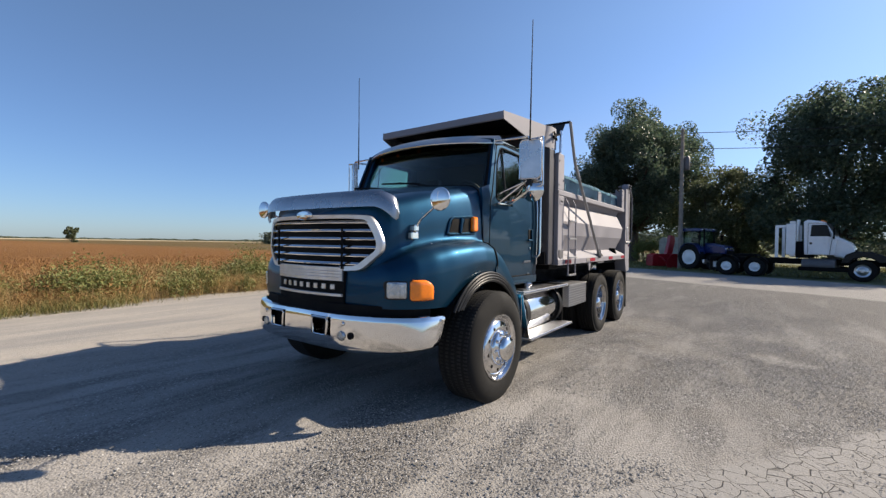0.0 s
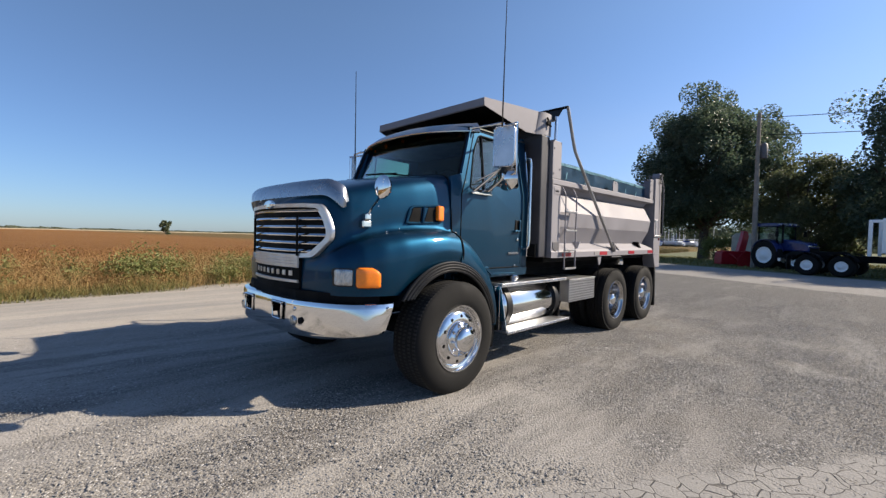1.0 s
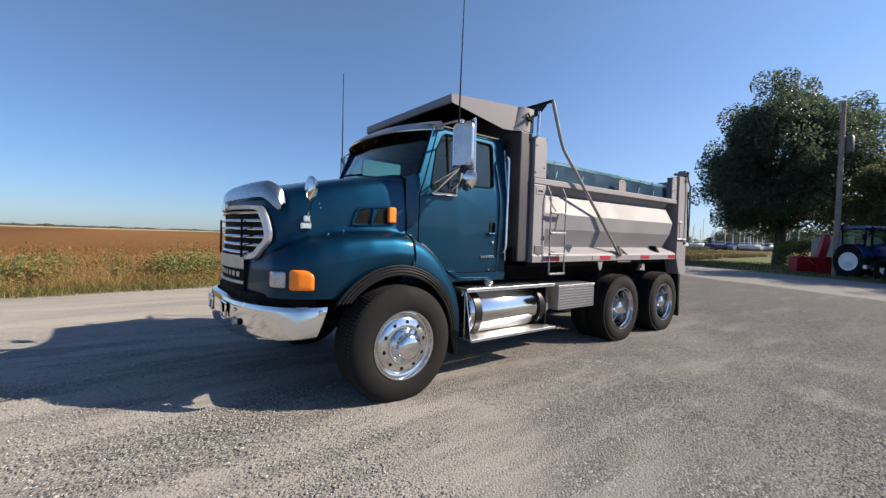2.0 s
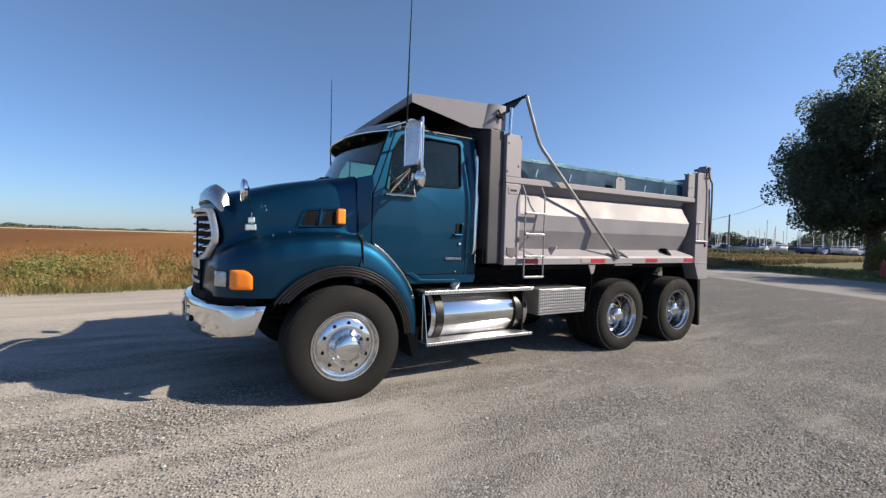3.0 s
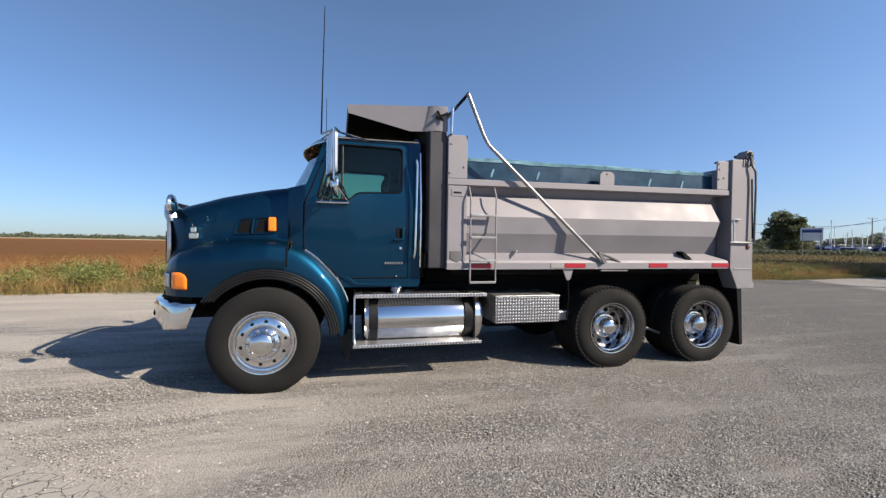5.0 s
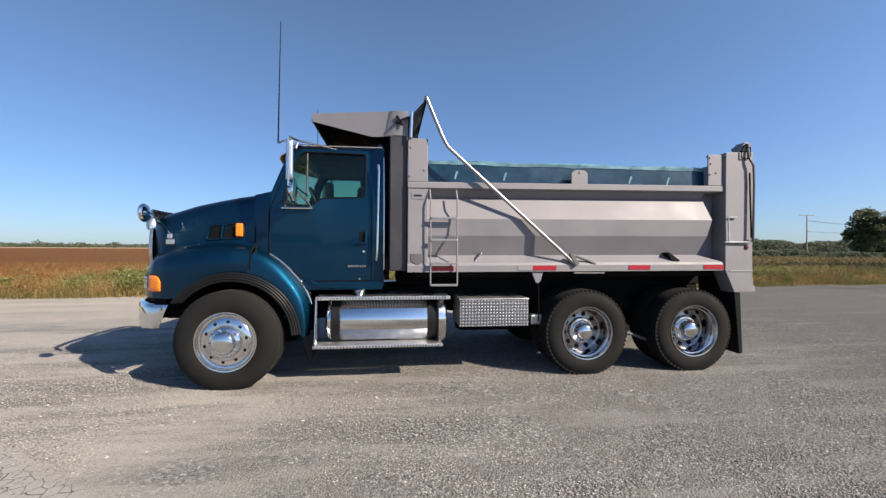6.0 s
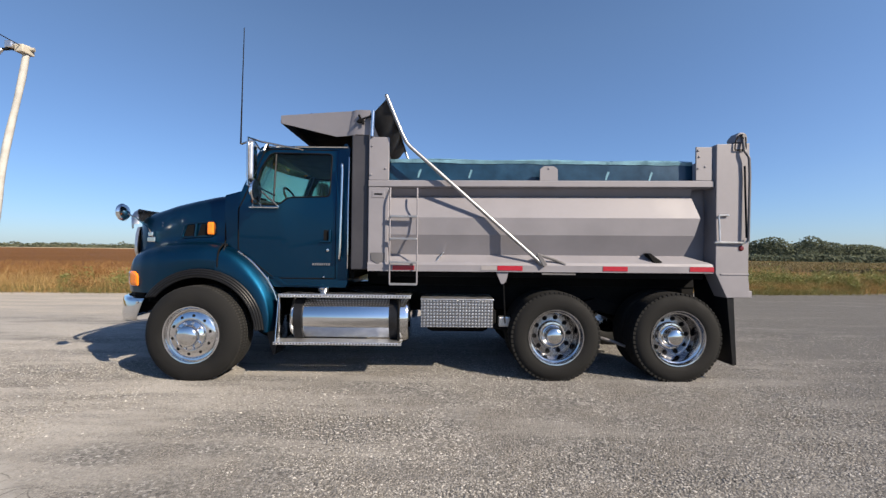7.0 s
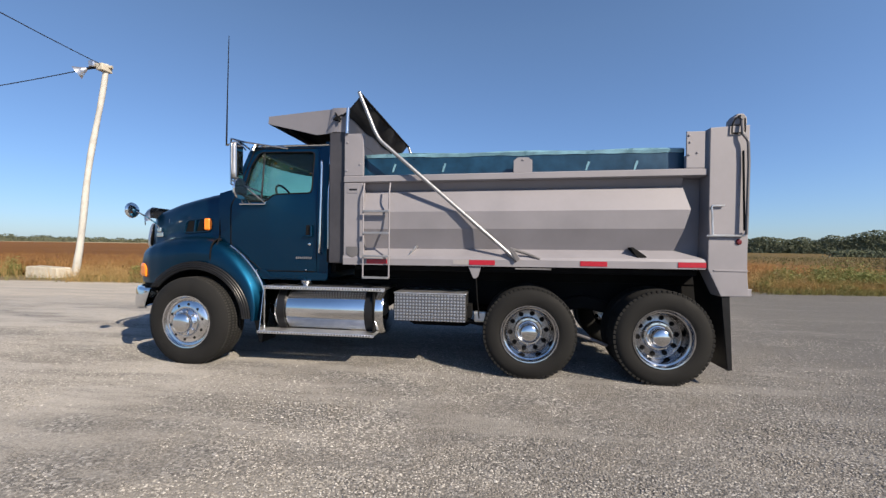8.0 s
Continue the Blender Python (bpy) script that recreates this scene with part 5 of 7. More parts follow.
    for x in np.linspace(0.57, 1.60, 14):
        k = min(1, (x - 0.57) / 0.2)
        e = min(1, (1.60 - x) / 0.08 + 0.3)
        row = []
        for y in np.linspace(-1, 1, 25):
            z = 2.635 + 0.105 * (1 - abs(y) ** 3.2) * (0.35 + 0.65 * k ** 0.6) * min(1, e)
            bow = -0.19 * (1 - y * y) * (1 - k)
            row.append((x + bow, y * 0.955, z))
        rows.append(row)
    bm = loft(rows)
    part("roof", thicken(bm, 0.03), PAINT, c, "teal-blue cab roof")
    part("drip_rail", tube([(0.62, -0.957, 2.633), (1.58, -0.957, 2.64)], 0.012, 6), CHROME, c)
    part("drip_rail", tube([(0.62, 0.957, 2.633), (1.58, 0.957, 2.64)], 0.012, 6), CHROME, c)
    # windscreen, bowed
    rows = []
    for v in np.linspace(0, 1, 7):
        row = []
        for t in np.linspace(-1, 1, 25):
            x = 0.10 + 0.28 * t * t + v * (0.30 - 0.06 * t * t)
            row.append((x, t * (0.935 - 0.055 * v), 2.065 + v * 0.58 - 0.02 * t * t))
        rows.append(row)
    ws = part("windscreen", thicken(loft(rows), 0.006), SCREEN, c, "tinted bowed windscreen")
    ws.visible_shadow = False
    edge = [rows[0][i] for i in range(25)]
    part("screen_seal", tube(edge, 0.014, 6), BLACK_PLASTIC, c)
    cowl_rows = [[(x, y, z) for x, y, z in edge], [(x - 0.05 if abs(y) < 0.8 else min(x, 0.19), y * 1.06, z - 0.005 - 0.03 * abs(y) ** 3) for x, y, z in edge],
                 [(min(x - 0.02, 0.16), y * 1.07, z - 0.16) for x, y, z in edge]]
    part("cowl_top", thicken(loft(cowl_rows), 0.01), BLACK_PLASTIC, c)
    for y0, y1 in ((-0.52, 0.02), (0.10, 0.62)):
        p0 = (0.06 + 0.28 * (y0 / 0.93) ** 2, y0, 2.085)
        p1 = (0.085 + 0.28 * (y1 / 0.93) ** 2, y1, 2.155)
        part("wiper", joined(tube([p0, p1], 0.008, 6), tube([(p1[0] + 0.012, y1 - 0.30, 2.13), (p1[0] + 0.02, y1 + 0.28, 2.165)], 0.010, 6)), BLACK, c, "black windscreen wiper")
    # visor
    rows = []
    for v in np.linspace(0, 1, 6):
        row = []
        for t in np.linspace(-1, 1, 31):
            back = 0.64 - 0.19 * (1 - t * t)
            front = 0.26 + 0.36 * abs(t) ** 2.4
            zb, zf = 2.682 + 0.03 * (1 - t * t), 2.580 + 0.01 * (1 - t * t)
            x = front + (back - front) * (1 - v)
            z = zb + (zf - zb) * v ** 1.6
            row.append((x, t * (0.965 + 0.065 * v), z))
        rows.append(row)
    vis = part("sun_visor", thicken(loft(rows), 0.012), VISOR, c, "silver exterior sun visor over the windscreen")
    # black sheet just below the visor, following its shape
    under = [[(x + 0.006, y * 0.99, z - 0.016) for x, y, z in r] for r in rows]
    part("visor_underside", thicken(loft(under), 0.003), BLACK_PLASTIC, vis)
    part("visor_edge", tube(rows[-1], 0.010, 8), CHROME, vis)
    for k in (3, 9, 15, 21, 27):
        x, y, z = under[3][k]
        part("visor_lamp", lathe([(0.0, -0.022), (0.016, -0.020), (0.026, -0.008), (0.028, 0.004)], (x, y, z - 0.014), "z", 14), AMBER, vis, "small amber marker lamp")
    # inside
    part("dashboard", prism([(0.33, 1.9), (0.33, 2.03), (0.44, 2.05), (0.60, 1.98), (0.62, 1.72), (0.4, 1.6)], -0.90, 0.90, bevel=0.02), CABIN, c)
    part("headliner", box(0.66, 1.55, -0.90, 0.90, 2.58, 2.625, 0.01), CABIN, c)
    part("cab_lining", box(1.515, 1.55, -0.92, 0.92, 1.06, 2.60, 0.01), CABIN, c)
    for y in (-0.48, 0.48):
        part("seat", joined(box(0.85, 1.38, y - 0.25, y + 0.25, 1.45, 1.62, 0.05), box(1.27, 1.42, y - 0.25, y + 0.25, 1.55, 2.22, 0.05), box(1.30, 1.40, y - 0.13, y + 0.13, 2.22, 2.40, 0.04)), SEAT, c, "grey cloth seat")
    ringp = [(0.78 - 0.10 * math.sin(a), -0.48 + 0.215 * math.cos(a), 2.03 + 0.19 * math.sin(a)) for a in np.linspace(0, 2 * math.pi, 37)]
    part("steering_wheel", joined(tube(ringp, 0.014, 8), tube([(0.78, -0.69, 2.03), (0.79, -0.27, 2.03)], 0.012, 6), tube([(0.78, -0.48, 2.03), (0.60, -0.48, 1.85)], 0.025, 8)), CABIN, c)
    return c


cab_shell = cab()


def west_coast_mirror(s):
    """Tall chrome mirror on tubular arms, with a round convex glass below."""
    y0, y1 = 1.235, 1.465
    turn = Matrix.Translation((0.63, s * 1.34, 0)) @ Matrix.Rotation(radians(13 if s < 0 else -37), 4, "Z") @ Matrix.Translation((-0.63, -s * 1.34, 0))
    shell = moved(prism(round_loop([(s * y0, 2.165), (s * y1, 2.165), (s * y1, 2.585), (s * y0, 2.585)], 0.055), 0.602, 0.655, "x", 0.012), turn)
    m = part("door_mirror", shell, MIRROR_GREY, cab_shell, "tall grey door mirror on chrome tube arms")
    part("mirror_glass", moved(box(0.655, 0.661, s * (y0 + 0.02), s * (y1 - 0.02), 2.185, 2.565), turn), CHROME, m)
    rim_pts = [(0.60, s * (y0 + 0.005), 2.17), (0.60, s * (y1 - 0.005), 2.17), (0.60, s * (y1 - 0.005), 2.58), (0.60, s * (y0 + 0.005), 2.58), (0.60, s * (y0 + 0.005), 2.17)]
    part("mirror_rim", moved(tube(rounded(rim_pts, 0.055), 0.007, 6), turn), CHROME, m)
    yb = s * 1.185
    part("mirror_post", tube(rounded([(0.615, s * 1.05, 1.925), (0.625, yb, 1.96), (0.625, s * 1.34, 2.05), (0.625, s * 1.34, 2.62), (0.60, s * 1.2, 2.615), (0.55, s * 0.98, 2.60)], 0.04), 0.012, 8), CHROME, m)
    part("mirror_post", tube([(0.645, s * 1.485, 2.60), (0.65, s * 1.485, 2.10), (0.64, s * 1.30, 2.05)], 0.011, 8), CHROME, m)
    part("mirror_arm", tube(rounded([(0.645, s * 1.485, 2.60), (0.70, s * 1.30, 2.605), (1.06, s * 0.99, 2.595)], 0.03), 0.011, 8), CHROME, m)
    part("mirror_arm", tube([(0.50, s * 0.985, 2.59), (0.62, s * 1.30, 2.61)], 0.011, 8), CHROME, m)
    part("mirror_brace", tube([(0.51, s * 1.045, 1.92), (0.62, s * 1.30, 2.14)], 0.011, 8), CHROME, m)
    part("mirror_brace", tube([(0.80, s * 1.045, 1.925), (0.63, s * 1.30, 2.14)], 0.011, 8), CHROME, m)
    for p, q in (((0.52, 1.05, 2.02), (0.625, 1.34, 2.16)), ((0.76, 1.05, 2.05), (0.65, 1.485, 2.14)), ((0.625, 1.16, 1.93), (0.66, 1.40, 2.10)), ((0.66, 1.20, 2.12), (0.66, 1.47, 2.13))):
        part("mirror_brace", tube([(p[0], s * p[1], p[2]), (q[0], s * q[1], q[2])], 0.009, 8), CHROME, m)
    part("mirror_bracket", box(0.61, 0.645, s * 1.31, s * 1.37, 2.10, 2.165, 0.006), BLACK_PLASTIC, m)
    part("mirror_foot", tube(rounded([(0.48, s * 1.05, 1.915), (0.48, s * 1.065, 1.91), (0.80, s * 1.065, 1.91), (0.80, s * 1.05, 1.915)], 0.01), 0.013, 8), CHROME, m)
    conv = lathe([(0.0, -0.05), (0.06, -0.043), (0.105, -0.02), (0.125, 0.004), (0.12, 0.018), (0.0, 0.020)], (0.675, s * 1.36, 2.055), "x", 28)
    part("convex_mirror", conv, CHROME, m, "round chrome convex mirror")
    h = 3.80 if s < 0 else 3.73
    bx, by = (0.525, s * 1.387) if s < 0 else (0.50, s * 1.13)
    lean = (0.02, 0.0) if s < 0 else (-0.01, 0.0)
    base = 2.55 if s < 0 else 2.48
    part("antenna", tube([(bx, by, base), (bx + lean[0] * 0.4, by, base + (h - base) * 0.5), (bx + lean[0], by, h)], 0.006, 6, [0.009, 0.006, 0.004]), BLACK, m, "thin black whip antenna")
    part("antenna_mount", tube([(bx, by, base), (0.61, s * 1.34, base + 0.05)], 0.010, 6), CHROME, m)


west_coast_mirror(-1)
west_coast_mirror(1)


# ---- fuel tank steps and tool box ----
def tank_side(s):
    t = part("fuel_tank", lathe([(0.0, 0.955), (0.20, 0.96), (0.265, 0.985), (0.285, 1.02), (0.285, 2.28), (0.265, 2.315), (0.20, 2.335), (0.0, 2.34)], (0, s * 0.875, 0.645), "x", 48),
             CHROME, truck, "polished round fuel tank with steps")
    for x in (1.075, 2.150):
        band = lathe([(0.286, x - 0.050), (0.301, x - 0.047), (0.301, x + 0.047), (0.286, x + 0.050)], (0, s * 0.875, 0.645), "x", 48)
        part("tank_strap", band, BLACK_PLASTIC, t, "black tank strap")
    part("tank_deck", box(0.875, 2.345, s * 0.62, s * 1.185, 0.905, 0.935, 0.008), TREAD_PLATE, t, "tread-plate deck over the tank")
    part("deck_edge", box(0.87, 2.35, s * 1.185, s * 1.195, 0.898, 0.938, 0.004), BRUSHED, t)
    part("lower_step", box(0.86, 2.255, s * 1.06, s * 1.285, 0.40, 0.42, 0.008), BRUSHED, t, "bright aluminium lower step")
    part("step_edge", box(0.858, 2.257, s * 1.285, s * 1.296, 0.392, 0.424, 0.004), BRUSHED, t)
    part("step_hanger", prism([(s * 1.06, 0.41), (s * 1.27, 0.41), (s * 1.18, 0.90), (s * 1.06, 0.90)], 0.868, 0.876, "x", bevel=0.002), POLISH, t)
    # stamped grip teeth along the two edges
    for x0, x1, y, z in ((0.90, 2.33, 1.195, 0.918), (0.88, 2.24, 1.296, 0.408)):
        n = int((x1 - x0) / 0.034)
        teeth = [moved(box(-0.010, 0.010, -0.004, 0.004, -0.011, 0.011, 0.003, 1), Matrix.Translation((x0 + k * 0.034, s * y, z)) @ Matrix.Rotation(radians(35), 4, "Y")) for k in range(n)]
        part("grip_edge", joined(*teeth), POLISH, t)
    part("step_hanger", box(0.862, 0.885, s * 0.95, s * 1.17, 0.41, 0.91, 0.006), CHROME, t)
    part("step_hanger", box(2.20, 2.225, s * 0.95, s * 1.17, 0.40, 0.90, 0.006), BLACK, t)
    part("filler_cap", lathe([(0.045, 0.0), (0.045, 0.022), (0.066, 0.024), (0.070, 0.058), (0.060, 0.068), (0.0, 0.071)], (1.33, s * 1.02, 0.935), "z", 24), CHROME, t, "chrome filler cap")
    for x in (1.02, 2.12):
        part("deck_strap", box(x - 0.05, x + 0.05, s * 0.66, s * 1.14, 0.936, 0.945, 0.003), BLACK_PLASTIC, t)
    # tool box
    b = part("tool_box", box(2.462, 3.275, s * 0.64, s * 1.178, 0.578, 0.885, 0.008), TREAD_PLATE, truck, "tread-plate aluminium tool box")
    part("box_lid", box(2.455, 3.282, s * 0.635, s * 1.186, 0.885, 0.90, 0.004), BRUSHED, b)
    part("box_bracket", box(3.27, 3.33, s * 0.75, s * 1.0, 0.60, 0.75, 0.006), BLACK, b)


for s in (-1, 1):
    tank_side(s)


# ---- dump body ----
X0, X1 = 1.865, 5.745


def rise(x, k=1.0):
    return 0.045 * k * (x - X0) / (X1 - X0)


def dump_body():
    body = part("dump_body_floor", box(1.90, 5.98, -1.08, 1.08, 1.215, 1.30, 0.01), STEEL, truck, "silver steel dump body")
    for s in (-1, 1):
        # side sheet in facets: shelf, sloped lower, upright, sloped upper
        prof = [(1.205, 1.208), (1.275, 1.210), (1.298, 1.200), (1.385, 1.078), (1.615, 1.180), (1.80, 1.200), (2.03, 1.092), (2.045, 1.055), (2.14, 1.135)]
        rows = []
        for z, y in prof:
            k = (z - 1.205) / 0.93
            x1 = 5.735 if z < 1.34 else table(z, (1.34, 1.385, 1.80, 2.04, 2.135), (5.62, 5.47, 5.585, 5.545, 5.53))
            x0 = X0 if z < 1.34 else 2.075
            rows.append([(x, s * y, z + rise(x, 0.35 + 0.65 * k)) for x in np.linspace(x0, x1, 30)])
        side_sheet = part("side_sheet", thicken(loft(rows), 0.012), STEEL, body, "faceted silver steel body side", 12)
        # inner liner closing the recess at the tail
        part("inner_liner", prism([(1.90, 1.30), (5.80, 1.30), (5.80, 2.20), (1.90, 2.18)], s * 1.008, s * 0.99), STEEL, body)
        # top rail
        rows = []
        for x in np.linspace(X0, 5.735, 12):
            z = rise(x)
            rows.append([(x, s * y, z + q) for y, q in ((1.03, 2.135), (1.195, 2.135), (1.212, 2.148), (1.212, 2.205), (1.20, 2.216), (1.03, 2.216))])
        part("top_rail", loft(rows, close=True, cap0=True, cap1=True), STEEL, body, "silver top rail")
        # posts
        part("front_post", box(X0, 2.09, s * 1.05, s * 1.212, 1.21, 2.137, 0.008), STEEL, body)
        part("front_post_plate", box(X0, 2.088, s * 1.16, s * 1.205, 2.218, 2.700, 0.006), STEEL, body)
        part("front_post_return", box(X0 + 0.002, 1.93, s * 1.05, s * 1.162, 2.216, 2.698, 0.004), STEEL, body)
        part("rear_board_plate", box(5.535, 5.715, s * 1.185, s * 1.205, 2.262, 2.640, 0.005), STEEL, body)
        part("middle_tab", prism([(3.778, 2.235), (3.978, 2.235), (3.978, 2.365), (3.935, 2.40), (3.822, 2.40), (3.778, 2.365)], s * 1.19, s * 1.205, bevel=0.003), STEEL, body)
        for x, z in ((3.878, 2.375), (5.56, 2.60), (5.56, 2.40), (5.64, 2.42), (2.05, 2.35), (1.90, 2.60), (5.57, 2.53), (1.89, 2.28)):
            part("bolt", lathe([(0.0, s * 0.012), (0.010, s * 0.010), (0.013, 0)], (x, s * 1.204, z), "y", 10), STEEL, body)
        part("rear_post", prism([(5.745, 1.225), (5.748, 2.665), (6.118, 2.685), (6.115, 1.20), (6.135, 0.955), (5.872, 0.95)], s * 1.02, s * 1.235, bevel=0.006), STEEL, body, "tall silver rear corner post")
        part("post_lip", box(5.80, 6.118, s * 1.235, s * 1.242, 1.205, 1.222, 0.002), STEEL, body)
        part("post_foot", box(6.09, 6.165, s * 1.06, s * 1.225, 0.955, 1.03, 0.006), STEEL, body)
        # latch rods, hinge and red round lamp on the corner post
        part("latch_rod", tube(rounded([(6.03, s * 1.25, 2.74), (6.03, s * 1.275, 2.58), (6.075, s * 1.285, 2.52), (6.085, s * 1.285, 2.30), (6.075, s * 1.285, 1.58)], 0.04), 0.014, 8), STEEL_DARK, body)
        part("latch_rod", tube([(6.045, s * 1.26, 2.42), (6.06, s * 1.275, 1.62)], 0.010, 8), BLACK, body)
        part("latch_bar", tube(rounded([(5.72, s * 1.25, 1.565), (5.76, s * 1.258, 1.567), (6.07, s * 1.262, 1.567), (6.085, s * 1.265, 1.62)], 0.03), 0.012, 8), BRUSHED, body)
        part("latch_bar", tube(rounded([(5.88, s * 1.255, 1.87), (5.76, s * 1.258, 1.87), (5.765, s * 1.26, 1.82), (5.775, s * 1.26, 1.58)], 0.03), 0.010, 8), BRUSHED, body)
        hinge = prism([(5.955, 2.69), (6.09, 2.69), (6.085, 2.76), (6.055, 2.80), (6.0, 2.80), (5.96, 2.755)], s * 1.10, s * 1.24, bevel=0.008)
        part("gate_hinge", hinge, STEEL, body)
        part("hinge_pin", tube([(6.03, s * 1.02, 2.755), (6.03, s * 1.275, 2.755)], 0.022, 12), STEEL_DARK, body)
        part("hinge_link", tube(rounded([(5.94, s * 1.252, 2.60), (5.945, s * 1.252, 2.70), (6.0, s * 1.252, 2.78), (6.06, s * 1.252, 2.76), (6.065, s * 1.252, 2.60), (5.94, s * 1.252, 2.60)], 0.03), 0.007, 6), BLACK, body)
        part("tail_marker", lathe([(0.0, s * 0.016), (0.02, s * 0.014), (0.028, s * 0.006), (0.031, 0)], (6.03, s * 1.236, 1.505), "y", 20), MARKER_RED, body, "round red marker lamp")
        # reflective strips on the lower edge
        for x0, x1, mat in ((3.31, 3.59, RED_TAPE), (3.13, 3.305, WHITE_TAPE), (4.49, 4.765, RED_TAPE), (5.465, 5.735, RED_TAPE)):
            z = 1.232 + rise((x0 + x1) / 2, 0.4)
            part("reflector_strip", box(x0, x1, s * 1.205, s * 1.2265, z - 0.012, z + 0.040), mat, body)
        part("reflector_strip", box(2.145, 2.385, s * 1.205, s * 1.2265, 1.222, 1.270), RED_TAPE, body)
        # lashing hooks and light bar
        for x in (2.66, 5.05):
            lever = prism([(x - 0.05, 1.435), (x - 0.02, 1.44), (x + 0.12, 1.34), (x + 0.09, 1.318), (x + 0.02, 1.33)], s * 1.09, s * 1.20, bevel=0.004) if x > 4 else prism([(x - 0.055, 1.30), (x - 0.04, 1.30), (x + 0.055, 1.42), (x + 0.045, 1.425)], s * 1.10, s * 1.20, bevel=0.003)
            part("tie_hook", lever, BLACK if x > 4 else BRUSHED, body)
        part("light_bar", box(3.81, 4.19, s * 1.19, s * 1.215, 1.183, 1.20, 0.003), STEEL_DARK, body)
        # plaques on the front post
        part("maker_plaque", box(1.905, 2.045, s * 1.212, s * 1.217, 2.02, 2.10, 0.003), STEEL, body)
        part("maker_shield", prism([(1.90, 1.41), (2.05, 1.41), (2.05, 1.33), (1.975, 1.275), (1.90, 1.33)], s * 1.212, s * 1.220, bevel=0.003), STEEL_DARK, body)
        part("plaque_mark", box(1.93, 2.02, s * 1.217, s * 1.219, 2.05, 2.07), BLACK_PLASTIC, body)
        # side boards
        rows = [[(x, s * 1.10, 2.218 + rise(x)) for x in np.linspace(2.05, 5.56, 30)], [(x, s * (1.10 + 0.006 * math.sin(x * 3.1)), 2.475 + rise(x, 0.4) + 0.006 * math.sin(x * 5.0 + 1)) for x in np.linspace(2.05, 5.56, 30)]]
        board = part("side_board", thicken(loft(rows), 0.045), BOARD, body, "dark teal wooden side board")
        rows = [[(x, s * (1.106 + 0.006 * math.sin(x * 3.1)), 2.435 + rise(x, 0.4) + 0.012 * noise.noise((x * 4.0, 0.3, s))) for x in np.linspace(2.06, 5.55, 90)],
                [(x, s * 1.112, 2.468 + rise(x, 0.4) + 0.006 * noise.noise((x * 3.0, 0.9, s))) for x in np.linspace(2.06, 5.55, 90)],
                [(x, s * 1.09, 2.484 + rise(x, 0.4) + 0.006 * math.sin(x * 5.0 + 1)) for x in np.linspace(2.06, 5.55, 90)],
                [(x, s * 1.055, 2.480 + rise(x, 0.4)) for x in np.linspace(2.06, 5.55, 90)]]
        part("board_edge_sheet", thicken(loft(rows), 0.003), BOARD_TOP, board, "pale wrinkled sheet along the board edge")
        # thin pale slivers for the faint streaks on the board face
        for x in (2.40, 2.98, 4.55, 5.05):
            part("board_streak", prism([(x, 2.27), (x + 0.018, 2.27), (x + 0.05, 2.36), (x + 0.03, 2.37), (x + 0.01, 2.32)], s * 1.103, s * 1.106), BOARD_TOP, board)
        part("corner_lath", box(5.60, 5.735, s * 1.09, s * 1.11, 2.625, 2.645, 0.004), BLACK, body)
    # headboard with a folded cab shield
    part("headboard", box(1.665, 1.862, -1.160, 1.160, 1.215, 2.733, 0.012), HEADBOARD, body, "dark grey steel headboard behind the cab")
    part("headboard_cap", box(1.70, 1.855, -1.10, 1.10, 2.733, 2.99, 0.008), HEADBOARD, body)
    part("front_step_box", box(1.625, 1.665, -1.13, -1.0, 1.22, 1.38, 0.008), BLACK, body)
    rows = []
    for x, hw, z in ((0.785, 0.945, 3.005), (1.35, 1.05, 3.015), (1.86, 1.135, 3.015)):
        rows.append([(x, y * hw, z + 0.0) for y in np.linspace(-1, 1, 13)])
    shield = part("cab_shield", thicken(loft(rows), 0.012), STEEL, body, "silver cab shield over the cab roof")
    # added black sheet: dark primer plus the deep shade under the shield
    rows = []
    for x, hw, z in ((0.80, 0.935, 2.988), (1.35, 1.04, 2.998), (1.84, 1.12, 2.998)):
        rows.append([(x, y * hw, z) for y in np.linspace(-1, 1, 7)])
    part("shaded_underside", thicken(loft(rows), 0.004), BLACK, shield)
    part("shield_lip", loft([[(0.785, y, 3.004) for y in np.linspace(-0.945, 0.945, 9)], [(0.775, y, 2.92) for y in np.linspace(-0.945, 0.945, 9)], [(0.79, y, 2.91) for y in np.linspace(-0.945, 0.945, 9)],
                             [(0.795, y, 3.0) for y in np.linspace(-0.945, 0.945, 9)]], cap0=False), STEEL, shield)
    for s in (-1, 1):
        bm = bmesh.new()
        pts = [(0.78, 0.946, 3.006), (1.50, 1.078, 3.016), (1.66, 1.11, 3.016), (1.66, 1.11, 2.735), (1.46, 1.062, 2.735), (0.785, 0.946, 2.915)]
        bm.faces.new([bm.verts.new((x, s * y, z)) for x, y, z in pts])
        bmesh.ops.recalc_face_normals(bm, faces=bm.faces[:])
        part("shield_side", thicken(bm, 0.01), STEEL, shield)
        bm = bmesh.new()
        pts = [(1.655, 1.112, 3.016), (1.715, 1.165, 3.012), (1.865, 1.165, 3.012), (1.865, 1.165, 2.735), (1.715, 1.165, 2.735), (1.60, 1.10, 2.735)]
        bm.faces.new([bm.verts.new((x, s * y, z)) for x, y, z in pts])
        bmesh.ops.triangulate(bm, faces=bm.faces[:])
        bmesh.ops.recalc_face_normals(bm, faces=bm.faces[:])
        part("shield_corner", thicken(bm, 0.01), STEEL, shield)
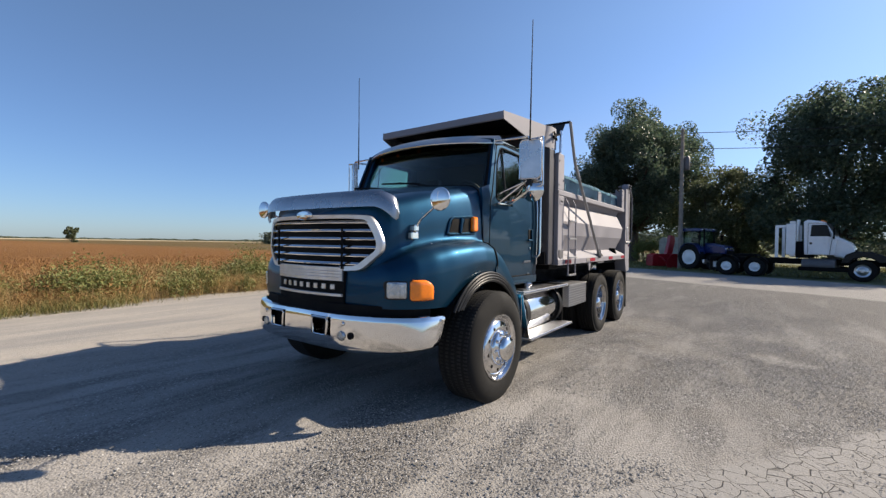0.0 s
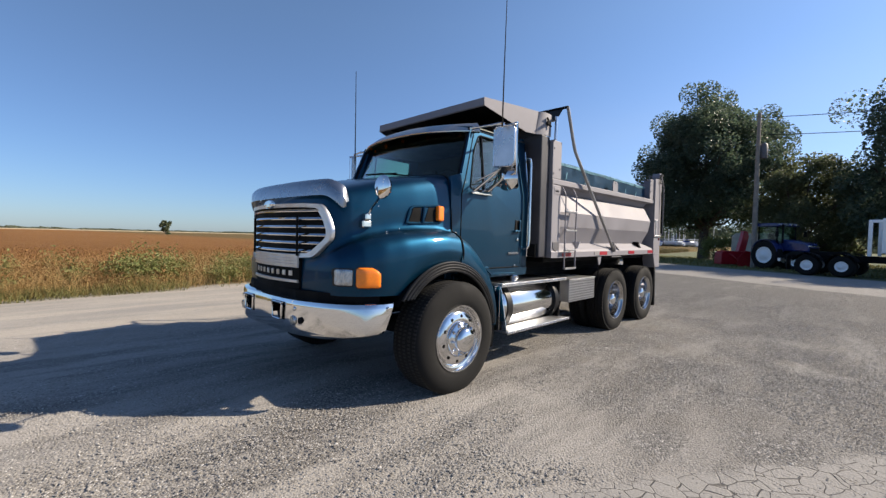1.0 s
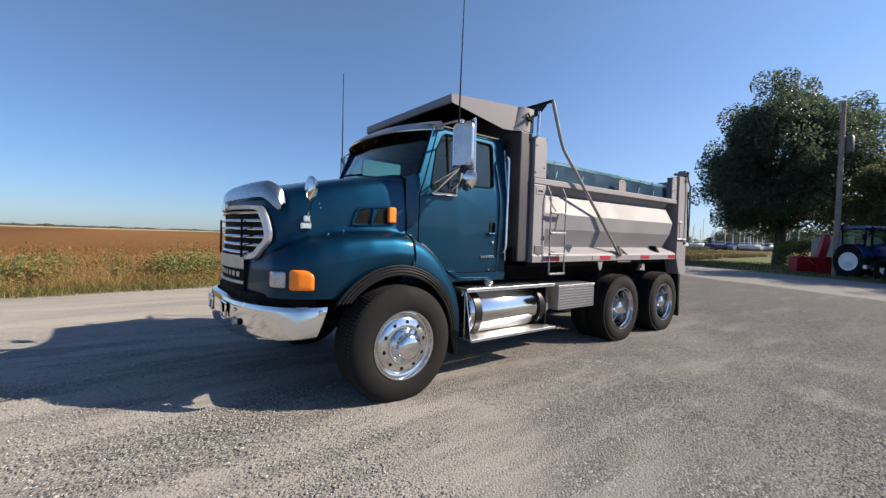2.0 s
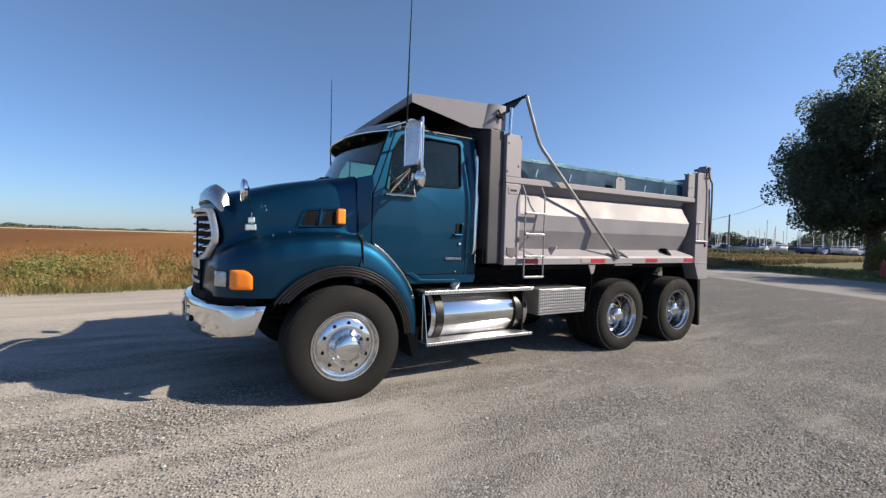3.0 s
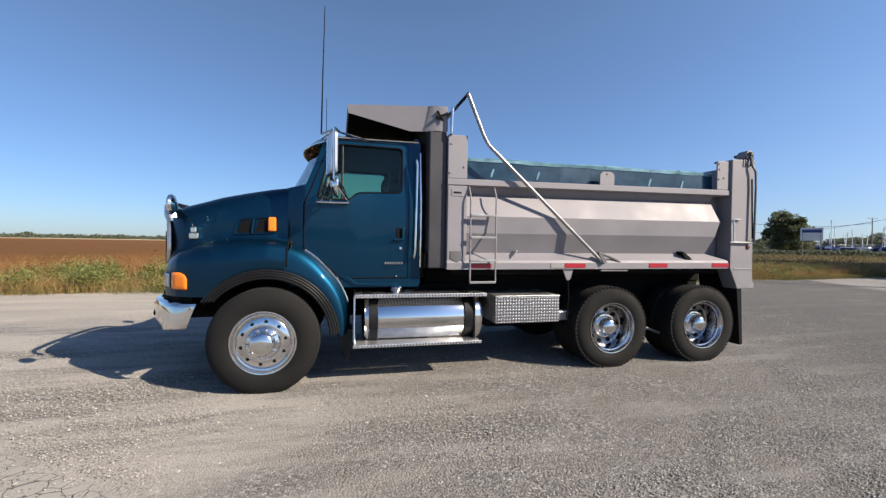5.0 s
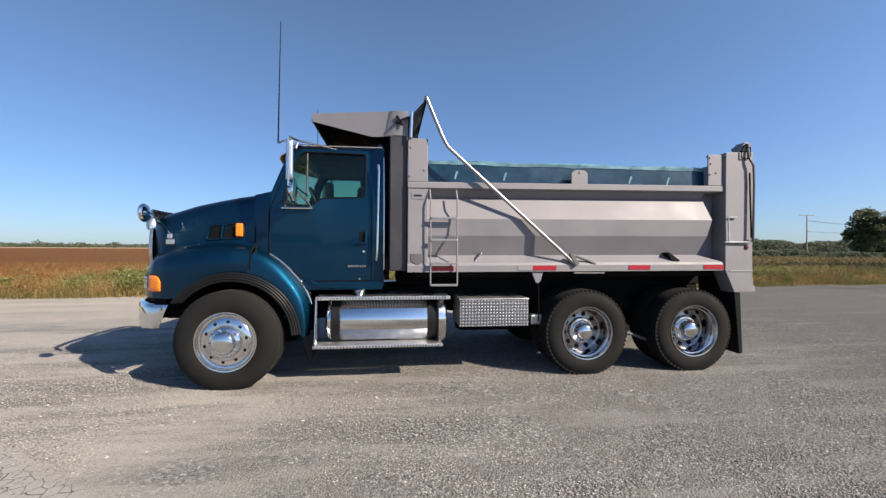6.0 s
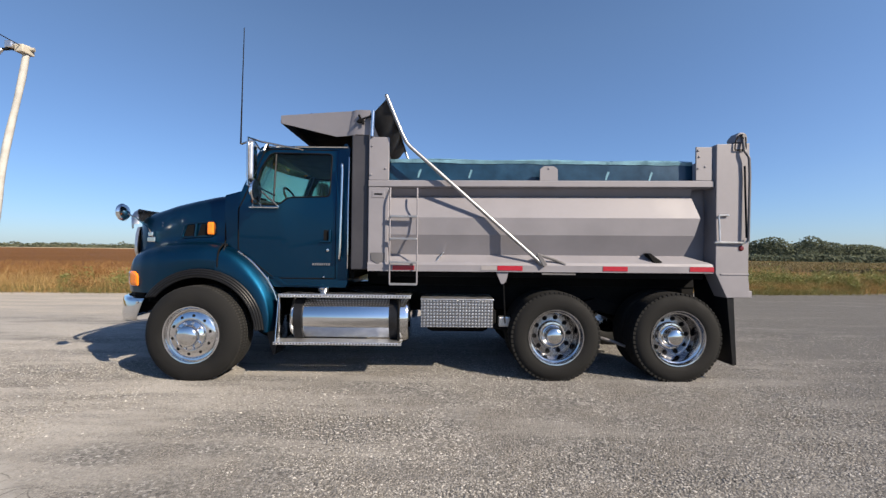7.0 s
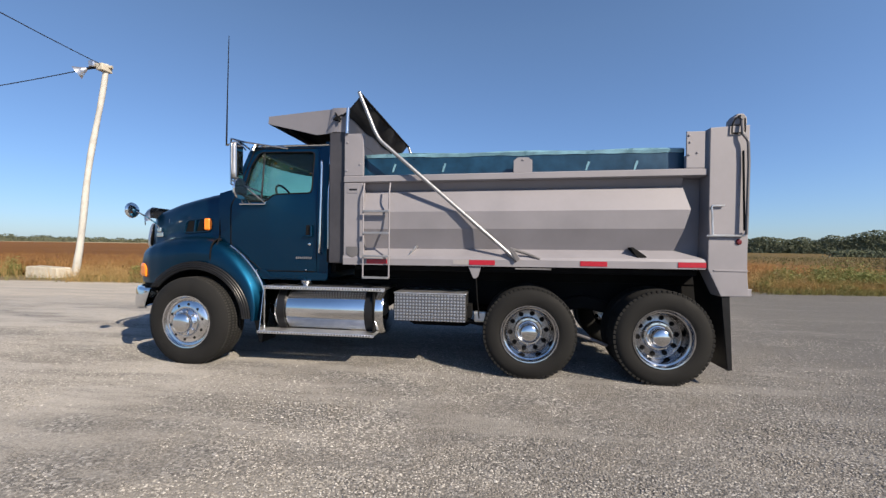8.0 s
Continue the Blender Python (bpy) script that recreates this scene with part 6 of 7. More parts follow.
        part("crank_bracket", joined(box(1.73, 1.80, s * 1.165, s * 1.20, 2.86, 2.90, 0.008), tube([(1.74, s * 1.18, 2.95), (1.80, s * 1.20, 2.84)], 0.012, 6), tube([(1.72, s * 1.19, 2.87), (1.83, s * 1.20, 2.92)], 0.010, 6)), BLACK, shield)
    # tarp system: swing arms, roller, sheet
    for s in (-1, 1):
        arm = rounded([(3.825, s * 1.235, 1.285), (2.30, s * 1.285, 2.60), (2.245, s * 1.285, 2.70), (2.06, s * 1.285, 3.135)], 0.14, 6)
        part("tarp_arm", tube(arm, 0.021, 10), ARM, body, "bright tubular tarp swing arm")
        part("tarp_post", tube([(1.895, s * 1.215, 2.70), (1.905, s * 1.215, 2.99)], 0.019, 10), POLISH, body)
        part("arm_pivot", joined(prism([(3.74, 1.40), (3.78, 1.42), (3.86, 1.30), (3.82, 1.27)], s * 1.20, s * 1.262, bevel=0.004), tube([(3.75, s * 1.24, 1.41), (3.95, s * 1.215, 1.35), (4.07, s * 1.21, 1.30)], 0.016, 8)), STEEL_DARK, body)
    part("tarp_bow", tube([(2.06, -1.285, 3.135), (2.06, 1.285, 3.135)], 0.018, 10), BLACK, body)
    part("tarp_roller", tube([(1.80, -1.14, 2.87), (1.80, 1.14, 2.87)], 0.055, 14), MESH_TARP, body, "rolled black mesh tarp")
    fold = spline([(1.82, 2.92), (1.90, 2.965), (1.98, 3.04), (2.058, 3.128)], 14)
    rows = [[(x + 0.008 * math.sin(y * 9 + z * 6), y, z + 0.012 * math.sin(y * 7 + x * 11)) for y in np.linspace(-1.22, 1.22, 40)] for x, z in fold]
    part("tarp_sheet", thicken(loft(rows), 0.004), MESH_TARP, body, "black tarp sheet between the arms")
    part("tailgate", box(5.98, 6.06, -1.02, 1.02, 1.22, 2.62, 0.01), STEEL, body, "steel tailgate")
    # ladder
    lad = part("access_ladder", joined(*[tube(rounded([(x + 0.0, -1.215, 2.13), (x + 0.004, -1.27, 2.02), (x + 0.006, -1.27, 1.065)], 0.05), 0.009, 8) for x in (2.11, 2.41)]), STEEL, body, "steel access ladder on the body side")
    for z in (1.81, 1.565, 1.305, 1.065):
        part("ladder_rung", box(2.115, 2.415, -1.29, -1.255, z - 0.012, z + 0.012, 0.003), ARM, lad)


dump_body()


# ---- poles, cables and the light by the lane ----
def lane_lamp_post():
    p = thing("lamp_post", "leaning weathered white wooden pole with a floodlight beside the field", "pole", at=(-13.1, 8.75, 0))
    base, top = Vector((-0.1, 0, -0.1)), Vector((0.87, 0.40, 8.62))
    pts, rad = [], []
    for k in range(15):
        t = k / 14
        pts.append(base.lerp(top, t) + Vector((0.035 * math.sin(t * 9), 0.03 * math.sin(t * 7 + 1), 0)))
        rad.append(0.125 - 0.030 * t + 0.008 * math.sin(t * 23))
    part("shaft", tube(pts, 0.2, 14, rad), POLE_WHITE, p, "weathered white wooden shaft")
    t = Vector((0.85, 0.39, 8.42))
    part("top_clamp", joined(tube([t + Vector((-0.2, -0.1, 0.06)), t + Vector((0.24, 0.1, 0.10))], 0.07, 8), box(t.x - 0.15, t.x + 0.15, t.y - 0.25, t.y + 0.2, t.z - 0.12, t.z + 0.16, 0.03)), CONCRETE, p)
    arm = [t + Vector((-0.1, -0.1, 0.0)), t + Vector((-0.3, -0.22, -0.02)), t + Vector((-0.46, -0.34, -0.10))]
    part("lamp_arm", tube(arm, 0.05, 8), BLACK, p)
    part("ballast", box(t.x - 0.42, t.x - 0.16, t.y - 0.34, t.y - 0.12, t.z - 0.02, t.z + 0.24, 0.04), BRUSHED, p)
    cone = lathe([(0.05, 0.0), (0.08, 0.05), (0.14, 0.18), (0.24, 0.36), (0.26, 0.38), (0.25, 0.36), (0.13, 0.16), (0.0, 0.1)], (0, 0, 0), "z", 24)
    d = Vector((-0.62, -0.42, -0.55)).normalized()
    moved(cone, Matrix.Translation(arm[2]) @ d.to_track_quat("Z", "Y").to_matrix().to_4x4())
    part("reflector", cone, BRUSHED, p, "flared silver floodlight reflector")
    b = thing("concrete_block", "pale weathered concrete block at the foot of the pole", "block", at=(-13.85, 8.30, 0))
    part("barrier", prism([(-0.62, 0.0), (0.80, 0.0), (0.77, 0.36), (0.70, 0.40), (-0.55, 0.46), (-0.62, 0.42)], -0.3, 0.3, bevel=0.03), CONCRETE, b)


def cable(a, b, sag, r=0.014):
    pts = [Vector(a).lerp(Vector(b), k / 24) - Vector((0, 0, sag * 4 * (k / 24) * (1 - k / 24))) for k in range(25)]
    bm = tube(pts, r, 6)
    return tagged(part("overhead_cable", bm, WIRE), "thin black overhead cable between poles", "cable", "overhead cables")


lane_lamp_post()
cable((-12.28, 9.12, 8.55), (-6.2, -9.9, 7.6), 0.35, 0.016)
cable((-12.9, 8.6, 8.15), (-46.0, 16.5, 10.6), 0.5, 0.02)


def utility_pole(x, y, h, arm=0.0, box_at=0.0, label="grey wooden utility pole"):
    p = thing("utility_pole", label, "pole", "utility poles", at=(x, y, 0))
    part("shaft", tube([(0, 0, -0.2), (0.02, 0, h * 0.5), (0.0, 0, h)], 0.14, 12, [0.15, 0.13, 0.10]), POLE_WOOD, p)
    if arm:
        part("crossarm", box(-arm, arm, -0.06, 0.06, h - 0.25, h - 0.12, 0.01), POLE_WOOD, p)
        for k in (-0.9, 0.9):
            part("insulator", lathe([(0.03, 0), (0.05, 0.03), (0.03, 0.10), (0.0, 0.12)], (k * arm, 0, h - 0.12), "z", 10), BLACK, p)
    if box_at:
        part("transformer", lathe([(0.0, -0.45), (0.20, -0.45), (0.22, -0.4), (0.22, 0.4), (0.16, 0.48), (0.0, 0.5)], (0.3, -0.25, box_at), "z", 20), STEEL_DARK, p, "grey transformer can")
    return p


utility_pole(29.9, 0.2, 9.8, 0.0, 7.4, "grey wooden utility pole with a transformer beside the trees")
utility_pole(70.3, 28.5, 6.7, 0.0, 0.0, "thin dark utility pole in the meadow")
utility_pole(98.4, 79.8, 9.9, 1.9, 0.0, "far utility pole with a crossarm above the meadow")
utility_pole(128.0, 68.0, 9.5, 1.6, 0.0, "far utility pole with a crossarm above the meadow")
cable((70.3, 28.5, 6.5), (29.9, 0.2, 8.6), 0.7, 0.02)
cable((70.3, 28.5, 6.5), (98.4, 79.8, 6.0), 1.4, 0.03)
cable((98.4, 79.8, 8.5), (128.0, 68.0, 8.2), 1.2, 0.04)
cable((29.9, 0.2, 9.5), (36.0, -30.0, 9.6), 0.6, 0.02)
cable((29.9, 0.2, 8.4), (36.0, -30.0, 8.5), 0.6, 0.02)


# ---- trees ----
def tree(x, y, height, spread, seed, leaves, label, mat, trunk_h=0.2, leaf=0.26, clumps=90, squash=1.0, low=0.14):
    """Tapered trunk, forking limbs and a crown of many leaves in uneven clumps."""
    rng = np.random.default_rng(seed)
    t = thing("tree", label, "tree", at=(x, y, 0))
    th = height * trunk_h
    r0 = 0.033 * height - 0.02
    part("trunk", tube([(0, 0, -0.2), (0.05, 0, th * 0.5), (0.12, 0.05, th), (0.2, 0.1, th * 1.9), (0.1, 0.15, height * 0.7)], r0, 12, [r0 * 1.25, r0, r0 * 0.85, r0 * 0.55, r0 * 0.15]), BARK, t, "dark grey bark trunk")
    # main lobes of the crown, each carried by a limb
    lobes = []
    n_lobe = max(7, clumps // 8)
    for k in range(n_lobe):
        w = -0.95 + 1.9 * (k + 0.5) / n_lobe
        a = k * 2.399963 + rng.uniform(-0.5, 0.5)
        u = rng.uniform(0.62, 0.88)
        rr = math.sqrt(max(0, 1 - w * w * 0.92)) * u
        taper = 1 - 0.22 * max(0, w)
        zc = height * (0.5 + low / 2) + w * 0.86 * height * (0.5 - low / 2)
        c = np.array((rr * spread * taper * math.cos(a), rr * spread * taper * math.sin(a) * squash, zc + rng.uniform(-0.03, 0.03) * height))
        lobes.append((c, spread * rng.uniform(0.27, 0.42)))
    cents = []
    for k in range(clumps):
        c, r = lobes[k % n_lobe]
        d = rng.normal(size=3) * (1, squash, 0.8)
        d /= np.linalg.norm(d) + 1e-6
        cents.append(c + d * r * rng.uniform(0.35, 1.08))
    for k in range(max(6, clumps // 4)):
        cents.append(np.array((rng.normal() * 0.34 * spread, rng.normal() * 0.34 * spread * squash, height * rng.uniform(low + 0.15, 0.85))))
    for k in range(min(18, n_lobe)):
        c = lobes[k][0]
        s = np.array((0.1, 0.05, min(c[2] * 0.75, th * rng.uniform(0.9, 2.6))))
        m = s * 0.45 + c * 0.55 + np.array((0, 0, -0.03 * height)) + rng.normal(size=3) * 0.2
        r = r0 * rng.uniform(0.30, 0.48)
        part("limb", tube([tuple(s), tuple(m), tuple(c)], r, 8, [r, r * 0.65, r * 0.2]), BARK, t)
    pts = []
    per = leaves // len(cents)
    for c in cents:
        size = spread * rng.uniform(0.085, 0.18) + 0.08
        q = rng.normal(size=(per, 3)) * (size, size * squash, size * 0.72)
        q *= np.minimum(1, 1.35 * size / (np.linalg.norm(q, axis=1, keepdims=True) + 1e-6))
        pts += list(c + q)
    v, f = leaf_cloud(rng, pts, leaf)
    ob = raw("crown", v, f, mat)
    ob.parent = t
    return t


tree(43.4, 5.75, 15.1, 6.1, 3, 125000, "broad dark green deciduous tree on the lawn", LEAVES, 0.16, 0.20, 260, low=0.16)
tree(40.3, -1.6, 8.9, 3.7, 8, 42000, "smaller olive-green tree beside the utility pole", LEAVES_OLIVE, 0.12, 0.18, 110, low=0.04)
tree(38.5, -9.0, 14.1, 5.5, 14, 80000, "tall dark green tree behind the white truck", LEAVES, 0.10, 0.20, 200, low=0.05)
tree(35.5, -15.5, 13.6, 4.8, 19, 60000, "tall dark green tree behind the white truck", LEAVES, 0.10, 0.20, 180, low=0.05)
tree(44.0, -4.5, 5.6, 3.2, 23, 9000, "low olive-green tree behind the tractor", LEAVES_OLIVE, 0.1, 0.32, 60, low=0.03)
tree(89.6, 59.4, 8.9, 4.1, 31, 16000, "round green tree standing in the meadow", LEAVES_OLIVE, 0.1, 0.38, 110, low=0.04)
tree(25.8, 127.0, 4.6, 1.25, 37, 3600, "small lone tree far out in the crop field", LEAVES_OLIVE, 0.15, 0.3, 50, low=0.08)


def woods(name, line, height, depth, leaf, per_m, label, seed):
    """A far strip of wood: ragged leaf clumps along a line of the plan."""
    rng = np.random.default_rng(seed)
    pts = []
    for (xa, ya, ha), (xb, yb, hb) in zip(line, line[1:]):
        L = math.hypot(xb - xa, yb - ya)
        for _ in range(int(L * per_m)):
            t = rng.random()
            h = (ha + (hb - ha) * t) * height
            x, y = xa + (xb - xa) * t, ya + (yb - ya) * t
            n1 = 0.75 + 0.5 * noise.noise((x * 0.06, y * 0.06, seed)) + 0.25 * noise.noise((x * 0.25, y * 0.25, seed + 5))
            top = max(0.3, h * n1)
            z = top * (rng.random() ** 0.8)
            w = depth * math.sqrt(max(0, 1 - z / (top + 0.01)))
            pts.append((x + rng.normal() * w * 0.3, y + rng.normal() * w, z))
    v, f = leaf_cloud(rng, pts, leaf)
    # a lumpy heart behind the leaves
    for (xa, ya, ha), (xb, yb, hb) in zip(line, line[1:]):
        n_s = max(2, int(math.hypot(xb - xa, yb - ya) / (leaf * 2.2)))
        k = len(v)
        for i in range(n_s + 1):
            t = i / n_s
            x, y, h = xa + (xb - xa) * t, ya + (yb - ya) * t, (ha + (hb - ha) * t) * height
            n1 = 0.75 + 0.5 * noise.noise((x * 0.06, y * 0.06, seed)) + 0.25 * noise.noise((x * 0.25, y * 0.25, seed + 5))
            top = max(0.25, h * n1 * 0.8)
            v += [(x, y, 0), (x + 0.2, y, top * 0.6), (x, y + 0.5, top)]
        f += [q for i in range(n_s) for q in ((k + 3 * i, k + 3 * i + 3, k + 3 * i + 4, k + 3 * i + 1), (k + 3 * i + 1, k + 3 * i + 4, k + 3 * i + 5, k + 3 * i + 2))]
    return tagged(raw(name, v, f, HAZED_WOOD), label, "woods", kind="stuff")


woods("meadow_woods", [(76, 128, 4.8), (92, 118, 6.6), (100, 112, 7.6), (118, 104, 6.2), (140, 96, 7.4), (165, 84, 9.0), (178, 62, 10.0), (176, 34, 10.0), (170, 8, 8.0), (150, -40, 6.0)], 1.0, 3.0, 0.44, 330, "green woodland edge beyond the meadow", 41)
woods("hedge", [(52, 62, 1.5), (70, 52, 1.9), (86, 40, 1.7), (98, 30, 1.6)], 1.0, 1.2, 0.35, 150, "low dark green hedge beyond the meadow", 43)
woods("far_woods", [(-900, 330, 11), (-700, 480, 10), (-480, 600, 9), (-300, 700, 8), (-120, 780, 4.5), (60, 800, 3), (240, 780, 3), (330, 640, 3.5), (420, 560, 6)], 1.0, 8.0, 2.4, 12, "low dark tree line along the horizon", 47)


# ---- boats laid up beyond the meadow ----
def sailboat(x, y, mast_h, cover, heading, lean):
    b = thing("sailboat", "sailing boat with a tall bare mast laid up ashore", "boat", "boats laid up ashore", at=(x, y, 0))
    rows = []
    for t in np.linspace(0, 1, 9):
        w = 1.25 * math.sin(math.pi * (0.12 + 0.80 * t)) ** 0.7 * (1 if t < 0.8 else 1 - (t - 0.8) / 0.22)
        k = 0.35 + 0.25 * t
        rows.append([(-4 + 8 * t, -w, 1.75 + 0.2 * t), (-4 + 8 * t, -w * 0.8, 1.1), (-4 + 8 * t, 0, k + 0.3), (-4 + 8 * t, w * 0.8, 1.1), (-4 + 8 * t, w, 1.75 + 0.2 * t)])
    part("hull", thicken(loft(rows), 0.03), HULL_WHITE if cover < 0.6 else BLUE_PAINT, b)
    part("keel", prism([(-0.8, 0.0), (0.8, 0.0), (1.1, 0.7), (-1.0, 0.7)], -0.12, 0.12), BLACK, b)
    part("cabin", prism([(-2.6, 1.7), (1.8, 1.8), (1.2, 2.15), (-2.4, 2.2)], -0.75, 0.75, bevel=0.06), BLUE_COVER if cover > 0.35 else HULL_WHITE, b)
    part("mast", tube([(0.3, 0, 1.6), (0.3 + lean, 0, mast_h)], 0.075, 6), MAST, b, "pale bare mast")
    part("boom", tube([(0.3, 0, 2.6), (-3.4, 0, 2.65)], 0.07, 8), BLUE_COVER if cover > 0.5 else MAST, b)
    b.rotation_euler = (0, 0, heading)


rng_b = np.random.default_rng(61)
for k in range(62):
    t = k / 61
    sailboat(106 + 28 * t + rng_b.normal() * 3.5, 74 - 50 * t + rng_b.normal() * 2.5, rng_b.uniform(4.6, 7.2) + (1.8 if k % 9 == 4 else 0), rng_b.random(), rng_b.uniform(0, 3.1), rng_b.normal() * 0.25)


def sign_board():
    s = thing("sign_board", "pale rectangular board on two posts beyond the meadow", "sign", at=(74.7, 45.0, 0))
    s.rotation_euler = (0, 0, radians(-56))
    for x in (-1.1, 1.1):
        part("post", tube([(x, 0, 0), (x, 0, 4.9)], 0.07, 8), POLE_WOOD, s)
    part("panel", box(-1.4, 1.4, -0.06, 0.06, 2.9, 5.0, 0.02), HULL_WHITE, s)
    part("marking", box(-1.2, 1.2, -0.068, -0.06, 4.2, 4.7), BLUE_COVER, s)


sign_board()


# ---- parked machines beyond the yard ----
def small_wheel(name, r, w, rim_mat, parent, x, y, z, rim_r):
    bm = lathe([(rim_r, 0.02), (rim_r + 0.03, 0), (r - 0.07, -0.01), (r - 0.015, 0.03), (r, 0.07), (r, w - 0.07), (r - 0.015, w - 0.03), (r - 0.07, w + 0.01), (rim_r, w)], (x, y - w / 2, z), "y", 28)
    o = part(name, bm, RUBBER, parent)
    d = lathe([(rim_r + 0.01, 0.02), (rim_r - 0.02, 0.03), (rim_r * 0.75, 0.06), (rim_r * 0.45, 0.03), (rim_r * 0.3, -0.02), (0.0, -0.03)], (x, y - w / 2, z), "y", 24)
    part("rim", d, rim_mat, o)
    d = lathe([(rim_r + 0.01, w - 0.02), (rim_r * 0.5, w - 0.06), (0.0, w - 0.03)], (x, y - w / 2, z), "y", 24)
    part("rim", d, rim_mat, o)
    return o


def farm_tractor():
    """Local frame: forward is +x, the side shown is -y."""
    t = thing("farm_tractor", "dark blue farm tractor with white rims parked beside the lane", "tractor", at=(30.5, -0.65, 0))
    for s in (-1, 1):
        small_wheel("rear_wheel", 0.86, 0.50, WHITE_PAINT, t, 0.36, s * 0.85, 0.86, 0.50)
        small_wheel("front_wheel", 0.58, 0.40, WHITE_PAINT, t, 2.10, s * 0.80, 0.58, 0.30)
        rows = []
        for a in np.linspace(15, 165, 16):
            c, q = math.cos(radians(a)), math.sin(radians(a))
            rows.append([(0.44 + 1.02 * c, s * y, 0.86 + 0.98 * q) for y in (0.52, 0.8, 1.12)])
        part("rear_fender", thicken(loft(rows), 0.03), BLUE_PAINT, t)
        for x0, x1 in ((-0.35, -0.42), (1.05, 1.15)):
            part("cab_pillar", tube([(x0, s * 0.72, 1.6), (x1 * 0.9, s * 0.70, 2.62)], 0.05, 8), BLACK, t)
        part("mirror", box(1.35, 1.42, s * 0.98, s * 1.2, 2.0, 2.35, 0.02), BLACK, t)
    part("bonnet", prism([(1.05, 1.15), (2.95, 1.10), (3.02, 1.35), (2.8, 1.62), (1.1, 1.85)], -0.42, 0.42, bevel=0.08), BLUE_PAINT, t, "dark blue bonnet")
    part("grille", box(2.94, 3.03, -0.34, 0.34, 0.95, 1.35, 0.02), BLACK, t)
    part("headlight", box(2.85, 3.0, -0.38, 0.38, 1.40, 1.5, 0.03), CLEAR_LENS, t)
    part("chassis", box(-0.4, 2.9, -0.28, 0.28, 0.65, 1.2, 0.05), BLACK, t)
    part("axle", box(2.45, 2.65, -0.7, 0.7, 0.55, 0.72, 0.03), BLACK, t)
    part("axle", box(0.32, 0.56, -0.7, 0.7, 0.8, 1.05, 0.03), BLACK, t)
    part("cab_base", prism([(-0.45, 1.0), (1.05, 0.8), (1.1, 1.55), (0.6, 1.75), (-0.45, 1.75)], -0.70, 0.70, bevel=0.04), BLUE_PAINT, t)
    g = part("cab_glass", prism([(-0.40, 1.70), (1.08, 1.60), (0.98, 2.62), (-0.36, 2.62)], -0.69, 0.69, bevel=0.03), GLASS, t, "tinted cab glass")
    g.visible_shadow = False
    part("operator_seat", joined(box(0.0, 0.5, -0.28, 0.28, 1.55, 1.70, 0.04), box(-0.1, 0.08, -0.28, 0.28, 1.6, 2.2, 0.04)), CABIN, t)
    part("cab_roof", prism([(-0.55, 2.62), (1.2, 2.62), (1.25, 2.70), (1.0, 2.82), (-0.4, 2.84), (-0.55, 2.74)], -0.82, 0.82, bevel=0.05), BLUE_PAINT, t, "dark blue cab roof")
    for y in (-0.6, -0.2, 0.2, 0.6):
        part("work_lamp", box(1.18, 1.27, y - 0.08, y + 0.08, 2.66, 2.76, 0.015), CLEAR_LENS, t)
    part("exhaust", tube([(1.3, -0.55, 1.6), (1.3, -0.55, 2.75)], 0.06, 10), BLACK, t)
    # a short wheelbase under a tall cab
    for ob in t.children:
        if "wheel" not in ob.name:
            for w in ob.data.vertices:
                w.co.x *= 0.82
    t.rotation_euler = (0, 0, math.atan2(-0.84, -0.54))
    return t


def snow_blower():
    b = thing("snow_blower", "dark red snow blower attachment behind the tractor", "implement", at=(31.9, 1.35, 0))
    part("housing", prism([(-1.3, 0.1), (1.3, 0.1), (1.3, 0.85), (1.1, 1.0), (-1.1, 1.0), (-1.3, 0.85)], -0.45, 0.35, bevel=0.03), RED_PAINT, b, "dark red auger housing")
    for s in (-1, 1):
        part("side_plate", prism([(-0.75, 0.02), (0.4, 0.02), (0.4, 0.95), (-0.3, 1.05), (-0.75, 0.6)], s * 1.30, s * 1.34), RED_PAINT, b)
    coil = [(x, -0.45 + 0.30 * math.cos(x * 6), 0.48 + 0.30 * math.sin(x * 6)) for x in np.linspace(-1.25, 1.25, 60)]
    part("auger", tube(coil, 0.05, 6), RED_PAINT, b)
    part("chute", prism([(-0.05, 0.95), (0.40, 0.95), (0.62, 2.0), (0.55, 2.35), (0.28, 2.42), (0.18, 1.9)], -0.2, 0.2, bevel=0.04), RED_PAINT, b, "dark red discharge chute")
    part("hitch", joined(tube([(-0.4, 0.35, 0.6), (-0.3, 1.1, 0.8)], 0.06, 8), tube([(0.4, 0.35, 0.6), (0.3, 1.1, 0.8)], 0.06, 8)), BLACK, b)
    b.rotation_euler = (0, 0, radians(-50))


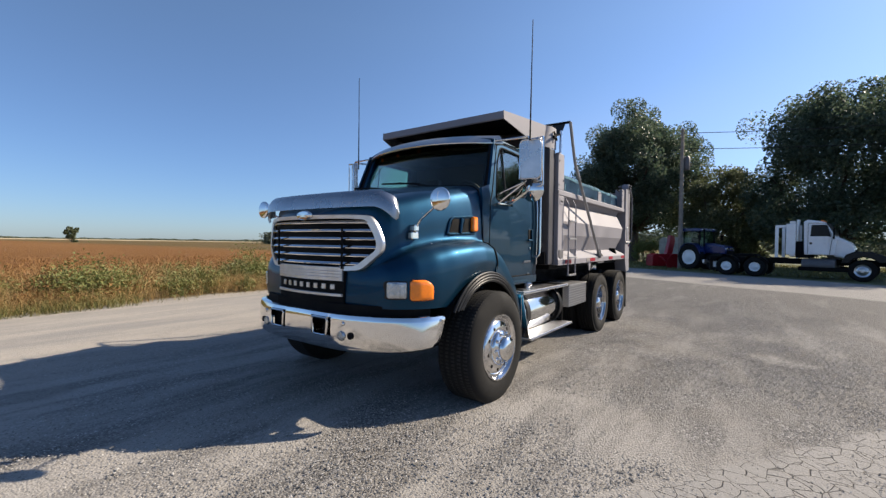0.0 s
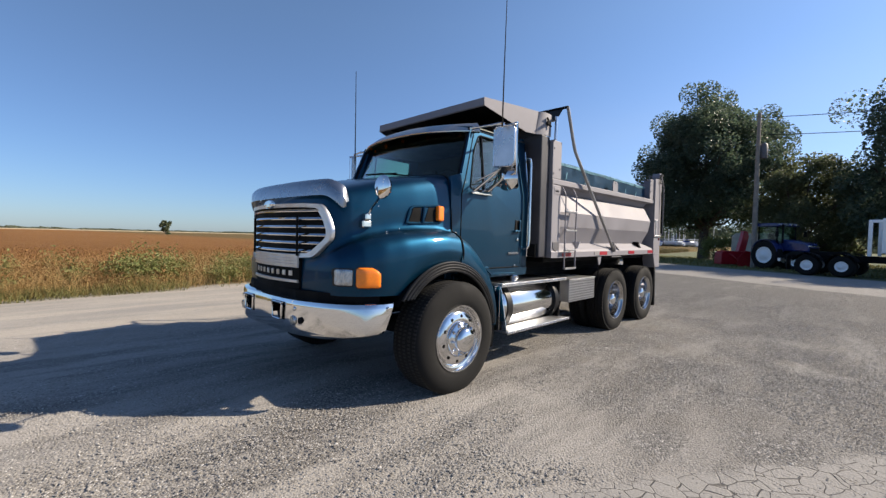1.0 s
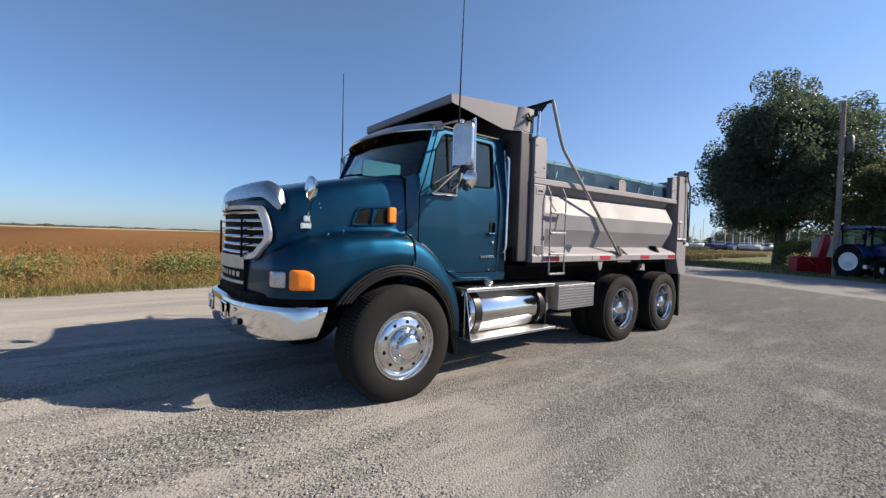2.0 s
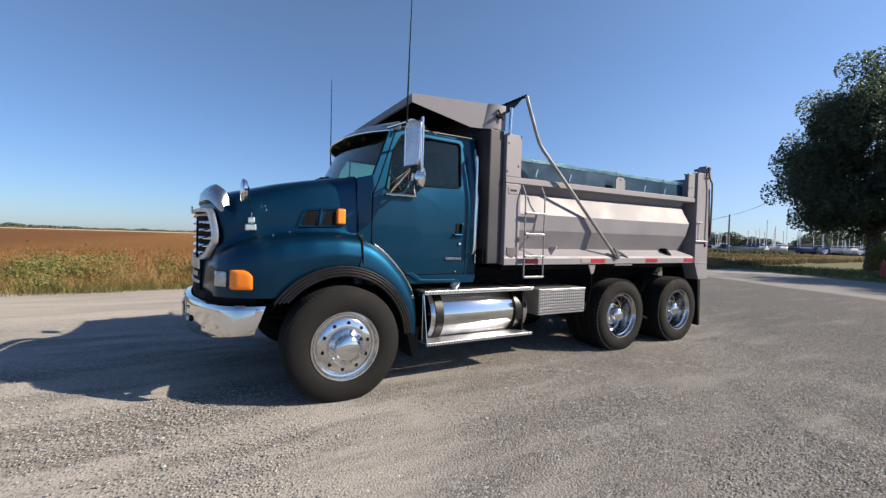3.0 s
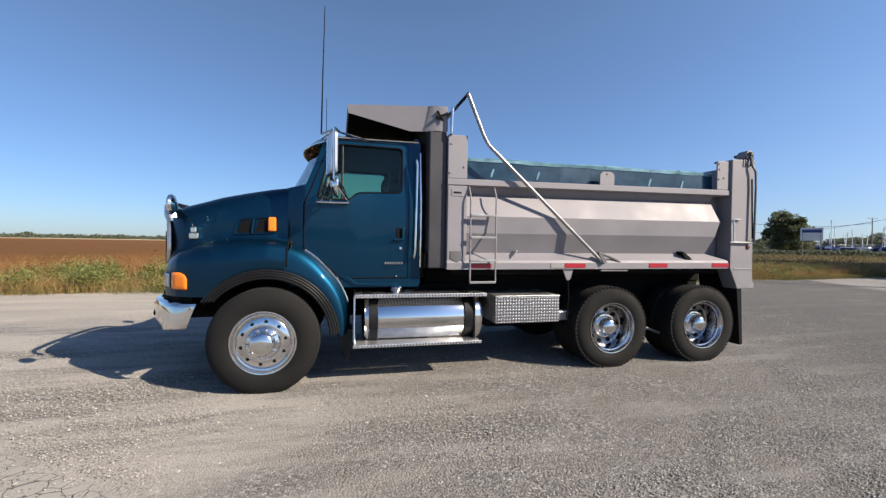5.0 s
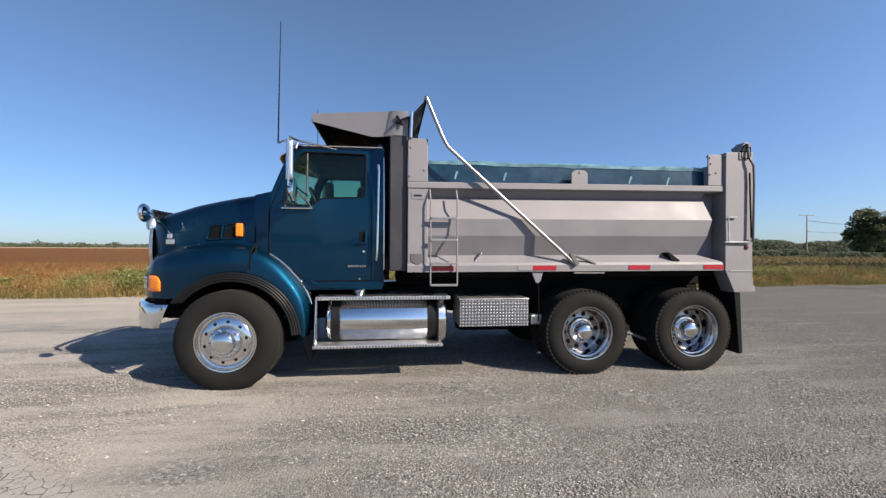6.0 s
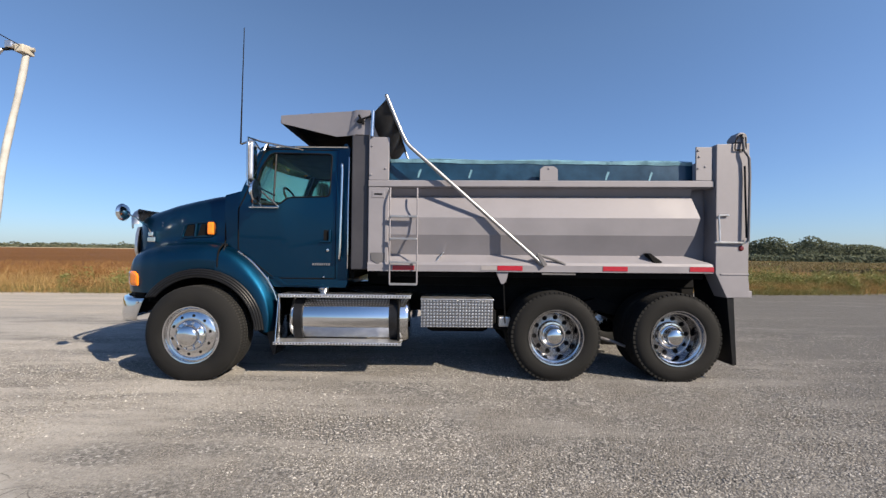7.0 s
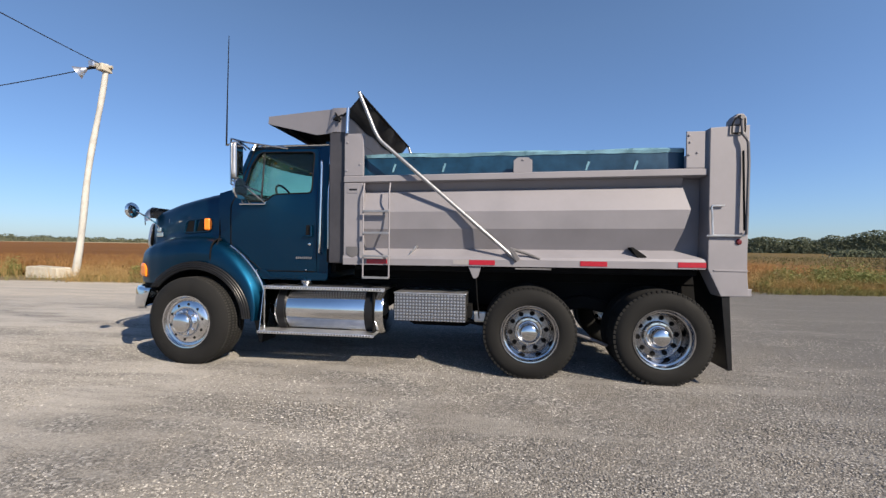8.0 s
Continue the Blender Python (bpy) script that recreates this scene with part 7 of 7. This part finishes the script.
def road_tractor():
    """White day-cab truck with bare black frame. Local: forward is +x, rear tandem near the origin."""
    t = thing("semi_truck", "white day-cab semi truck with bare black frame parked beside trees", "truck", at=(26.0, -2.85, 0))
    for s in (-1, 1):
        for x in (0.0, 1.30):
            small_wheel("rear_wheel", 0.51, 0.56, WHITE_PAINT, t, x, s * 0.92, 0.51, 0.25)
            rows = []
            for a in np.linspace(20, 160, 12):
                rows.append([(x + 0.60 * math.cos(radians(a)), s * y, 0.53 + 0.60 * math.sin(radians(a))) for y in (0.62, 0.9, 1.22)])
            part("rear_fender", thicken(loft(rows), 0.015), BLACK, t)
        small_wheel("front_wheel", 0.51, 0.30, BRUSHED, t, 5.42, s * 1.02, 0.51, 0.29)
        part("frame_rail", box(-1.2, 6.3, s * 0.38, s * 0.46, 0.72, 1.0, 0.01), BLACK, t)
        part("fuel_tank", lathe([(0.0, 3.2), (0.28, 3.22), (0.31, 3.3), (0.31, 4.4), (0.28, 4.48), (0.0, 4.5)], (0, s * 0.85, 0.72), "x", 24), STEEL_DARK, t)
        part("step_fairing", box(3.1, 5.0, s * 0.95, s * 1.16, 0.42, 0.62, 0.03), BLACK, t)
        part("door", box(3.75, 4.75, s * 1.10, s * 1.125, 1.25, 2.15, 0.012), WHITE_PAINT, t)
        part("side_window", prism([(3.85, 2.12), (4.85, 2.12), (4.62, 2.72), (3.9, 2.72)], s * 1.095, s * 1.118), BLACK_PLASTIC, t, "dark side window")
        part("door_seam", tube([(3.74, s * 1.126, 1.25), (3.74, s * 1.126, 2.8), (4.6, s * 1.126, 2.8), (4.9, s * 1.126, 2.1), (4.78, s * 1.126, 1.25)], 0.012, 6), BLACK, t)
        part("door_handle", box(3.82, 3.95, s * 1.125, s * 1.14, 1.75, 1.85, 0.01), BLACK, t)
        part("mirror", box(4.95, 5.05, s * 1.25, s * 1.42, 2.0, 2.55, 0.03), BLACK, t)
        part("hood_mirror", box(6.25, 6.32, s * 1.1, s * 1.25, 2.05, 2.2, 0.02), BLACK, t)
        part("side_fairing", box(2.62, 3.12, s * 0.98, s * 1.10, 1.2, 2.80, 0.04), WHITE_PAINT, t)
        part("rack_post", box(2.12, 2.26, s * 0.86, s * 0.99, 1.05, 2.72, 0.02), WHITE_PAINT, t)
        part("rack_beam", box(2.12, 2.70, s * 0.88, s * 0.96, 2.60, 2.74, 0.02), WHITE_PAINT, t)
        part("fender", prism([(x - 0.47, z) for x, z in ((5.15, 0.85), (5.3, 1.25), (5.6, 1.42), (6.1, 1.42), (6.6, 1.2), (6.9, 0.95), (6.45, 0.9), (6.2, 1.10), (5.9, 1.16), (5.6, 1.08), (5.42, 0.85))], s * 1.20, s * 0.80, bevel=0.03), BLACK_PLASTIC, t)
    for x in (0.0, 1.30, 5.42):
        part("axle", tube([(x, -0.8, 0.51), (x, 0.8, 0.51)], 0.09, 10), BLACK, t)
    for s in (-1, 1):
        part("mud_flap", box(-0.82, -0.79, s * 0.62, s * 1.2, 0.22, 0.98, 0.005), BLACK_PLASTIC, t)
    part("rear_beam", box(-1.25, -1.12, -1.0, 1.0, 0.62, 0.80, 0.02), BRUSHED, t)
    part("fifth_wheel", prism([(0.0, 1.05), (1.3, 1.05), (1.2, 1.2), (0.2, 1.2)], -0.45, 0.45, bevel=0.02), BLACK, t)
    part("deck_plate", box(1.9, 2.5, -0.5, 0.5, 1.0, 1.04, 0.005), BLACK, t)
    part("cab", prism([(3.55, 1.22), (5.0, 1.22), (5.25, 1.95), (5.0, 2.2), (4.55, 2.86), (3.7, 3.0), (3.5, 2.9)], -1.10, 1.10, bevel=0.06), WHITE_PAINT, t, "white day cab")
    part("windscreen", prism([(5.035, 2.2), (5.06, 2.215), (4.62, 2.83), (4.59, 2.82)], -0.98, 0.98), BLACK_PLASTIC, t)
    part("hood", prism([(4.95, 1.15), (6.75, 1.0), (7.0, 1.25), (6.9, 1.6), (6.5, 1.85), (5.2, 2.12), (4.95, 2.15)], -0.92, 0.92, bevel=0.09), WHITE_PAINT, t, "white sloped hood")
    part("bumper", box(6.15, 6.55, -1.15, 1.15, 0.45, 0.95, 0.08), BLACK, t)
    part("grille", box(6.9, 7.05, -0.5, 0.5, 0.95, 1.5, 0.03), BLACK, t)
    part("exhaust_guard", box(2.7, 2.95, -0.9, -0.7, 1.1, 2.95, 0.04), BRUSHED, t)
    part("exhaust_stack", tube([(2.82, 0.8, 1.0), (2.82, 0.8, 3.1)], 0.08, 10), BRUSHED, t)
    part("rear_wall_box", box(2.95, 3.5, -0.85, 0.85, 1.05, 1.9, 0.03), BLACK, t)
    for y in (-0.7, -0.25, 0.25, 0.7):
        part("roof_lamp", box(4.3, 4.42, y - 0.06, y + 0.06, 2.9, 2.97, 0.015), AMBER, t)
    # the cab sits well back on this short frame
    for ob in t.children:
        if ob.name.split(".")[0] in ("cab", "windscreen", "hood", "door", "door_seam", "door_handle", "side_window", "mirror", "hood_mirror", "side_fairing", "roof_lamp", "grille"):
            for w in ob.data.vertices:
                w.co.x = 2.4 + (w.co.x - 2.4) * 0.78 if w.co.x < 5.0 else 4.43 + (w.co.x - 5.0) * 0.36
                w.co.y *= 0.9
    t.rotation_euler = (0, 0, math.atan2(-0.975, -0.22))
    return t


def storage_tank():
    """Grey steel tank lying on a cradle behind the machines."""
    t = thing("storage_tank", "pale grey rectangular storage tank behind the farm tractor", "tank", at=(37.4, 0.7, 0))
    part("shell", prism([(-1.6, 0.4), (1.6, 0.4), (1.75, 0.6), (1.75, 2.1), (1.5, 2.35), (-1.5, 2.35), (-1.75, 2.1), (-1.75, 0.6)], -0.9, 0.9, "x", 0.05), CONCRETE, t)
    for y in (-1.2, 1.2):
        part("cradle", box(-0.8, 0.8, y - 0.15, y + 0.15, 0.0, 0.42, 0.02), POLE_WOOD, t)


def lawn_bush():
    rng = np.random.default_rng(83)
    b = thing("bush", "rounded yellow-green bush on the lawn beside the big tree", "bush", at=(39.2, 3.9, 0))
    cents = []
    for k in range(26):
        a, w = rng.uniform(0, 6.28), rng.uniform(0.1, 1.0)
        r = 0.95 * math.sqrt(1 - (w - 0.35) ** 2) * rng.uniform(0.5, 1.0)
        cents += list(np.array((r * math.cos(a), r * math.sin(a), 0.25 + 1.75 * w)) + rng.normal(size=(150, 3)) * (0.24, 0.24, 0.2))
        if k % 4 == 0:
            part("stem", tube([(0.05 * math.cos(a), 0.05 * math.sin(a), -0.05), (r * 0.6 * math.cos(a), r * 0.6 * math.sin(a), 0.3 + w)], 0.03, 6), BARK, b)
    v, f = leaf_cloud(rng, cents, 0.12)
    raw("foliage", v, f, WEED_LEAVES).parent = b


storage_tank()
lawn_bush()
farm_tractor()
snow_blower()
road_tractor()


# ---- mown grass by the trees ----
def lawn_grass():
    rng = np.random.default_rng(77)
    pts = []
    while len(pts) < 9000:
        x, y = rng.uniform(25.5, 46), rng.uniform(-14, 11.5)
        if x - 0.55 * y < 26.9:
            continue
        pts.append((x, y, 0))
    v, f = blades(rng, pts, 0.16, 0.05, 0.5, 0.5)
    tagged(raw("lawn_grass", v, f, GREEN_GRASS), "short green grass round the trees", "grass", kind="stuff")


lawn_grass()
